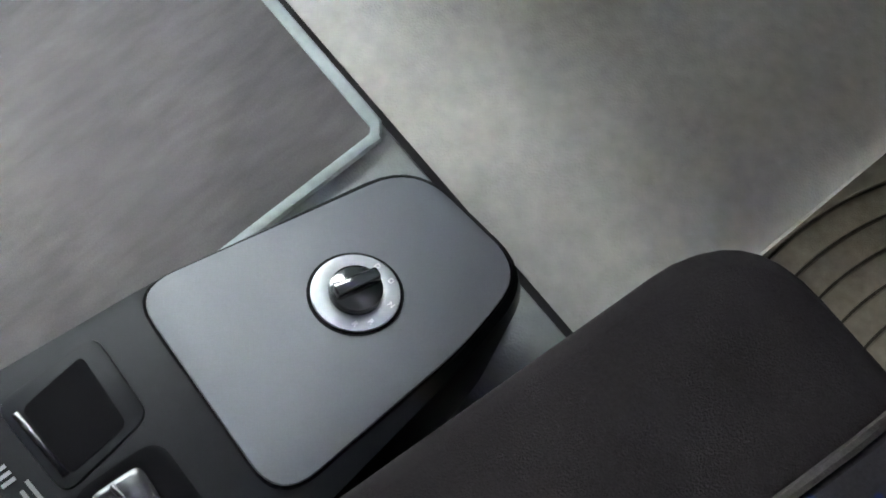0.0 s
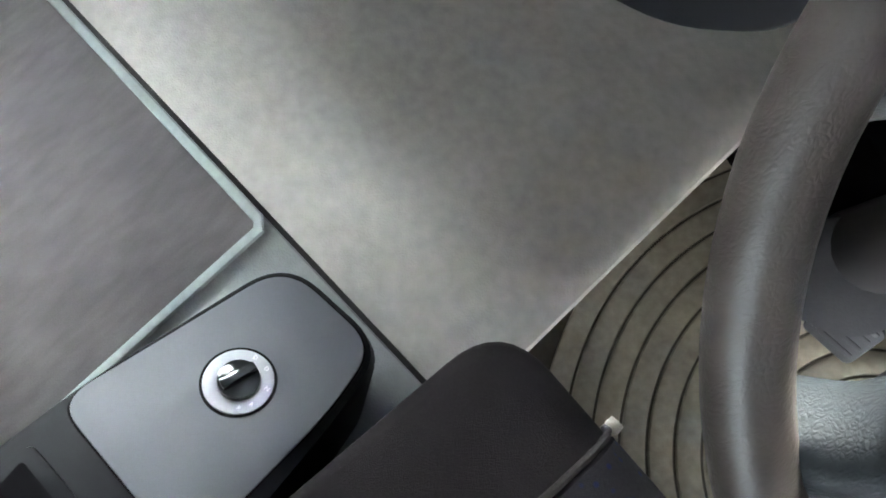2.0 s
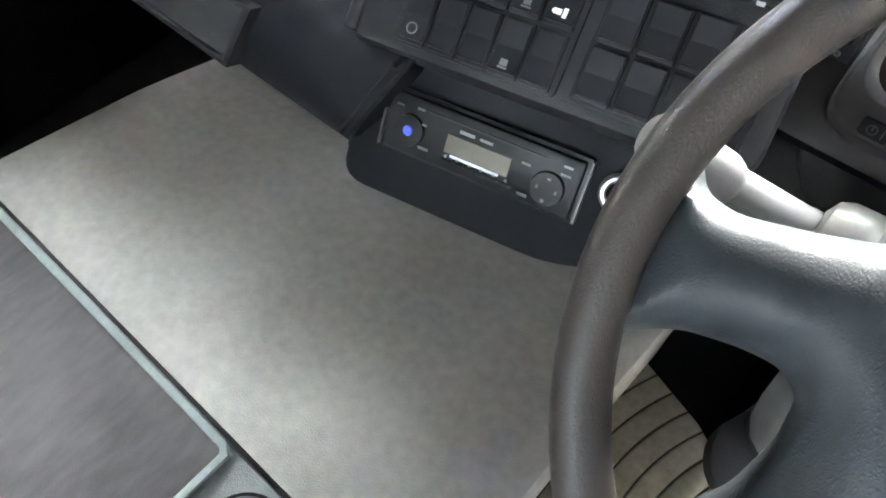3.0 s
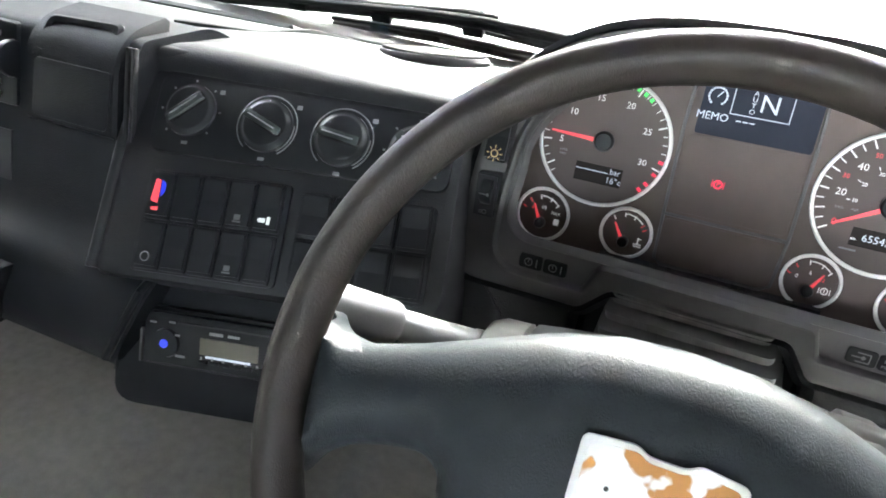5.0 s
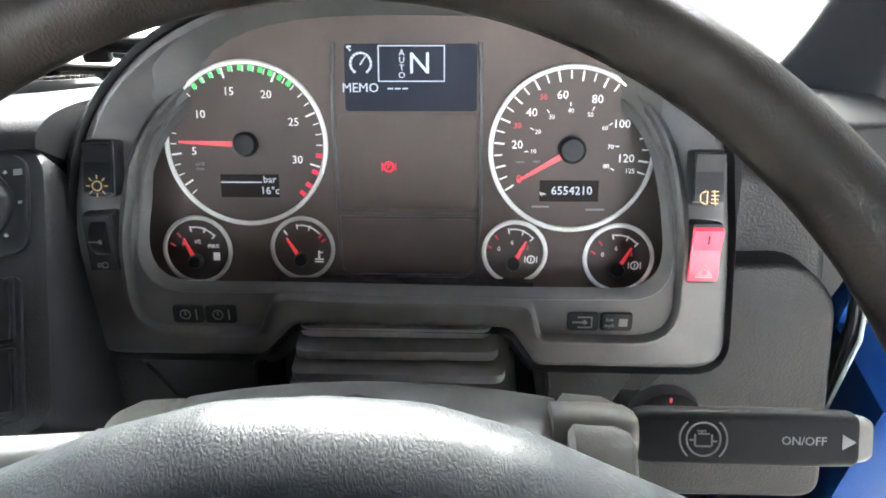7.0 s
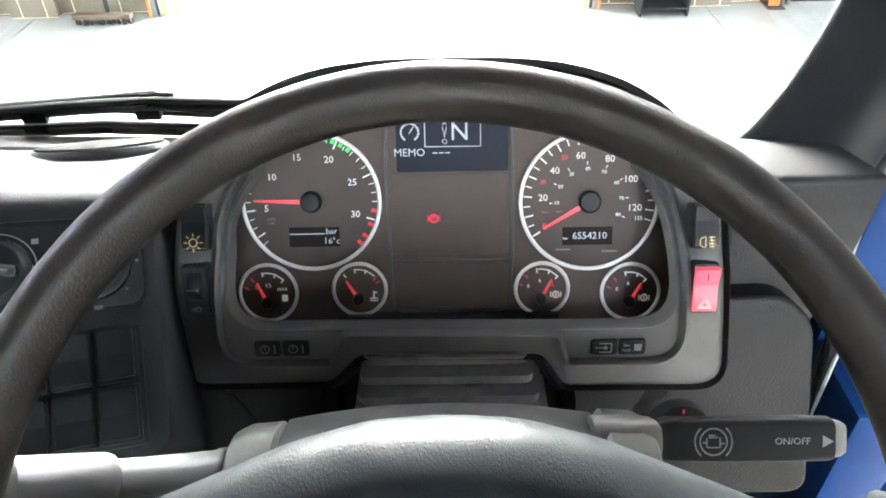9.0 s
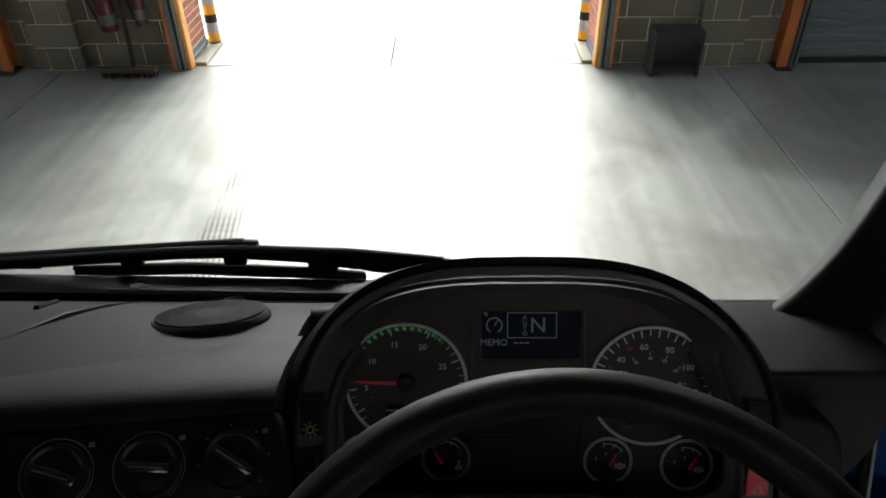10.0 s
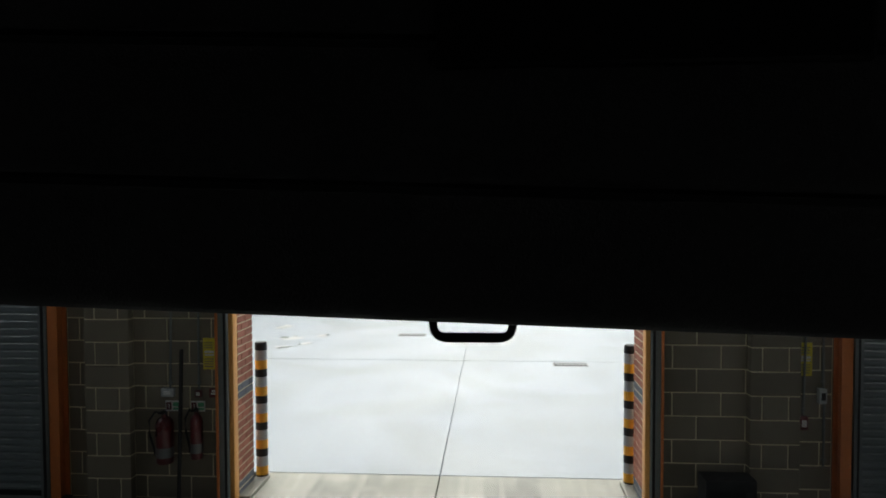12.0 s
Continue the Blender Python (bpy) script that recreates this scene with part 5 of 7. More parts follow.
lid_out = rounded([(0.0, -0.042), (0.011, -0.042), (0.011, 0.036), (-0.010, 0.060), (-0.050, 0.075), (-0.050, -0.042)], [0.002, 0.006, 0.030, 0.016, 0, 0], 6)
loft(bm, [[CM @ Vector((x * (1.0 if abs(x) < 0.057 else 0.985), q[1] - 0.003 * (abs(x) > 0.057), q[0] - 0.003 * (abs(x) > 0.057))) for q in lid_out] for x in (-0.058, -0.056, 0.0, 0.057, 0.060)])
part("lid", bm, dash_shaded, catch, smooth=True)
prismpart("inset_panel", rounded([(-0.048, -0.036), (0.050, -0.036), (0.054, 0.020), (-0.044, 0.020)], 0.006), 0.010, 0.0124, dash_shaded, catch, CM, 0.001)
SLOT = seat_frame((-0.592, 0.401, 2.1275), (1, 0.06, 0), (0, 0.80, 0.60))
rims = [rounded([(-a, -b), (a, -b), (a + 0.004, b), (-a + 0.004, b)], r, 4) for a, b, r in ((0.046, 0.021, 0.010), (0.043, 0.018, 0.009), (0.037, 0.013, 0.006), (0.035, 0.011, 0.005))]
bm = bmesh.new()
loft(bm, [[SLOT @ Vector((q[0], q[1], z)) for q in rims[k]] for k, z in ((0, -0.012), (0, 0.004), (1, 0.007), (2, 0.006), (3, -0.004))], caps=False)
part("slot_rim", bm, dash_shaded, catch, "raised rim of the finger slot", smooth=True)
prismpart("finger_slot", rims[2], -0.012, -0.003, matt_black, catch, SLOT)
for x in (0.066, 0.073):
    boxpart("side_rib", (x - 0.002, x + 0.002, -0.12, 0.046, 0.0, 0.006), dash_black, catch, bevel=0.001, m=CM)
tray = thing("storage_tray", "open black storage tray under the dashboard", "tray")
TM = seat_frame((-0.70, 0.236, 1.915), (1, 0, 0), (0, 0.40, 0.915))
for dims, nm in (((-0.25, 0.068, 0.028, 0.036, -0.01, 0.008), "upper_edge"), ((-0.25, 0.040, -0.040, -0.032, -0.01, 0.008), "lower_edge")):
    boxpart(nm, dims, dash_black, tray, bevel=0.003, m=TM)
prismpart("end_edge", [(0.032, -0.040), (0.040, -0.040), (0.074, 0.036), (0.064, 0.036)], -0.01, 0.008, dash_black, tray, TM, 0.002)
prismpart("recess", [(-0.25, -0.033), (0.034, -0.033), (0.064, 0.029), (-0.25, 0.029)], -0.004, 0.003, matt_black, tray, TM)

# radio housing below the stack
R = seat_frame((-0.381, 0.279, 1.905), (0.978, 0.208, 0), (0, 0.6, 0.8))
prismpart("radio_housing", rounded([(-0.138, -0.080), (0.09, -0.078), (0.160, -0.045), (0.17, 0.062), (-0.12, 0.062)], [0.03, 0.03, 0.03, 0.015, 0.015]), -0.16, -0.003, dash_shaded, dash, R, 0.012)
bm = bmesh.new()
tube(bm, [R @ Vector((-0.128, -0.045, -0.01)), R @ Vector((-0.124, 0.01, 0.001)), R @ Vector((-0.118, 0.056, 0.004))], 0.005, 8)
part("housing_bead", bm, smooth_black, dash, smooth=True)

# ---- radio ----
radio = thing("car_radio", "black single-slot car radio with a small amber display", "radio")
prismpart("bezel", rounded([(-0.094, -0.029), (0.094, -0.029), (0.094, 0.029), (-0.094, 0.029)], 0.003), -0.01, 0.004, smooth_black, radio, R, 0.001)
prismpart("faceplate", rounded([(-0.090, -0.0255), (0.090, -0.0255), (0.090, 0.0255), (-0.090, 0.0255)], 0.003), 0.004, 0.010, smooth_black, radio, R, 0.002)
bm = bmesh.new()
box(bm, 0.0935, 0.0955, -0.027, 0.027, 0.002, 0.008, m=R)
part("trim_edge", bm, dash_grey, radio)
bm = bmesh.new()
box(bm, -0.0955, -0.0935, -0.027, 0.027, 0.002, 0.008, m=R)
part("trim_edge", bm, dash_grey, radio)
boxpart("display", (-0.030, 0.030, -0.010, 0.006, 0.0101, 0.0112), radio_lcd, radio, m=R)
bm = bmesh.new()
lathe(bm, [(0.001, 0.010), (0.0145, 0.010), (0.0138, 0.0135), (0.006, 0.0142), (0.001, 0.0140)], R @ Matrix.Translation((-0.066, -0.004, 0)), 24)
kn = part("volume_knob", bm, smooth_black, radio, "black volume knob", smooth=True)
bm = bmesh.new()
lathe(bm, [(0.001, 0.0140), (0.0045, 0.0140), (0.0040, 0.0152), (0.001, 0.0155)], R @ Matrix.Translation((-0.066, -0.004, 0)), 16)
part("button", bm, blue_knob, kn, "blue centre button", smooth=True)
boxpart("disc_slot", (-0.055, 0.058, 0.0165, 0.0185, 0.0101, 0.0108), matt_black, radio, m=R)
bm = bmesh.new()
lathe(bm, [(0.001, 0.010), (0.0150, 0.010), (0.0140, 0.0135), (0.001, 0.0140)], R @ Matrix.Translation((0.066, -0.006, 0)), 24)
part("rocker_pad", bm, smooth_black, radio, smooth=True)
for i in range(6):
    boxpart("preset_button", (-0.030 + i * 0.0115, -0.021 + i * 0.0115, -0.0185, -0.0150, 0.010, 0.0125), smooth_black, radio, bevel=0.0005, m=R)
bars([(-0.078, 0.016, 0.007, 0.002, 0), (-0.058, 0.018, 0.007, 0.002, 0), (-0.052, 0.006, 0.005, 0.002, 0), (-0.048, -0.014, 0.010, 0.0025, 0), (0.048, -0.018, 0.009, 0.0025, 0), (0.044, 0.008, 0.008, 0.002, 0), (0.078, 0.018, 0.008, 0.002, 0), (0.078, 0.011, 0.009, 0.002, 0), (-0.012, 0.0125, 0.014, 0.003, 0), (0.006, 0.0125, 0.012, 0.0025, 0), (0.066, 0.003, 0.003, 0.002, 0), (0.066, -0.016, 0.003, 0.003, 0), (0.0745, -0.006, 0.002, 0.003, 0), (0.058, -0.006, 0.002, 0.003, 0)] + [(-0.026 + i * 0.0115, -0.0125, 0.002, 0.003, 0) for i in range(6)], R, print_grey, radio, "print", 0.0141)
bars([(0.0, -0.0115, 0.046, 0.0022, 0)], R, lit_white, radio, "maker_mark", 0.0113)

lighter = thing("lighter_socket", "chrome-ringed power socket beside the radio", "socket")
LM = at(R, 0.121, 0.010)
ringpart("ring", LM, 0.0130, 0.0042, satin_silver, lighter, 32, 0.004)
bm = bmesh.new()
lathe(bm, [(0.0125, 0.006), (0.0120, -0.03), (0.004, -0.03), (0.003, -0.018), (0.001, -0.018)], LM, 24)
part("barrel", bm, smooth_black, lighter, smooth=True)
# black disc over the closed barrel, painted for the shade in its hole
bm = bmesh.new()
lathe(bm, [(0.0005, 0.0075), (0.0098, 0.0075), (0.0098, 0.0055), (0.0005, 0.0055)], LM, 24)
part("bore", bm, shade_black, lighter, "black disc painting the shade of the bore")

# ---- switches of the centre stack ----
def rocker(m, w, h, parent_group, label, icon=None, icon_mat=None, cap=None):
    s = thing("rocker_switch", label, "switch", group=parent_group)
    prismpart("surround", rounded([(-w / 2, -h / 2), (w / 2, -h / 2), (w / 2, h / 2), (-w / 2, h / 2)], 0.002, 3), 0.0, 0.0025, smooth_black, s, m, 0.0008)
    bm = bmesh.new()
    k = 0.86
    out = [(0.0025, -h / 2 * k), (0.0048, -h / 2 * k), (0.0036, 0.0), (0.0058, h / 2 * k), (0.0025, h / 2 * k)]
    loft(bm, [[m @ Vector((x, p[1], p[0])) for p in out] for x in (-w / 2 * k, w / 2 * k)])
    part("rocker", bm, cap or smooth_black, s)
    if icon:
        bars(icon, m, icon_mat or print_grey, s, "symbol", 0.0056)
    return s


prismpart("switch_field", rounded([(-0.101, -0.0475), (0.040, -0.0475), (0.040, 0.0475), (-0.101, 0.0475)], 0.006), 0.0, 0.003, smooth_black, dash, S, 0.001)
prismpart("blank_field", rounded([(0.050, -0.045), (0.174, -0.045), (0.174, 0.042), (0.050, 0.042)], 0.006), 0.0, 0.003, smooth_black, dash, S, 0.001)
horn = [(-0.003, -0.012, 0.006, 0.004, 0), (0.003, -0.012, 0.003, 0.007, 0), (-0.006, -0.012, 0.002, 0.002, 0)]
lamp = [(0.0, -0.012, 0.006, 0.005, 0), (0.0, -0.016, 0.008, 0.0015, 0)]
SW = {(0, 1): ("black rocker with a red and blue temperature mark", None, None), (3, 1): ("black rocker switch with a small lamp symbol", lamp, print_grey), (4, 1): ("black rocker switch with a white symbol", horn, print_white), (0, 0): ("black rocker switch with a round symbol", None, None), (3, 0): ("black rocker switch with a beacon symbol", lamp, print_grey)}
for c in range(5):
    for r in range(2):
        lab, icon, im = SW.get((c, r), ("blank black switch cover in the centre stack", None, None))
        sw = rocker(at(S, -0.084 + c * 0.0267, -0.0235 + r * 0.0465, 0.003), 0.0245, 0.044, "centre stack switches", lab, icon, im)
        if (c, r) == (0, 1):
            wm = at(S, -0.086, 0.023, 0.003)
            prismpart("hot_mark", rounded([(-0.005, -0.006), (0.0025, -0.008), (0.002, 0.014), (-0.003, 0.015)], [0.003, 0.001, 0.001, 0.004]), 0.0052, 0.0058, print_red, sw, wm)
            prismpart("cold_mark", rounded([(0.0035, -0.002), (0.0075, 0.002), (0.0075, 0.011), (0.0030, 0.014)], [0.001, 0.003, 0.003, 0.001]), 0.0052, 0.0058, blue_knob, sw, wm)
            prismpart("hot_foot", rounded([(-0.003, -0.0145), (0.004, -0.0145), (0.004, -0.011), (-0.003, -0.012)], 0.001), 0.0052, 0.0058, print_red, sw, wm)
        if (c, r) == (0, 0):
            ringpart("symbol", at(S, -0.084, -0.0345, 0.003), 0.0042, 0.0006, print_grey, sw, 20, 0.0058)
for c in range(4):
    for r in range(2):
        rocker(at(S, 0.0665 + c * 0.0302, -0.022 + r * 0.0425, 0.003), 0.0275, 0.040, "blank covers", "blank black switch cover beside the centre stack")

# heater dials
heater = thing("heater_panel", "black heater panel with four rotary dials", "heater controls")
prismpart("panel", rounded([(-0.110, 0.066), (0.180, 0.055), (0.180, 0.120), (-0.110, 0.142)], 0.012), 0.0, 0.004, smooth_black, heater, S, 0.002)
for i, (u, v, ang) in enumerate(((-0.073, 0.107, -40), (0.005, 0.099, 25), (0.078, 0.093, 12), (0.147, 0.088, 40))):
    DM = at(S, u, v, 0.004)
    bm = bmesh.new()
    lathe(bm, [(0.001, 0.0), (0.0255, 0.0), (0.0250, 0.003), (0.0225, 0.004), (0.0212, 0.0062), (0.0195, 0.007), (0.001, 0.007)], DM, 32)
    d = part("dial", bm, smooth_black, heater, "black rotary dial", smooth=True)
    bm = bmesh.new()
    box(bm, -0.0205, 0.0205, -0.0048, 0.0048, 0.006, 0.0150, bevel=0.003, m=DM @ Matrix.Rotation(radians(-ang), 4, "Z"))
    part("grip", bm, clear_knob, d, "smoked translucent grip bar", smooth=True)
    bars([(0.0, 0.0, 0.030, 0.0012, -ang)], DM, print_grey, d, "pointer", 0.0151)
    if i in (1, 2):
        for rr, a0, a1 in ((0.0290, -60, 235), (0.0262, -60, 10)):
            arc = [DM @ Vector((rr * math.cos(radians(a)), rr * math.sin(radians(a)), 0.0008)) for a in range(a0, a1, 8)]
            tubepart("scale_arc", arc, 0.0006, print_grey, d, 5)
    else:
        bars([(0.0290 * math.cos(radians(a)), 0.0290 * math.sin(radians(a)), 0.0022, 0.0018, a) for a in range(-45, 226, 45)], DM, print_grey, d, "scale_dots", 0.0005)
    bars([(0.0, -0.0315, 0.006, 0.003, 0), (0.028, 0.020, 0.005, 0.004, 0)], DM, print_grey, heater, "symbol", 0.0003)

speaker = thing("speaker_grille", "oval black speaker grille on the dashboard top", "speaker")
SPK = Matrix.Translation((-0.330, 0.635, 2.040)) @ Matrix.Rotation(radians(6), 4, "Z") @ Matrix.Rotation(radians(-24), 4, "X")
bm = bmesh.new()
for prof_r, hgt in (((1.0), 0.0),):
    rings = [[SPK @ Vector((r * 0.066 * math.cos(a), r * 0.056 * math.sin(a), z)) for a in (2 * math.pi * k / 40 for k in range(40))] for r, z in ((1.0, -0.01), (1.0, 0.006), (0.95, 0.010), (0.5, 0.012), (0.02, 0.0125))]
    loft(bm, rings)
part("grille", bm, matt_black, speaker, smooth=True)
bm = bmesh.new()
for i in range(25):
    y = -0.049 + i * 0.0041
    half = 0.060 * math.sqrt(max(0.0, 1 - (y / 0.052) ** 2))
    if half > 0.008:
        box(bm, -half, half, y - 0.0007, y + 0.0007, 0.0105, 0.0126, m=SPK)
part("mesh", bm, smooth_black, speaker)

# ---- instrument cluster ----
A = seat_frame((CX + 0.001, 0.533, 2.049), (1, 0, 0), (0, 0.461, 0.887))
B = seat_frame((CX + 0.001, 0.447, 2.020), (1, 0, 0), (0, 0.30, 0.954))
cluster = thing("instrument_cluster", "truck instrument cluster in a grey bezel under an arched hood", "instruments")


def ring_loft(name, rings, material, parent, label=""):
    bm = bmesh.new()
    loft(bm, rings, caps=False)
    return part(name, bm, material, parent, label, smooth=True)


def lip(u, v, w=0.0):
    """A point of the bezel's face, which leans away towards its top; w: out of the face."""
    y = 0.447 + 0.30 * v + 7.3 * max(0.0, v) ** 2
    slope = 0.30 + 14.6 * max(0.0, v)
    n = Vector((0, -0.954, slope)).normalized()
    return Vector((CX + 0.001 + u, y, 2.020 + 0.954 * v)) + n * w


def frame_ring(low, radii, half, top, base=0.03, count=30, cx=0.001):
    """A closed outline: eight points along the sides and foot, rounded, then an arch over the top."""
    pts = [Vector(p) for p in rounded(low, radii, 6)]
    head = [pts[0].lerp(pts[1], j / 6) for j in range(6)]
    tail = [pts[-2].lerp(pts[-1], j / 6) for j in range(1, 7)]
    pts = head + pts[1:-1] + tail
    for i in range(1, count):
        a = math.pi * i / count
        c, q = math.cos(a), math.sin(a)
        pts.append(Vector((cx + half * math.copysign(abs(c) ** (2 / 3), c), base + (top - base) * abs(q) ** (2 / 3))))
    return pts


def draw_in(pts, d):
    """The outline moved inwards by d, each point along its own normal."""
    res, n = [], len(pts)
    for i, q in enumerate(pts):
        t = (pts[(i + 1) % n] - pts[i - 1]).normalized()
        res.append(q + Vector((-t.y, t.x)) * d)
    return res


edge_r = [0, 0.024, 0.006, 0.008, 0.008, 0.006, 0.024, 0]
outer = frame_ring([(-0.220, 0.03), (-0.2275, -0.0845), (-0.1010, -0.0845), (-0.0750, -0.0580), (0.0785, -0.0600), (0.0985, -0.0905), (0.2320, -0.0915), (0.2205, 0.03)], edge_r, 0.2205, 0.1285)
ridge = frame_ring([(-0.1870, 0.03), (-0.1915, -0.0645), (-0.0990, -0.0655), (-0.0870, -0.0375), (0.0910, -0.0405), (0.0980, -0.0675), (0.1960, -0.0690), (0.1915, 0.03)], [0, 0.032, 0.005, 0.007, 0.007, 0.005, 0.032, 0], 0.1895, 0.1205)
rim_in = frame_ring([(-0.1800, 0.03), (-0.1820, -0.0335), (-0.0990, -0.0345), (-0.0840, -0.0345), (0.0885, -0.0375), (0.0980, -0.0375), (0.1890, -0.0375), (0.1855, 0.03)], [0, 0.030, 0.004, 0.004, 0.004, 0.004, 0.030, 0], 0.1830, 0.1180)
mouth = frame_ring([(-0.1740, 0.03), (-0.1755, -0.0285), (-0.0990, -0.0285), (-0.0840, -0.0285), (0.0885, -0.0310), (0.0980, -0.0310), (0.1825, -0.0310), (0.1800, 0.03)], [0, 0.028, 0.004, 0.004, 0.004, 0.004, 0.028, 0], 0.1780, 0.1150)
throat = frame_ring([(-0.1975, -0.02), (-0.2005, -0.1105), (-0.0990, -0.1105), (-0.0840, -0.1105), (0.0885, -0.1125), (0.0980, -0.1125), (0.2000, -0.1140), (0.1985, -0.02)], [0, 0.028, 0.004, 0.004, 0.004, 0.004, 0.028, 0], 0.1980, 0.1040, -0.02, cx=0.0005)


def face_ring(pts, w, sink=0.0):
    return [lip(q.x, q.y, w - sink * max(0.0, q.y)) for q in pts]


# the bezel: outer band, raised ridge, button shelf, rolled inner lip and the throat to the panel
ring_loft("bezel", [face_ring(outer, -0.014), face_ring(outer, -0.003), face_ring(draw_in(outer, 0.0025), -0.0006), face_ring(draw_in(outer, 0.006), 0.0), face_ring(draw_in(ridge, -0.0045), 0.0006, 0.28), face_ring(draw_in(ridge, -0.0020), 0.0026, 0.28), face_ring(ridge, 0.0036, 0.28), face_ring(draw_in(ridge, 0.0018), 0.0022, 0.28), face_ring(draw_in(ridge, 0.0032), -0.0030, 0.28), face_ring(draw_in(rim_in, -0.0008), -0.0036, 0.28), face_ring(rim_in, -0.0026, 0.28), face_ring(draw_in(rim_in, 0.0022), -0.0034, 0.28), face_ring(mouth, -0.0090, 0.28), [A @ Vector((q.x, q.y, 0.014)) for q in throat], [A @ Vector((q.x, q.y, -0.004)) for q in throat]], dash_grey, cluster, "satin dark grey plastic bezel with a raised inner lip")
hood_out = [q for q in draw_in(outer, -0.0035)]
bm = bmesh.new()
crown = [q if q.y < 0.0 else Vector((q.x * (1 + 0.035 * min(1.0, q.y / 0.05)), q.y)) for q in hood_out]
back_ring = [Vector((CX + 0.001 + q.x * 0.97, 0.70 - 0.06 * (abs(q.x) / 0.23) ** 2, 1.90 + max(0.0, q.y + 0.03) * 0.95)) for q in crown]
mid_ring = [q + Vector((0, 0.024, -0.030)) for q in face_ring(crown, 0.0)]
loft(bm, [face_ring(draw_in(outer, -0.0010), -0.012), face_ring(draw_in(outer, -0.0012), -0.002), face_ring(hood_out, 0.0015), face_ring(crown, -0.006), face_ring(draw_in(crown, -0.003), -0.012), mid_ring, back_ring], caps=False)
part("hood", bm, dash_black, cluster, "black grained arched hood", smooth=True)
prismpart("panel", [(q.x, q.y) for q in draw_in(throat, -0.004)], -0.012, 0.0, panel_hazed, cluster, A)

# central displays
prismpart("display", rounded([(-0.043, 0.026), (0.054, 0.026), (0.054, 0.074), (-0.043, 0.074)], 0.003), 0.0, 0.0015, screen_blue, cluster, A)
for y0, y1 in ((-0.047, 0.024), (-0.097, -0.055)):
    prismpart("warning_field", rounded([(-0.049, y0), (0.054, y0), (0.054, y1), (-0.049, y1)], 0.006), 0.0, 0.0012, panel_hazed, cluster, A, 0.0006)
for pts in ([(-0.051, 0.075), (-0.0525, 0.03), (-0.0505, -0.05), (-0.049, -0.094), (-0.042, -0.099), (0.045, -0.099), (0.054, -0.094), (0.0575, -0.05), (0.0575, 0.03), (0.056, 0.075)], [(-0.051, -0.051), (0.0, -0.0515), (0.056, -0.051)]):
    tubepart("divider", [A @ Vector((x, y, 0.001)) for x, y in pts], 0.0016, dash_grey, cluster, 6)


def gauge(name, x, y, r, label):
    g = part(name, (lambda b: (lathe(b, [(0.001, 0.0), (r, 0.0), (r, 0.0016), (0.001, 0.0016)], at(A, x, y), 56), b)[1])(bmesh.new()), dial_hazed, cluster, label, smooth=True)
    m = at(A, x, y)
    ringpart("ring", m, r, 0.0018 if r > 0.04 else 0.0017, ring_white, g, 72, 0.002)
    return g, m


def needle(m, g, ang, length, back=0.006, w=0.0022, hub=0.008):
    bm = bmesh.new()
    mm = m @ Matrix.Rotation(radians(ang), 4, "Z")
    vs = [bm.verts.new(mm @ Vector(p)) for p in ((-back, -w * 0.7, 0.0045), (length, -w * 0.25, 0.0045), (length, w * 0.25, 0.0045), (-back, w * 0.7, 0.0045), (-back, -w * 0.7, 0.0058), (length, -w * 0.25, 0.0052), (length, w * 0.25, 0.0052), (-back, w * 0.7, 0.0058))]
    for f in ((0, 1, 2, 3), (7, 6, 5, 4), (0, 4, 5, 1), (1, 5, 6, 2), (2, 6, 7, 3), (3, 7, 4, 0)):
        bm.faces.new([vs[i] for i in f])
    bmesh.ops.recalc_face_normals(bm, faces=bm.faces)
    part("needle", bm, needle_red, g, "red pointer")
    bm = bmesh.new()
    lathe(bm, [(0.0005, 0.0016), (hub, 0.0016), (hub, 0.006), (hub * 0.8, 0.0085), (0.0005, 0.009)], m, 28)
    part("needle_cap", bm, smooth_black, g, smooth=True)


def polar(r, ang):
    return r * math.cos(radians(ang)), r * math.sin(radians(ang))


def ticks(m, g, r, angs, length, w, material, name="ticks"):
    for a in angs:
        x, y = polar(r - length / 2, a)
        bars([(x, y, length, w, a)], m, material, g, name, 0.0017)


# rev counter
g, m = gauge("rev_counter", -0.1185, 0.0015, 0.0600, "round rev counter with a white ring")


def rev(v):
    return 188 - 8.2 * (v - 5)


ticks(m, g, 0.0575, [rev(v) for v in (1, 2, 3, 4, 6, 7, 8, 9, 11, 12, 13, 14, 16, 17, 18, 19, 21, 22, 23, 24, 26, 27, 28)], 0.0045, 0.0007, print_white, "minor_tick")
ticks(m, g, 0.0575, [rev(v) for v in (2.0, 5, 10, 15, 20, 25, 30)], 0.0075, 0.0013, print_white, "major_tick")
ticks(m, g, 0.0575, [rev(12 + 0.95 * i) for i in range(11)], 0.0036, 0.0030, lit_green, "green_mark")
ticks(m, g, 0.0575, [rev(v) for v in (29, 30.6, 32, 33)], 0.0045, 0.0030, lit_red, "red_mark")
for v in (5, 10, 15, 20, 25, 30):
    x, y = polar(0.0400, rev(v))
    lettering(str(v), 0.0084, at(m, x, y, 0.0019), print_white, g)
lettering("x100", 0.0036, at(m, -0.036, -0.015, 0.0019), print_grey, g)
lettering("t/min", 0.0030, at(m, -0.036, -0.0185, 0.0019), print_grey, g)
boxpart("lcd", (-0.021, 0.0235, -0.040, -0.0225, 0.0017, 0.0022), lcd_dark, g, m=m)
lettering("bar", 0.0075, at(m, 0.0165, -0.0265, 0.0024), lit_white, g)
lettering("16\u00b0c", 0.0080, at(m, 0.0165, -0.0350, 0.0024), lit_white, g)
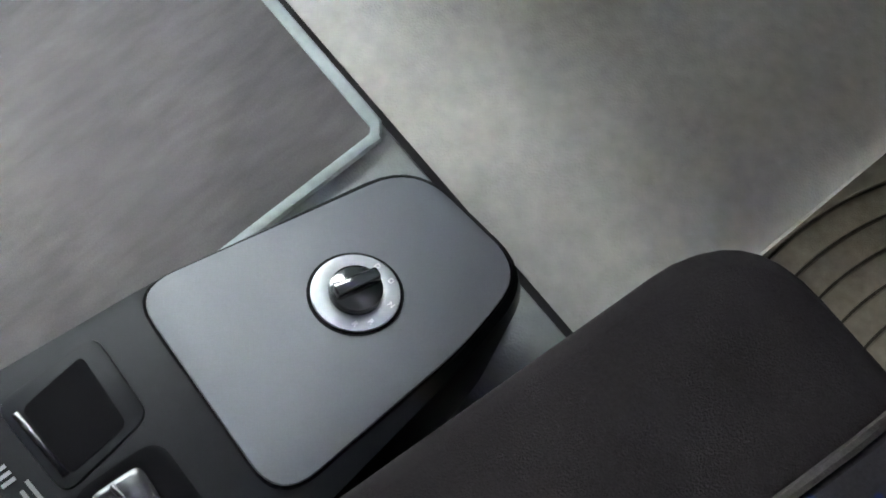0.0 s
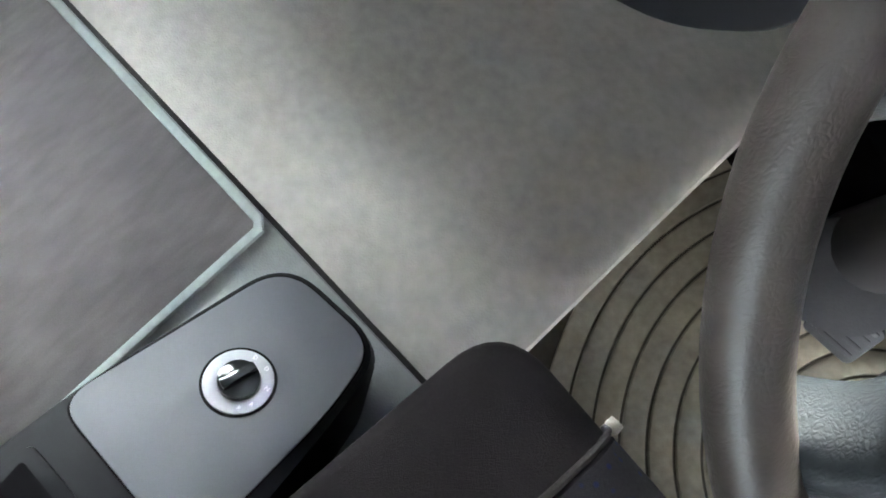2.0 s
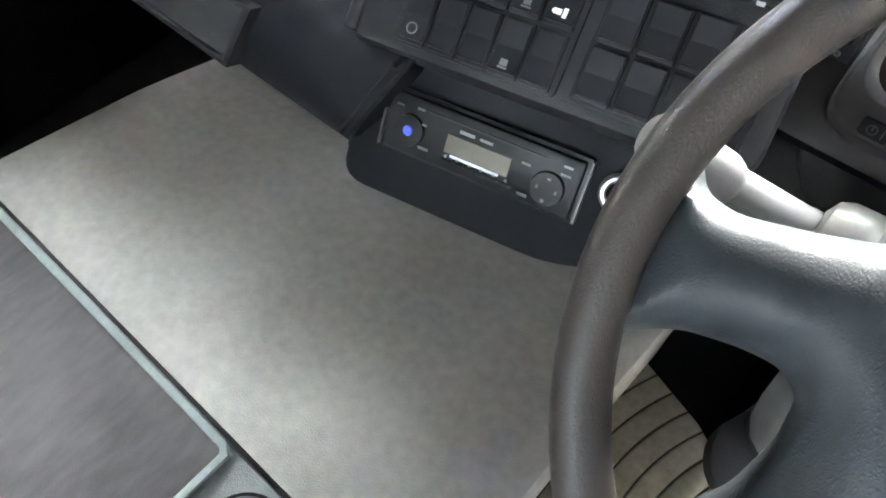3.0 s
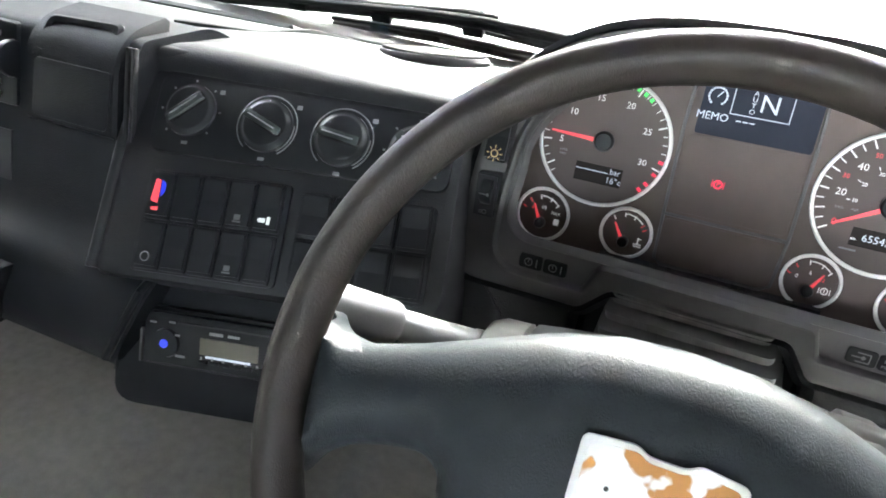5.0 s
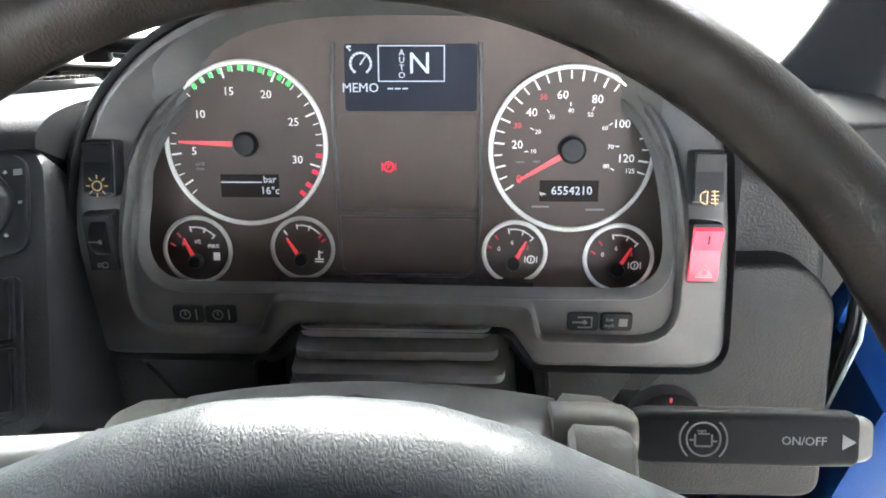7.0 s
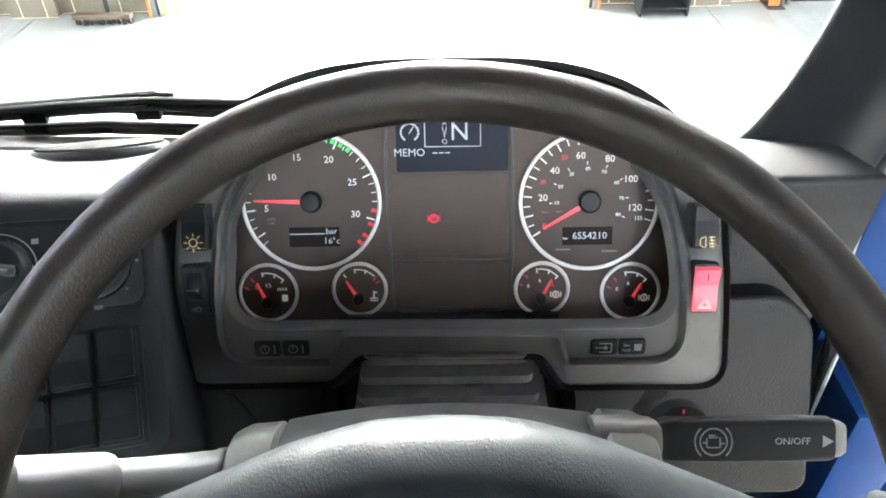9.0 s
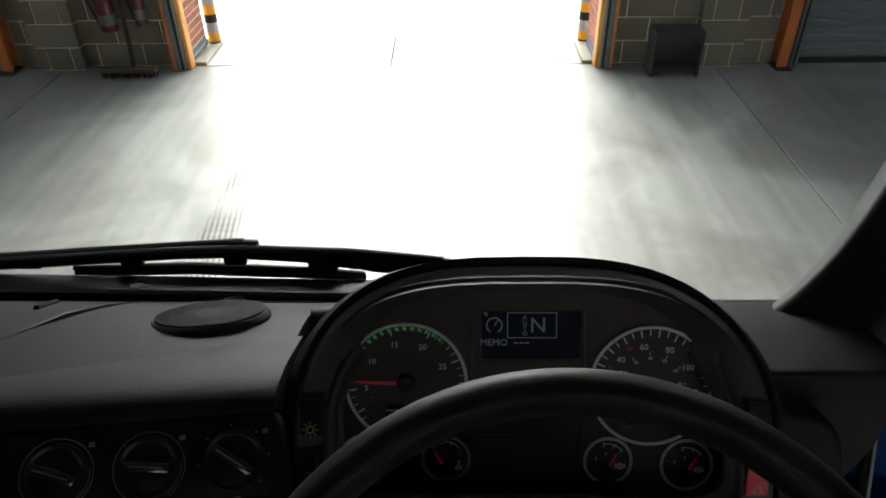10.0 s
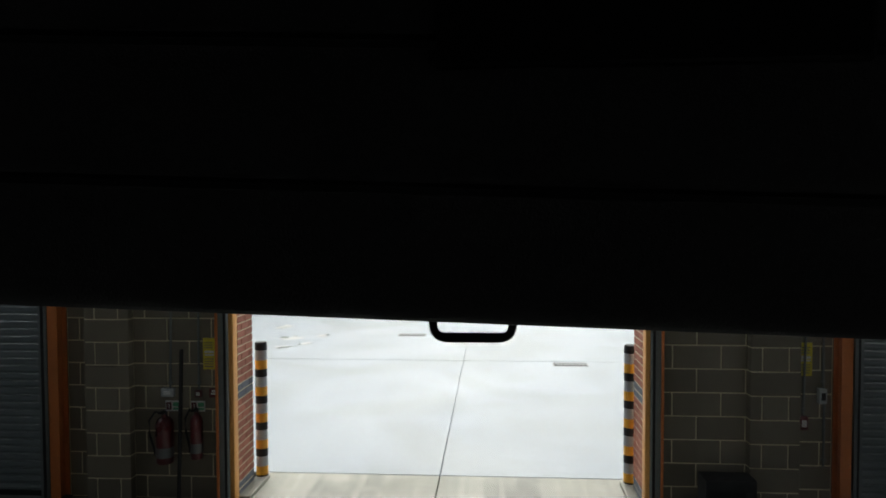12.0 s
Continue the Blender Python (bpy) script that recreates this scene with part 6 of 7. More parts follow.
bars([(-0.005, -0.0285, 0.031, 0.0008, 0)], m, lit_white, g, "level_bar", 0.0023)
needle(m, g, 178, 0.050, 0.004, 0.0032, 0.0095)

# speedometer
g, m = gauge("speedometer", 0.1245, -0.002, 0.0600, "round speedometer with km/h and mph scales")


def spd(v):
    return 175 - 1.84 * (v - 20)


ticks(m, g, 0.0575, [spd(v) for v in range(0, 126, 10)], 0.0075, 0.0013, print_white, "major_tick")
ticks(m, g, 0.0575, [spd(v) for v in range(5, 126, 10)], 0.0060, 0.0010, print_white, "minor_tick")
for v in (20, 40, 60, 80, 100, 120):
    x, y = polar(0.0405, spd(v))
    lettering(str(v), 0.0086, at(m, x, y, 0.0019), print_white, g)
lettering("125", 0.0050, at(m, 0.0435, -0.0155, 0.0019), print_white, g)
lettering("0", 0.0085, at(m, -0.0385, -0.0220, 0.0019), print_red, g)
for v in (30, 50):
    x, y = polar(0.044, spd(v))
    lettering(str(v), 0.0056, at(m, x, y, 0.0019), print_red, g)
for v in (10, 20, 30, 40, 50, 60, 70, 80):
    x, y = polar(0.0285, spd(v * 1.609))
    lettering(str(v), 0.0046, at(m, x, y, 0.0019), print_white, g)
ticks(m, g, 0.0350, [spd(v * 1.609) for v in range(10, 81, 10)], 0.0030, 0.0007, print_white, "mph_tick")
lettering("km/h", 0.0032, at(m, -0.038, -0.009, 0.0019), print_grey, g)
lettering("mph", 0.0032, at(m, -0.026, -0.0085, 0.0019), print_grey, g)
boxpart("lcd", (-0.023, 0.021, -0.0385, -0.0225, 0.0017, 0.0022), lcd_dark, g, m=m)
lettering("6554210", 0.0088, at(m, 0.001, -0.0305, 0.0024), lit_white, g)
lettering("km", 0.0035, at(m, -0.0205, -0.0325, 0.0024), print_white, g)
bars([(-0.022, -0.0425, 0.013, 0.0014, 0)], m, print_grey, g, "small_print", 0.0018)
bars([(0.019, -0.0445, 0.014, 0.0014, 0)], m, print_grey, g, "small_print", 0.0018)
needle(m, g, 210, 0.046, 0.004, 0.0032, 0.0100)

# four small gauges
for nm, x, y, r, ang, mark, lab, hx in (("fuel_gauge", -0.161, -0.080, 0.0255, 115, "MAX", "small fuel gauge with a white ring", 0), ("temperature_gauge", -0.079, -0.078, 0.0235, 122, "", "small coolant temperature gauge with a white ring", 0), ("air_gauge", 0.084, -0.080, 0.0235, 62, "12", "small brake air pressure gauge with a white ring", 0), ("air_gauge", 0.163, -0.084, 0.0255, 60, "12", "small brake air pressure gauge with a white ring", 0)):
    g, m = gauge(nm, x, y, r, lab)
    hub = at(m, -0.001, -0.0085)
    needle(hub, g, ang, 0.0200, 0.003, 0.0026, 0.0055)
    red, white = ((150, 128), (100, 70, 48)) if nm != "temperature_gauge" else ((45, 35), (125, 98, 72))
    rr = 0.0255
    for angs, mt, nn in ((red, print_red, "red_ticks"), (white, print_white, "ticks")):
        bars([(polar(rr, a)[0] * 0.82, polar(rr, a)[1], 0.0040, 0.0010, a) for a in angs], hub, mt, g, nn, 0.0017)
    arc = range(52, 100, 6)
    bars([(polar(rr + 0.001, a)[0] * 0.82, polar(rr + 0.001, a)[1], 0.0024, 0.0009, a + 90) for a in arc], hub, print_white, g, "arc", 0.0017)
    if mark == "MAX":
        lettering("MAX", 0.0042, at(m, 0.0125, 0.0030, 0.0019), print_white, g)
        lettering("1/2", 0.0042, at(m, 0.0000, 0.0065, 0.0019), print_white, g)
        lettering("0", 0.0045, at(m, -0.0110, 0.0045, 0.0019), print_red, g)
        bars([(0.0145, -0.0050, 0.005, 0.006, 0)], m, print_white, g, "pump_symbol", 0.0018)
    elif mark == "12":
        lettering("0", 0.0048, at(m, -0.0120, 0.0025, 0.0019), print_white, g)
        lettering("6", 0.0048, at(m, -0.0020, 0.0075, 0.0019), print_white, g)
        lettering("12", 0.0044, at(m, 0.0085, 0.0035, 0.0019), print_red, g)
        sm = at(m, 0.0125, -0.0055)
        ringpart("symbol", sm, 0.0028, 0.0005, print_white, g, 24, 0.002)
        bars([(-0.0045, 0, 0.0007, 0.005, 0), (0.0045, 0, 0.0007, 0.005, 0), (0, 0, 0.0008, 0.003, 0)], sm, print_white, g, "symbol_sides", 0.0018)
    else:
        bars([(0.0125, -0.0050, 0.0012, 0.0065, 0), (0.0125, -0.0085, 0.007, 0.0009, 0), (0.0125, -0.0105, 0.007, 0.0009, 0), (0.0142, -0.0030, 0.0025, 0.0009, 0)], m, print_white, g, "symbol", 0.0018)

# gear display, message and tell-tale
lettering("N", 0.0215, at(A, 0.0120, 0.0595, 0.0020), lit_white, cluster)
for i, ch in enumerate("AUTO"):
    lettering(ch, 0.0062, at(A, -0.0010, 0.0675 - i * 0.0053, 0.0020), lit_white, cluster)
lettering("MEMO", 0.0095, at(A, -0.0315, 0.0425, 0.0020), lit_white, cluster)
bars([(-0.0095 + i * 0.0055, 0.0422, 0.0042, 0.0010, 0) for i in range(3)] + [(0.0060, 0.0725, 0.048, 0.0008, 0), (0.0060, 0.0475, 0.048, 0.0008, 0), (-0.0180, 0.0600, 0.0008, 0.0258, 0), (0.0300, 0.0600, 0.0008, 0.0258, 0)], A, lit_white, cluster, "gear_frame", 0.0018)
cm = at(A, -0.0310, 0.0600)
bars([(polar(0.0075, a)[0], polar(0.0075, a)[1], 0.0016, 0.0022, a) for a in range(-50, 231, 20)] + [(0.0015, 0.0020, 0.007, 0.0009, 55), (-0.0085, 0.0105, 0.004, 0.0010, -45), (-0.0085, 0.0120, 0.0035, 0.0012, 0)], cm, lit_white, cluster, "cruise_symbol", 0.0018)
pm = at(A, -0.0115, -0.0150)
ringpart("brake_lamp", pm, 0.0034, 0.0007, lit_red, cluster, 24, 0.0020)
lettering("P", 0.0055, at(pm, 0, 0, 0.0018), lit_red, cluster)
bars([(-0.0050, 0, 0.0008, 0.006, 0), (0.0050, 0, 0.0008, 0.006, 0)], pm, lit_red, cluster, "brake_lamp_sides", 0.0016)

# switches in the bezel
def bezel_switch(x, y, h, label, build, w=0.0190):
    s = thing("rocker_switch", label, "switch", group="bezel switches")
    m = seat_frame(lip(x, y), (1, 0, 0), (0, 0.30 + 6.5 * max(0.0, y), 0.954))
    prismpart("surround", rounded([(-w / 2 - 0.001, -h / 2 - 0.0015), (w / 2 + 0.001, -h / 2 - 0.0015), (w / 2 + 0.001, h / 2 + 0.0015), (-w / 2 - 0.001, h / 2 + 0.0015)], 0.003, 4), -0.012, 0.0020, smooth_black, s, m, 0.001)
    build(s, m, w, h)
    return s


def cap(s, m, w, h, material, name="rocker"):
    bm = bmesh.new()
    out = [(0.002, -h / 2), (0.0055, -h / 2 + 0.001), (0.0060, -h / 2 + 0.006), (0.0042, 0.004), (0.0070, h / 2 - 0.001), (0.002, h / 2)]
    loft(bm, [[m @ Vector((x, p[1] * 0.96, p[0])) for p in out] for x in (-w / 2, w / 2)])
    part(name, bm, material, s)


def build_hazard(s, m, w, h):
    cap(s, m, w, h, hazard_red)
    bars([(0.0, -0.0150, 0.0110, 0.0006, 0), (-0.0028, -0.0104, 0.0106, 0.0006, 58), (0.0028, -0.0104, 0.0106, 0.0006, -58), (0.0, -0.0138, 0.0066, 0.0005, 0), (-0.0017, -0.0111, 0.0064, 0.0005, 58), (0.0017, -0.0111, 0.0064, 0.0005, -58)], m, hazard_print, s, "triangle", 0.0062)
    bars([(0.0, 0.0120, 0.0012, 0.006, 0)], m, matt_black, s, "mark", 0.0066)


def build_fog(s, m, w, h):
    cap(s, m, w, h, smooth_black)
    bars([(0.0045 + 0.0, -0.0080 - i * 0.0032, 0.0060, 0.0009, 0) for i in range(4)] + [(0.0045, -0.0130, 0.0009, 0.0125, 8), (-0.0018, -0.0130, 0.0009, 0.0110, 0), (-0.0050, -0.0085, 0.0045, 0.0009, 25), (-0.0050, -0.0175, 0.0045, 0.0009, -25), (-0.0075, -0.0130, 0.0009, 0.0060, 0)], m @ Matrix.Translation((0, -0.0026, 0)) @ Matrix.Diagonal((0.78, 0.80, 1, 1)), amber, s, "fog_symbol", 0.0058)


def build_light(s, m, w, h):
    cap(s, m, w, h, smooth_black)
    sm = at(m, 0, -0.012, 0)
    ringpart("symbol", sm, 0.0032, 0.0005, amber, s, 20, 0.0064)
    bars([(polar(0.0062, a)[0], polar(0.0062, a)[1], 0.0026, 0.0008, a) for a in range(0, 360, 45)], sm, amber, s, "rays", 0.0062)


def build_wheel(s, m, w, h):
    boxpart("well", (-w / 2, w / 2, -h / 2, h / 2, 0.0035, 0.0042), matt_black, s, m=m)
    bm = bmesh.new()
    lathe(bm, [(0.001, -0.0055), (0.0125, -0.0055), (0.0135, -0.004), (0.0135, 0.004), (0.0125, 0.0055), (0.001, 0.0055)], at(m, 0.001, 0.004, -0.002) @ Matrix.Rotation(radians(90), 4, "Y"), 28)
    part("thumb_wheel", bm, smooth_black, s, "ribbed thumb wheel", smooth=True)
    bars([(0.001, 0.004, 0.0095, 0.0008, 0), (0.0045, 0.004, 0.002, 0.003, 0)], m, print_grey, s, "mark", 0.0118)
    ringpart("lamp_symbol", at(m, 0.001, -0.0155, 0), 0.0020, 0.0004, print_grey, s, 16, 0.0046)
    bars([(-0.0030, -0.0145 - 0.0013 * k, 0.0030, 0.0005, 12) for k in range(3)], m, print_grey, s, "beam_symbol", 0.0043)


bezel_switch(-0.2025, 0.0475, 0.036, "black rocker switch with an amber lamp symbol", build_light)
bezel_switch(-0.2025, 0.0045, 0.039, "headlamp level thumb wheel in a black surround", build_wheel)
bezel_switch(0.2065, 0.0440, 0.034, "black rear fog lamp rocker with an amber symbol", build_fog)
bezel_switch(0.2062, -0.0005, 0.040, "bright red hazard warning rocker switch", build_hazard, 0.0190)
for x0, syms in ((-0.140, ("clock", "lamp")), (0.1415, ("enter", "unit"))):
    for i, sy in enumerate(syms):
        b = thing("push_button", "small flat grey push button in the bezel", "button", group="bezel buttons")
        bx = at(B, x0 + (i - 0.5) * 0.0235, -0.0515 - 0.003 * (x0 > 0), -0.004)
        prismpart("cap", rounded([(-0.0112, -0.0070), (0.0112, -0.0070), (0.0112, 0.0070), (-0.0112, 0.0070)], 0.003, 4), -0.002, 0.0028, dash_black, b, bx, 0.0008)
        if sy in ("clock", "lamp"):
            ringpart("symbol", at(bx, -0.002, 0), 0.0036, 0.0004, print_grey, b, 20, 0.003)
            bars([(0.0060, 0, 0.0010, 0.008, 0), (-0.002, 0.0010, 0.0008, 0.003, 0)], bx, print_grey, b, "mark", 0.0028)
        elif sy == "enter":
            bars([(-0.003, 0, 0.009, 0.0009, 0), (0.001, 0, 0.003, 0.003, 45), (0.006, 0, 0.0009, 0.008, 0), (0.001, 0.004, 0.010, 0.0009, 0), (0.001, -0.004, 0.010, 0.0009, 0)], bx, print_grey, b, "mark", 0.0028)
        else:
            lettering("km", 0.0042, at(bx, -0.005, 0.0022, 0.0030), print_grey, b)
            lettering("mph", 0.0042, at(bx, -0.005, -0.0024, 0.0030), print_grey, b)
            bars([(0.0045, 0, 0.006, 0.006, 0)], bx, print_grey, b, "mark", 0.0028)

# gaiter between the bezel and the column
gaiter = thing("column_gaiter", "black ribbed gaiter below the instruments", "gaiter")
for i in range(5):
    half, v, out = 0.0700 + 0.0035 * i, -0.0640 - 0.0125 * i, 0.001 + 0.0085 * i
    prismpart("fold", rounded([(-half, -0.045), (half, -0.045), (half * 0.985, out), (-half * 0.985, out)], [0.004, 0.004, 0.008, 0.008], 5), -0.0042, 0.0042, gaiter_rubber, gaiter, at(B, -0.0035 + 0.0012 * i, v) @ Matrix.Rotation(radians(98), 4, "X"), 0.0022)
    boxpart("web", (-half + 0.008, half - 0.010, v - 0.012, v, -0.045, out - 0.007), gaiter_rubber, gaiter, m=B)
boxpart("backing", (-0.098, 0.098, -0.17, -0.045, -0.075, -0.046), matt_black, gaiter, m=B)

# ---- steering column, stalks and wheel ----
Wm = seat_frame((0.0115, 0.173, 2.120), (1, 0, 0), (0, 0.777, 0.629))
column = thing("steering_column", "grey plastic steering column shroud with two stalks", "steering column")
bm = bmesh.new()
rings = []
for n, hw, v0, v1 in ((-0.185, 0.085, -0.10, 0.020), (-0.150, 0.100, -0.10, 0.034), (-0.105, 0.115, -0.10, 0.044), (-0.075, 0.105, -0.095, 0.042), (-0.055, 0.095, -0.08, 0.034)):
    rings.append([Wm @ Vector((p[0], p[1], n)) for p in rounded([(-hw, v0), (hw, v0), (hw, v1 - 0.022), (hw * 0.55, v1), (-hw * 0.55, v1), (-hw, v1 - 0.022)], [0.03, 0.03, 0.015, 0.03, 0.03, 0.015], 4)])
loft(bm, rings)
part("shroud", bm, cover_plastic, column, smooth=True)
bm = bmesh.new()
rings = []
for k in range(15):
    x = -0.097 + 0.207 * k / 14
    zt = 2.024 - 0.022 * (abs(x - 0.0115) / 0.13) ** 2
    rings.append([(x, y, z) for y, z in rounded([(0.250, 1.95), (0.245, zt + 0.014), (0.300, zt + 0.018), (0.336, zt - 0.004), (0.352, 1.95)], [0, 0.012, 0.02, 0.012, 0], 4)])
loft(bm, rings)
part("top_cover", bm, cover_plastic, column, smooth=True)
for sx, mid, low in ((1, 0.110, 0.0), (-1, -0.0965, 0.009)):
    bm = bmesh.new()
    rings = []
    for d, g in ((0.001, 0.003), (0.004, 0.0), (0.024, 0.001), (0.032, 0.004), (0.036, 0.012)):
        rings.append([(mid + sx * d, y, z) for y, z in rounded([(0.258 + g, 1.945), (0.254 + g, 2.024 - g - low), (0.298, 2.041 - g - low), (0.334 - g, 2.015 - g - low), (0.346 - g, 1.945)], [0, 0.016, 0.022, 0.016, 0], 5)])
    loft(bm, rings)
    part("collar", bm, shroud_plastic, column, "grey moulded stalk collar", smooth=True)
tubepart("cover_seam", [(-0.075, 0.325, 2.0105), (-0.035, 0.318, 2.0250), (0.0115, 0.314, 2.0300), (0.055, 0.318, 2.0240), (0.092, 0.325, 2.0095)], 0.0022, dash_grey, column, 6)
tubepart("column_tube", [Wm @ Vector((0, -0.005, -0.10)), Wm @ Vector((0, -0.02, -0.45)), (0.01, 0.60, 1.10)], [0.06, 0.055, 0.07], matt_black, column, 20)
bm = bmesh.new()
for i in range(6):
    lathe(bm, [(0.05, i * 0.03), (0.085, i * 0.03 + 0.008), (0.085, i * 0.03 + 0.016), (0.05, i * 0.03 + 0.024)], Matrix.Translation((0.01, 0.56, 1.10)) @ Matrix.Rotation(radians(20), 4, "X"), 24)
part("floor_boot", bm, rubber, column, smooth=True)


def stalk(p0, p1, collar_mat, body_mat, tip_mat, r0, r1, label, rect):
    s = part("stalk", (lambda b: b)(bmesh.new()), body_mat, column, label)
    a, b = Vector(p0), Vector(p1)
    d = (b - a).normalized()
    m = seat_frame(a, d, (0, 0.6, 0.8))
    L = (b - a).length
    bm = bmesh.new()
    secs = ((0.0, 0.0130, 0.0125), (0.010, 0.0132, 0.0127), (0.020, 0.0130, 0.0125), (0.023, 0.011, 0.010)) if not rect else ((0.0, 0.0142, 0.013), (0.020, 0.0146, 0.0135), (0.038, 0.0136, 0.0125), (0.043, 0.011, 0.010))
    loft(bm, [[m @ Vector((x, p[0], p[1])) for p in rounded([(-h, -w), (h, -w), (h, w), (-h, w)], 0.010, 4)] for x, h, w in secs])
    part("collar", bm, collar_mat, s, "grey collar", smooth=True)
    bm = bmesh.new()
    if rect:
        secs = ((0.042, 0.0126, 0.006), (0.048, 0.0138, 0.007), (L - 0.030, 0.0142, 0.007), (L - 0.010, 0.0136, 0.0065), (L - 0.008, 0.0124, 0.006))
        loft(bm, [[m @ Vector((x, p[0], p[1])) for p in rounded([(-h, -w), (h, -w), (h, w), (-h, w)], 0.005, 4)] for x, h, w in secs])
    else:
        tube(bm, [a + d * 0.021, a + d * (L * 0.6)], [r0, r1], 18)
    part("lever", bm, body_mat, s, smooth=True)
    bm = bmesh.new()
    if rect:
        secs = ((L - 0.008, 0.0120, 0.0056), (L - 0.003, 0.0112, 0.005), (L, 0.0095, 0.004))
        loft(bm, [[m @ Vector((x, p[0], p[1])) for p in rounded([(-h, -w), (h, -w), (h, w), (-h, w)], 0.004, 4)] for x, h, w in secs])
    else:
        tube(bm, [a + d * (L * 0.61), a + d * (L * 0.64), a + d * (L * 0.97), b], [r1 * 1.25, r1 * 1.4, r1 * 1.5, r1 * 1.2], 18)
    part("tip", bm, tip_mat, s, smooth=True)
    return s, m, L


sr, srm, L = stalk((0.104, 0.300, 2.022), (0.266, 0.300, 2.020), shroud_plastic, stalk_black, shroud_plastic, 0.012, 0.012, "flat black exhaust brake stalk", True)
bk = at(srm, 0.076, 0.0, 0.0)
ringpart("brake_symbol", bk, 0.0085, 0.0005, print_dim, sr, 30, 0.0072)
for a0 in (-48, 132):
    tubepart("symbol_bracket", [bk @ Vector((*polar(0.0118, a), 0.0072)) for a in range(a0, a0 + 97, 8)], 0.0005, print_dim, sr, 5)
bars([(0, -0.0036, 0.0075, 0.0008, 0), (0, 0.0028, 0.0060, 0.0008, 0), (-0.0042, -0.0005, 0.0008, 0.0060, 0), (0.0042, -0.0005, 0.0008, 0.0060, 0), (-0.0056, -0.0005, 0.0026, 0.0008, 0), (0.0056, -0.0010, 0.0026, 0.0008, 0), (-0.0010, 0.0042, 0.0045, 0.0008, 0), (-0.0010, 0.0035, 0.0008, 0.0020, 0)], bk, print_dim, sr, "engine_symbol", 0.0071)
lettering("ON/OFF", 0.0062, at(srm, 0.126, 0.0, 0.0074), print_dim, sr)
bm = bmesh.new()
vs = [bm.verts.new(srm @ Vector(p)) for p in ((0.145, -0.004, 0.0074), (0.152, 0.0, 0.0074), (0.145, 0.004, 0.0074))]
bm.faces.new(vs)
part("arrow", bm, print_dim, sr)
sl, slm, L2 = stalk((-0.1220, 0.3030, 1.9930), (-0.2240, 0.2330, 2.0760), shroud_plastic, silver_grey, dash_grey, 0.0125, 0.0115, "silver grey indicator and wiper stalk", False)
bars([(0.055, 0.003, 0.006, 0.003, 0), (0.055, -0.004, 0.004, 0.003, 0)], slm, print_grey, sl, "symbol", 0.0120)
part("ignition_lock", (lambda b: (lathe(b, [(0.001, 0.0), (0.024, 0.0), (0.023, 0.012), (0.016, 0.014), (0.001, 0.015)], seat_frame((0.180, 0.345, 1.972), (1, 0, 0), (0, 0.45, 0.89)), 28), b)[1])(bmesh.new()), smooth_black, column, "black ignition lock surround", smooth=True)
bars([(polar(0.019, a)[0], polar(0.019, a)[1], 0.004, 0.0015, a) for a in (40, 90, 130)], seat_frame((0.180, 0.345, 1.972), (1, 0, 0), (0, 0.45, 0.89)), print_red, column, "lock_marks", 0.0130)

wheel = thing("steering_wheel", "worn black leather-grained four-spoke truck steering wheel", "steering wheel")
bm = bmesh.new()
rings = []
RW = 0.2065
for i in range(120):
    a = 2 * math.pi * i / 120
    c, s = math.cos(a), math.sin(a)
    ring = []
    for k in range(18):
        b = 2 * math.pi * k / 18
        rr = RW + 0.0142 * math.cos(b)
        ring.append(Wm @ Vector((rr * c, rr * s, 0.0165 * math.sin(b))))
    rings.append(ring)
rings.append(rings[0])
loft(bm, rings, caps=False)
bmesh.ops.remove_doubles(bm, verts=bm.verts, dist=1e-6)
part("rim", bm, rim_leather, wheel, "worn dark brown-black grained rim", smooth=True)


def pad_outline():
    """Hub pad: arched top running into the side spokes, two lower spokes."""
    half = [(0.0, 0.055), (0.035, 0.053), (0.070, 0.044), (0.105, 0.030), (0.140, 0.016), (0.172, 0.006), (0.190, 0.008), (0.2010, 0.022)]
    low = [(0.1900, -0.080), (0.180, -0.062), (0.162, -0.050), (0.140, -0.043), (0.120, -0.040), (0.108, -0.048), (0.104, -0.070), (0.108, -0.100), (0.122, -0.130), (0.142, -0.147), (0.118, -0.168), (0.088, -0.150), (0.060, -0.130), (0.030, -0.122), (0.0, -0.120)]
    right = half + low
    left = [(-x, y) for x, y in reversed(right[1:-1])]
    return right + left


po = pad_outline()


bm = bmesh.new()


po = rounded(po, 0.006, 3)
# the pad is a height field over its outline, with a broad soft edge
ring_pts = np.array(po)
nxt = np.roll(ring_pts, -1, axis=0)
step = 0.004


def edge_point(q):
    """Nearest point of the outline and its distance."""
    d = nxt - ring_pts
    t = np.clip(((q - ring_pts) * d).sum(1) / np.maximum((d * d).sum(1), 1e-12), 0, 1)
    c = ring_pts + d * t[:, None]
    dist = np.hypot(*(c - q).T)
    k = int(dist.argmin())
    return c[k], float(dist[k])


def within(q):
    a, b = ring_pts, nxt
    hit = (a[:, 1] > q[1]) != (b[:, 1] > q[1])
    xs = a[:, 0] + (q[1] - a[:, 1]) / np.where(hit, b[:, 1] - a[:, 1], 1.0) * (b[:, 0] - a[:, 0])
    return bool((hit & (q[0] < xs)).sum() % 2)


def pad_height(q, d):
    k = min(1.0, d / 0.027)
    r = math.hypot(q[0] / 0.17, (q[1] + 0.03) / 0.12)
    return -0.017 + 0.024 * math.sqrt(max(0.0, 1 - (1 - k) ** 2)) + 0.011 * max(0.0, 1 - r * r) * k


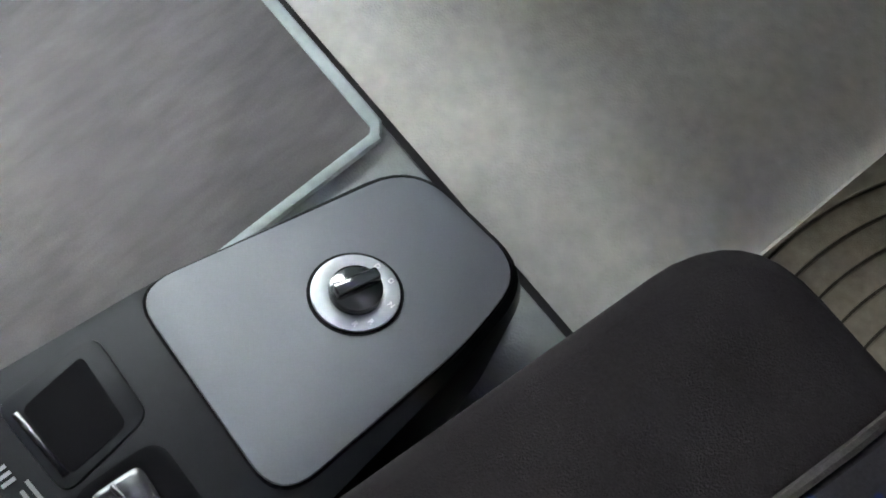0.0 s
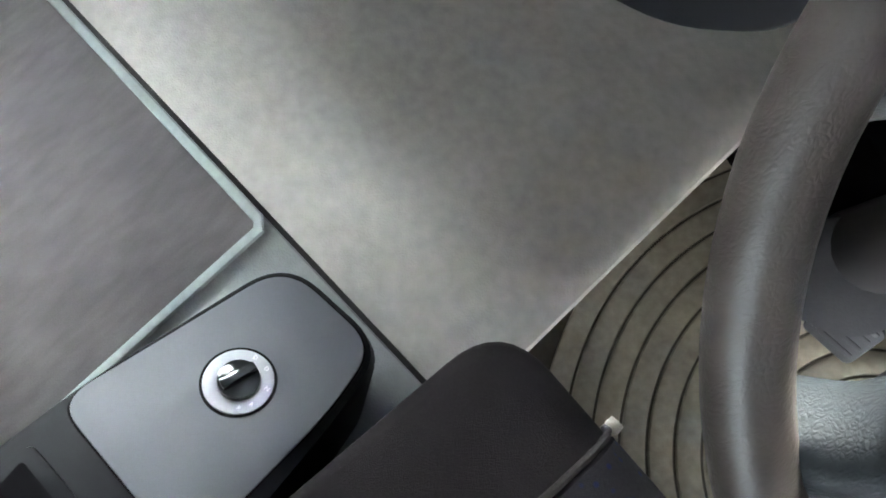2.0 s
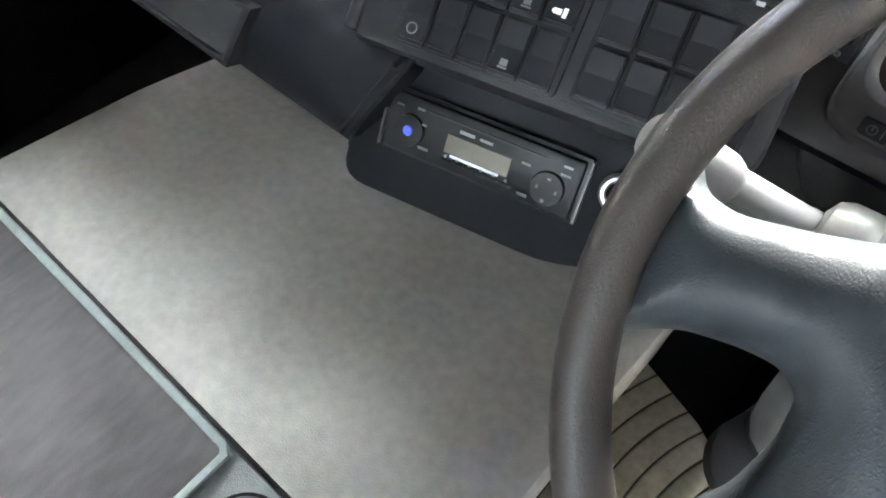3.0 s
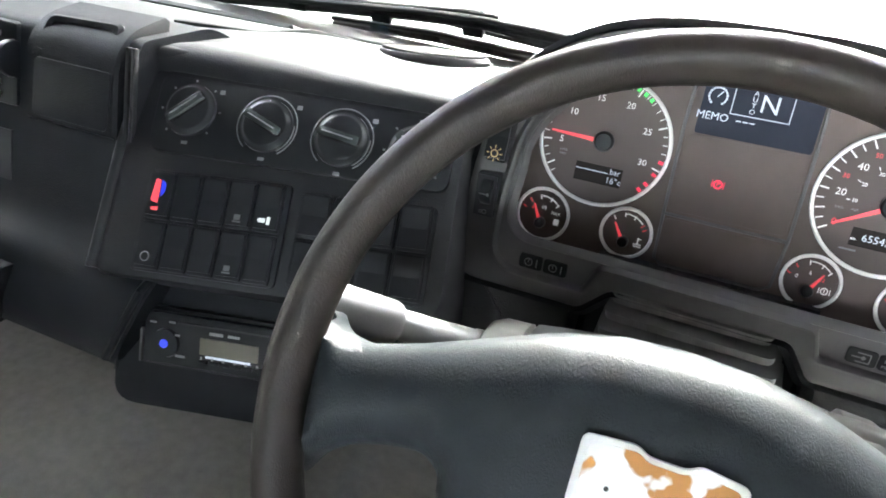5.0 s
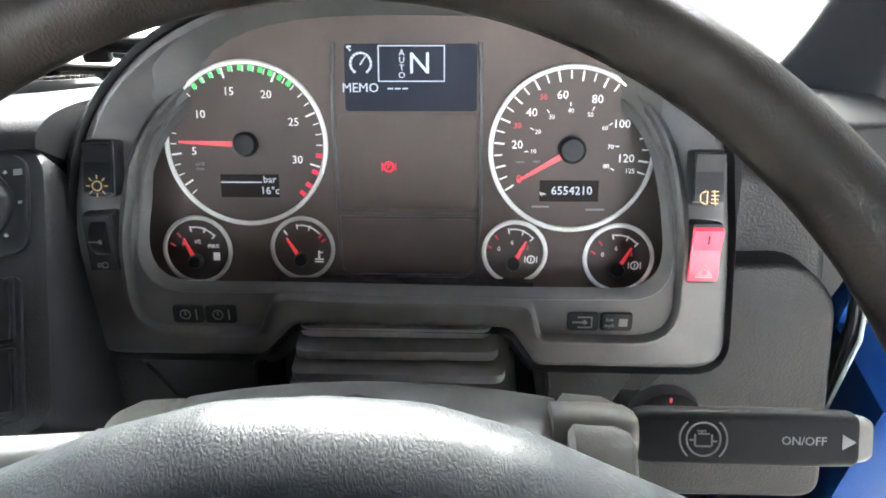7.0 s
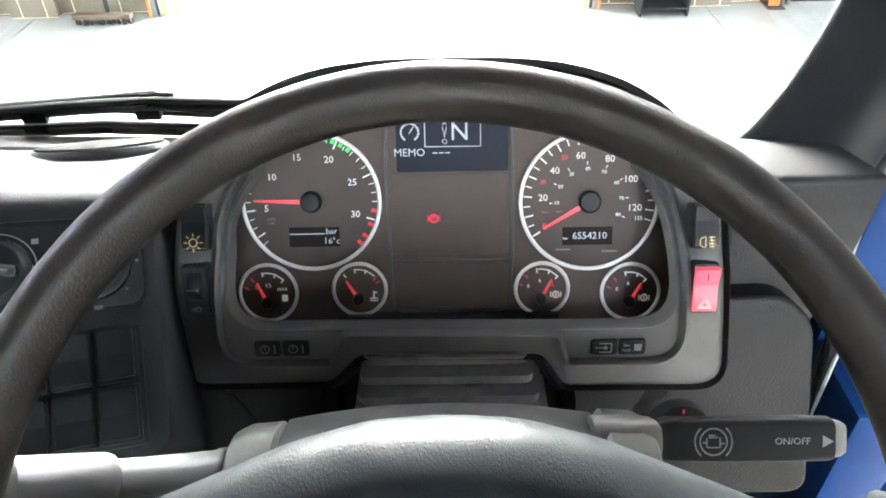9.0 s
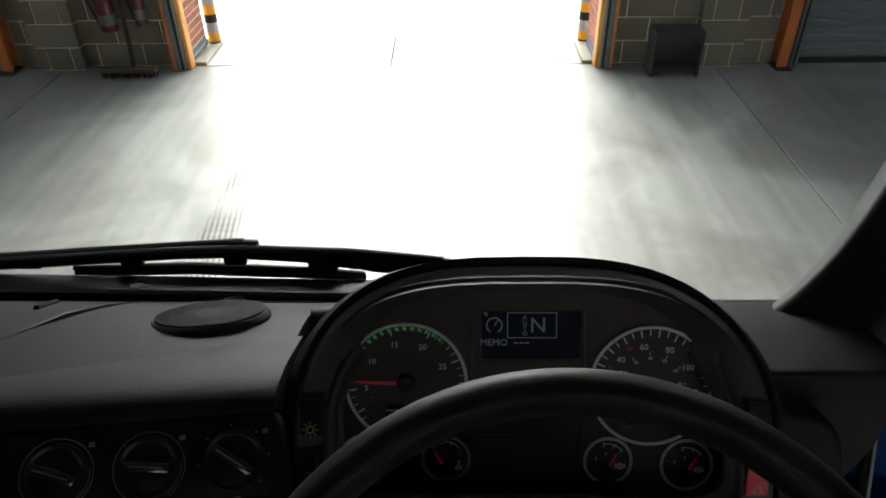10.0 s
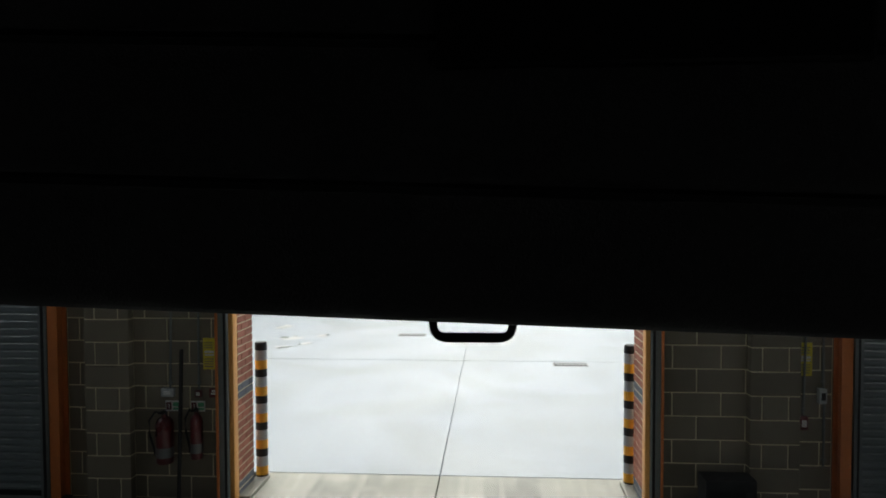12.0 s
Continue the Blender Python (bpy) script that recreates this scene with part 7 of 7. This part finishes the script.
nx, ny = int(0.44 / step), int(0.27 / step)
cells = {(i, j) for i in range(nx) for j in range(ny) if within((-0.22 + (i + 0.5) * step, -0.19 + (j + 0.5) * step))}
corner_use = {}
for i, j in cells:
    for p in ((i, j), (i + 1, j), (i + 1, j + 1), (i, j + 1)):
        corner_use[p] = corner_use.get(p, 0) + 1
verts = {}
for (i, j), n in corner_use.items():
    q = np.array((-0.22 + i * step, -0.19 + j * step))
    c, d = edge_point(q)
    if n < 4:
        q, d = c, 0.0
    verts[(i, j)] = bm.verts.new((q[0], q[1], pad_height(q, d)))
for i, j in sorted(cells):
    bm.faces.new((verts[(i, j)], verts[(i + 1, j)], verts[(i + 1, j + 1)], verts[(i, j + 1)]))
skirt = bmesh.ops.extrude_edge_only(bm, edges=[e for e in bm.edges if e.is_boundary])
for v in skirt["geom"]:
    if isinstance(v, bmesh.types.BMVert):
        v.co.z -= 0.016
bmesh.ops.remove_doubles(bm, verts=bm.verts, dist=0.0002)
bmesh.ops.recalc_face_normals(bm, faces=bm.faces)
bmesh.ops.transform(bm, matrix=Wm, verts=bm.verts)
part("hub_pad", bm, pad_leather, wheel, "black leather-grained hub pad", smooth=True)
bd = [(-0.036, 0.004), (-0.012, 0.0065), (-0.007, 0.003), (0.010, 0.003), (0.015, 0.0065), (0.036, 0.004), (0.036, -0.030), (0.022, -0.050), (0.0, -0.058), (-0.022, -0.050), (-0.036, -0.030)]
bd = [(x * 1.05, y - 0.001) for x, y in bd]
prismpart("badge_frame", rounded(list(reversed(bd)), 0.004, 4), 0.012, 0.0225, ring_white, wheel, Wm, 0.0015, label="worn chrome badge frame")
badge_mat = mat("worn_badge", (0.62, 0.62, 0.60), 0.45, 0.2, 60, 0.06)
nt, bb = badge_mat.node_tree, badge_mat.node_tree.nodes["Principled BSDF"]
co, nz, rp, mx = nt.nodes.new("ShaderNodeTexCoord"), nt.nodes.new("ShaderNodeTexNoise"), nt.nodes.new("ShaderNodeValToRGB"), nt.nodes.new("ShaderNodeMix")
nz.inputs["Scale"].default_value, nz.inputs["Detail"].default_value = 42.0, 3.0
rp.color_ramp.elements[0].position, rp.color_ramp.elements[1].position = 0.53, 0.56
mx.data_type = "RGBA"
mx.inputs["B"].default_value = (0.36, 0.16, 0.035, 1)
nt.links.new(co.outputs["Object"], nz.inputs["Vector"])
nt.links.new(nz.outputs["Fac"], rp.inputs["Fac"])
nt.links.new(rp.outputs[0], mx.inputs["Factor"])
nt.links.new(bb.inputs["Base Color"].links[0].from_socket, mx.inputs["A"])
nt.links.new(mx.outputs["Result"], bb.inputs["Base Color"])
bdi = [(x * 0.90, (y + 0.025) * 0.90 - 0.025) for x, y in bd]
prismpart("badge_plate", rounded(list(reversed(bdi)), 0.003, 4), 0.0222, 0.0232, badge_mat, wheel, Wm, label="silver badge plate with peeling brown residue")
bm = bmesh.new()
lathe(bm, [(0.0002, 0.0230), (0.0012, 0.0230), (0.0012, 0.0236), (0.0002, 0.0236)], at(Wm, -0.021, -0.018), 12)
part("badge_hole", bm, matt_black, wheel)

# ---- engine tunnel, mats and gear console ----
tunnel = thing("engine_tunnel", "pale grey-beige vinyl covered engine tunnel", "engine tunnel", kind="structure")
XE, XL = -0.225, -1.20


def tz(y):
    return 1.530 - 0.16 * max(0.0, y) - 0.10 * max(0.0, y - 0.3)


bm = bmesh.new()
ys = [-0.018, 0.0, 0.05, 0.1, 0.16, 0.22, 0.28, 0.34, 0.40, 0.50, 0.62, 0.75]
rings = []
for y in ys:
    z = tz(y)
    lip = 0.003 if y == ys[0] else 0.0
    sec = [(XE - 0.030, 1.02), (XE - 0.010, z - 0.30), (XE + 0.006, z - 0.05), (XE + 0.004, z - 0.018), (XE - 0.008, z - 0.005), (XE - 0.03, z), (-0.40, z + 0.001), (-0.60, z + 0.002), (-0.80, z + 0.002), (-1.0, z), (XL + 0.03, z - 0.006), (XL, z - 0.03), (XL - 0.03, z - 0.12), (XL - 0.07, 1.02)]
    rings.append([(x, y, zz - lip) for x, zz in sec])
loft(bm, rings, close=False)
bmesh.ops.recalc_face_normals(bm, faces=bm.faces)
part("front_cover", bm, tunnel_vinyl, tunnel, smooth=True)
bm = bmesh.new()
box(bm, XL - 0.05, XE + 0.03, -0.80, -0.024, 1.02, 1.527, bevel=0.008)
part("rear_cover", bm, tunnel_side, tunnel, "grey-green grained rear cover", smooth=True)
boxpart("joint_gap", (XL - 0.03, XE + 0.02, -0.0245, -0.0185, 1.30, 1.522), matt_black, tunnel)

tmat = thing("tunnel_mat", "charcoal felt mat with a grey-green bound edge on the engine tunnel", "mat")
bm = bmesh.new()
box(bm, XL - 0.03, -0.520, -0.60, -0.036, 1.5275, 1.5345, bevel=0.002)
part("felt", bm, felt, tmat, smooth=True)
tubepart("front_binding", [(XL - 0.02, -0.031, 1.5325), (-0.80, -0.031, 1.5325), (-0.525, -0.031, 1.5325), (-0.514, -0.040, 1.5325)], 0.0068, mat_trim, tmat, 8, 0.7, label="grey-green bound edge")
tubepart("side_binding", [(-0.5145, -0.036, 1.5325), (-0.5145, -0.30, 1.5325), (-0.5145, -0.60, 1.5325)], 0.0068, mat_trim, tmat, 8, 0.7, label="grey-green bound edge")

console = thing("gear_console", "dark gear selector console with silver panel and rotary knob", "gear selector")
# the console rises towards the seat: front edge low, rear high; KM lies on its sloping top
KM = seat_frame((-0.362, -0.132, 1.667), (0.985, 0.17, 0.0), (-0.12, 0.90, -0.45))
out0 = rounded([(-0.112, -0.300), (0.094, -0.320), (0.087, 0.030), (0.0760, 0.115), (-0.063, 0.129), (-0.100, -0.080)], [0.03, 0.03, 0.05, 0.045, 0.05, 0.03], 7)
bm = bmesh.new()
prism(bm, out0, -0.115, -0.001, KM, 0.018)
bmesh.ops.recalc_face_normals(bm, faces=bm.faces)
part("body", bm, console_shaded, console, "moulded console body with its shade put into the colour", smooth=True)
boxpart("plinth", (-0.440, -0.300, -0.36, -0.10, 1.5275, 1.60), smooth_black, console, bevel=0.01)
top = rounded([(-0.094, -0.102), (0.068, -0.124), (0.0755, 0.028), (0.065, 0.103), (-0.053, 0.1155)], [0.028, 0.028, 0.05, 0.032, 0.042], 8)
gap = rounded([(-0.0955, -0.1035), (0.0695, -0.1255), (0.077, 0.028), (0.0665, 0.1045), (-0.0545, 0.117)], [0.028, 0.028, 0.05, 0.032, 0.042], 8)
prismpart("panel_gap", gap, -0.004, -0.0004, shade_black, console, KM)
prismpart("top_panel", top, -0.002, 0.0016, console_silver, console, KM, 0.0015, label="satin silver-grey top panel")
knob_m = at(KM, 0.0, 0.0, 0.0016) @ Matrix.Scale(1.32, 4)
bm = bmesh.new()
lathe(bm, [(0.0225, -0.001), (0.0243, -0.001), (0.0243, 0.0006), (0.0225, 0.0006)], knob_m, 48)
part("knob_gap", bm, shade_black, console, smooth=True)
bm = bmesh.new()
lathe(bm, [(0.0130, 0.0), (0.0226, 0.0), (0.0222, 0.0016), (0.0160, 0.0022), (0.0138, 0.0016), (0.0130, 0.0)], knob_m, 48)
sel = part("selector_ring", bm, satin_silver, console, "brushed silver selector ring", smooth=True)
for ch, a in (("D", 100), ("D", 66), ("N", 22), ("R", -22), ("R", -46)):
    x, y = polar(0.0188, a)
    lettering(ch, 0.0042, at(knob_m, x, y, 0.0022), white_paint, sel)
bm = bmesh.new()
lathe(bm, [(0.0005, 0.0), (0.0132, 0.0), (0.0135, 0.0025), (0.0132, 0.0055), (0.0120, 0.0062), (0.0005, 0.0062)], knob_m, 40)
kb = part("knob", bm, clear_knob, console, "smoked clear rotary knob", smooth=True)
bm = bmesh.new()
box(bm, -0.0122, 0.0122, -0.0034, 0.0034, 0.004, 0.0130, bevel=0.002, m=knob_m @ Matrix.Rotation(radians(75), 4, "Z"))
part("finger_bar", bm, clear_knob, kb, smooth=True)
# slot and switch behind the panel; flat near-black sheets paint the shade inside
prismpart("slot_frame", rounded([(-0.080, -0.196), (-0.012, -0.197), (-0.020, -0.141), (-0.083, -0.134)], 0.010), -0.003, 0.0006, console_shaded, console, KM, 0.0015)
prismpart("slot", rounded([(-0.068, -0.187), (-0.019, -0.189), (-0.023, -0.153), (-0.075, -0.147)], 0.005), 0.0, 0.0012, shade_black, console, KM)
boxpart("slot_lip", (-0.068, -0.020, -0.1925, -0.1885, 0.0004, 0.003), gloss_black, console, bevel=0.001, m=KM)
prismpart("switch_well", rounded([(-0.010, -0.197), (0.056, -0.202), (0.051, -0.151), (-0.006, -0.146)], 0.013), -0.002, 0.0012, shade_black, console, KM)
prismpart("switch_cap", rounded([(-0.001, -0.192), (0.044, -0.194), (0.041, -0.166), (0.002, -0.161)], 0.007), 0.001, 0.011, gloss_black, console, KM, 0.004)
boxpart("switch_ridge", (0.003, 0.041, -0.180, -0.177, 0.0105, 0.0125), gloss_black, console, bevel=0.0008, m=KM)
for i in range(3):
    bars([(-0.014, -0.2055 - 0.0045 * i, 0.036 - 0.006 * i, 0.0020, 0)], KM, print_dim, console, "small_print", 0.0004)
for i in range(3):
    bars([(-0.046 + 0.0045 * i, -0.212, 0.0022, 0.007, 0)], KM, print_grey, console, "mark", 0.0004)
prismpart("small_display", rounded([(-0.056, -0.240), (-0.024, -0.242), (-0.024, -0.222), (-0.056, -0.220)], 0.003), -0.001, 0.0008, radio_lcd, console, KM)

# ---- seat ----
seat = thing("driver_seat", "dark velour driver's seat with a blue-flecked centre panel", "seat")


def cushion(x0, x1, y0, y1, z0, z1, r):
    bm = bmesh.new()
    rings = []
    sec0 = rounded([(x0, y0), (x1, y0), (x1, y1), (x0, y1)], r, 8)
    cx, cy = (x0 + x1) / 2, (y0 + y1) / 2
    for z, k in ((z0, 0.0), (z0 + 0.02, -0.004), (z1 - 0.055, 0.0), (z1 - 0.030, 0.004), (z1 - 0.012, 0.013), (z1 - 0.003, 0.026), (z1, 0.045)):
        rings.append([(x - math.copysign(min(k, abs(x - cx)), x - cx), y - math.copysign(min(k, abs(y - cy)), y - cy), z) for x, y in sec0])
    loft(bm, rings)
    return bm


SR = Matrix.Translation((-0.245, 0.055, 0)) @ Matrix.Rotation(radians(-4), 4, "Z") @ Matrix.Translation((0.245, -0.055, 0))
bm = cushion(-0.240, 0.275, -0.50, 0.060, 1.60, 1.783, 0.055)
bmesh.ops.transform(bm, matrix=SR, verts=bm.verts)
part("cushion", bm, seat_cloth, seat, "dark grey velour cushion", smooth=True)
fleck = mat("flecked_cloth", (0.0165, 0.0150, 0.0165), 0.95, 0, 500, 0.2, 0.4, 1200, coarse=14, spec=0.06)
nt, bb = fleck.node_tree, fleck.node_tree.nodes["Principled BSDF"]
co, vo, rp, mx = nt.nodes.new("ShaderNodeTexCoord"), nt.nodes.new("ShaderNodeTexVoronoi"), nt.nodes.new("ShaderNodeValToRGB"), nt.nodes.new("ShaderNodeMix")
vo.inputs["Scale"].default_value = 95.0
rp.color_ramp.elements[0].position, rp.color_ramp.elements[1].position = 0.12, 0.24
rp.color_ramp.elements[0].color, rp.color_ramp.elements[1].color = (1, 1, 1, 1), (0, 0, 0, 1)
mx.data_type = "RGBA"
mx.inputs["B"].default_value = (0.006, 0.012, 0.045, 1)
nt.links.new(co.outputs["Object"], vo.inputs["Vector"])
nt.links.new(vo.outputs["Distance"], rp.inputs["Fac"])
nt.links.new(rp.outputs[0], mx.inputs["Factor"])
nt.links.new(bb.inputs["Base Color"].links[0].from_socket, mx.inputs["A"])
nt.links.new(mx.outputs["Result"], bb.inputs["Base Color"])
drape = [(0.0625, 1.690), (0.0630, 1.728), (0.0590, 1.7545), (0.0495, 1.7735), (0.0365, 1.7830), (0.0170, 1.7862), (-0.10, 1.7870), (-0.48, 1.7870), (-0.48, 1.76), (0.02, 1.76), (0.045, 1.70)]
bm = bmesh.new()
loft(bm, [[SR @ Vector((x, y - e, z - e)) for y, z in drape] for x, e in ((-0.125, 0.003), (-0.1225, 0.0), (0.1475, 0.0), (0.150, 0.003))])
part("centre_panel", bm, fleck, seat, "blue-flecked woven centre panel", smooth=True)
tubepart("welt", [SR @ Vector(p) for p in ((-0.128, -0.40, 1.785), (-0.128, 0.010, 1.785), (-0.128, 0.035, 1.7805), (-0.128, 0.056, 1.760), (-0.128, 0.0625, 1.735), (-0.128, 0.066, 1.70))], 0.0030, seam_cloth, seat, 8)
boxpart("seat_base", (-0.20, 0.23, -0.48, -0.02, 1.03, 1.605), matt_black, seat, bevel=0.03)
bm = bmesh.new()
rings = [[(x, y + 0.15 * 0, z) for x, y in rounded([(-0.25, -0.66), (0.275, -0.66), (0.275, -0.53), (-0.25, -0.53)], 0.05, 6)] for z in (1.74, 1.9, 2.1, 2.3)]
rings = [[(x * (1 - 0.1 * i / 3), y - 0.035 * i, z) for x, y, z in r] for i, r in enumerate(rings)]
loft(bm, rings)
part("backrest", bm, seat_cloth, seat, "dark grey velour backrest", smooth=True)
bm = bmesh.new()
lathe(bm, [(0.001, -0.006), (0.006, -0.006), (0.0065, 0.0), (0.005, 0.003), (0.001, 0.0035)], Matrix.Translation((-0.124, 0.062, 1.701)) @ Matrix.Rotation(radians(90), 4, "X"), 20)
knob_cream = mat("worn_cream", (0.36, 0.34, 0.29), 0.6, 0, 200, 0.2)
part("height_knob", bm, knob_cream, seat, "worn pale adjuster knob", smooth=True)

# ---- footwell ----
fmat = thing("footwell_mat", "worn beige rubber footwell mat with raised curved ribs", "mat")
ZF = 1.032
# dark sheet that shows between the ribs as painted groove shade
boxpart("sheet", (XE - 0.030, 0.48, -0.10, 0.92, ZF - 0.002, ZF + 0.012), foot_groove_shade, fmat, bevel=0.003)
for i in range(17):
    ra, rb = 0.105 + i * 0.0440, 0.105 + (i + 1) * 0.0440 - 0.0032
    run = []
    for k in range(81):
        a = radians(80 + 190 * k / 80)
        ring = [(0.282 + r * math.cos(a), 0.397 + r * math.sin(a), ZF + z) for r, z in ((ra, 0.010), (ra + 0.002, 0.0175), (ra + 0.006, 0.019), (rb - 0.006, 0.019), (rb - 0.002, 0.0175), (rb, 0.010))]
        if any(XE - 0.018 < q[0] for q in ring) and all(q[0] < 0.475 and -0.095 < q[1] < 0.915 for q in ring):
            run.append([(max(q[0], XE - 0.018 - 0.0004 * n), q[1], q[2]) for n, q in enumerate(ring)])
        elif run:
            break
    if len(run) > 3:
        bm = bmesh.new()
        loft(bm, run)
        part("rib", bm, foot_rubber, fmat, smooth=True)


# near-black block added to darken the far footwell; not a known part
footwell_dark_block = thing("footwell_dark_block", "near-black block added to darken the far footwell floor", "pedal box")
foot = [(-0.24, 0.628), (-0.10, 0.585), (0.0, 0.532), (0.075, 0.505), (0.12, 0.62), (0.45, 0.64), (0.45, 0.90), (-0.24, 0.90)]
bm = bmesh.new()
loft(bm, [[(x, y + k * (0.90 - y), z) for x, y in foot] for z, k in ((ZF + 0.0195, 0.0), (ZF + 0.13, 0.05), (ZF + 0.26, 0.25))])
part("cover", bm, shade_black, footwell_dark_block, smooth=True)


def pedal(x, y, z, w, h, label, name):
    p = thing(name, label, "pedal", group="pedals")
    m = seat_frame((x, y, z), (1, 0, 0), (0, 0.72, 0.69))
    prismpart("pad", rounded([(-w / 2, -h / 2), (w / 2, -h / 2), (w / 2, h / 2), (-w / 2, h / 2)], 0.012), 0.0, 0.014, rubber, p, m, 0.004)
    for i in range(4):
        boxpart("tread", (-w / 2 + 0.008, w / 2 - 0.008, -h / 2 + 0.012 + i * h / 4.6, -h / 2 + 0.020 + i * h / 4.6, 0.013, 0.017), rubber, p, bevel=0.002, m=m)
    tubepart("arm", [m @ Vector((0, h * 0.3, -0.002)), m @ Vector((0, h * 0.7, -0.09)), (x, y + 0.20, z + 0.22), (x, 0.92, z + 0.30)], 0.011, steel_dark, p, 8)


pedal(0.20, 0.50, 1.14, 0.075, 0.14, "black rubber accelerator pedal", "accelerator_pedal")
pedal(0.065, 0.47, 1.19, 0.085, 0.075, "black rubber brake pedal", "brake_pedal")
tubepart("pedal_bracket", [(0.02, 0.62, 1.045), (0.01, 0.75, 1.045)], 0.01, steel_dark, column, 8)
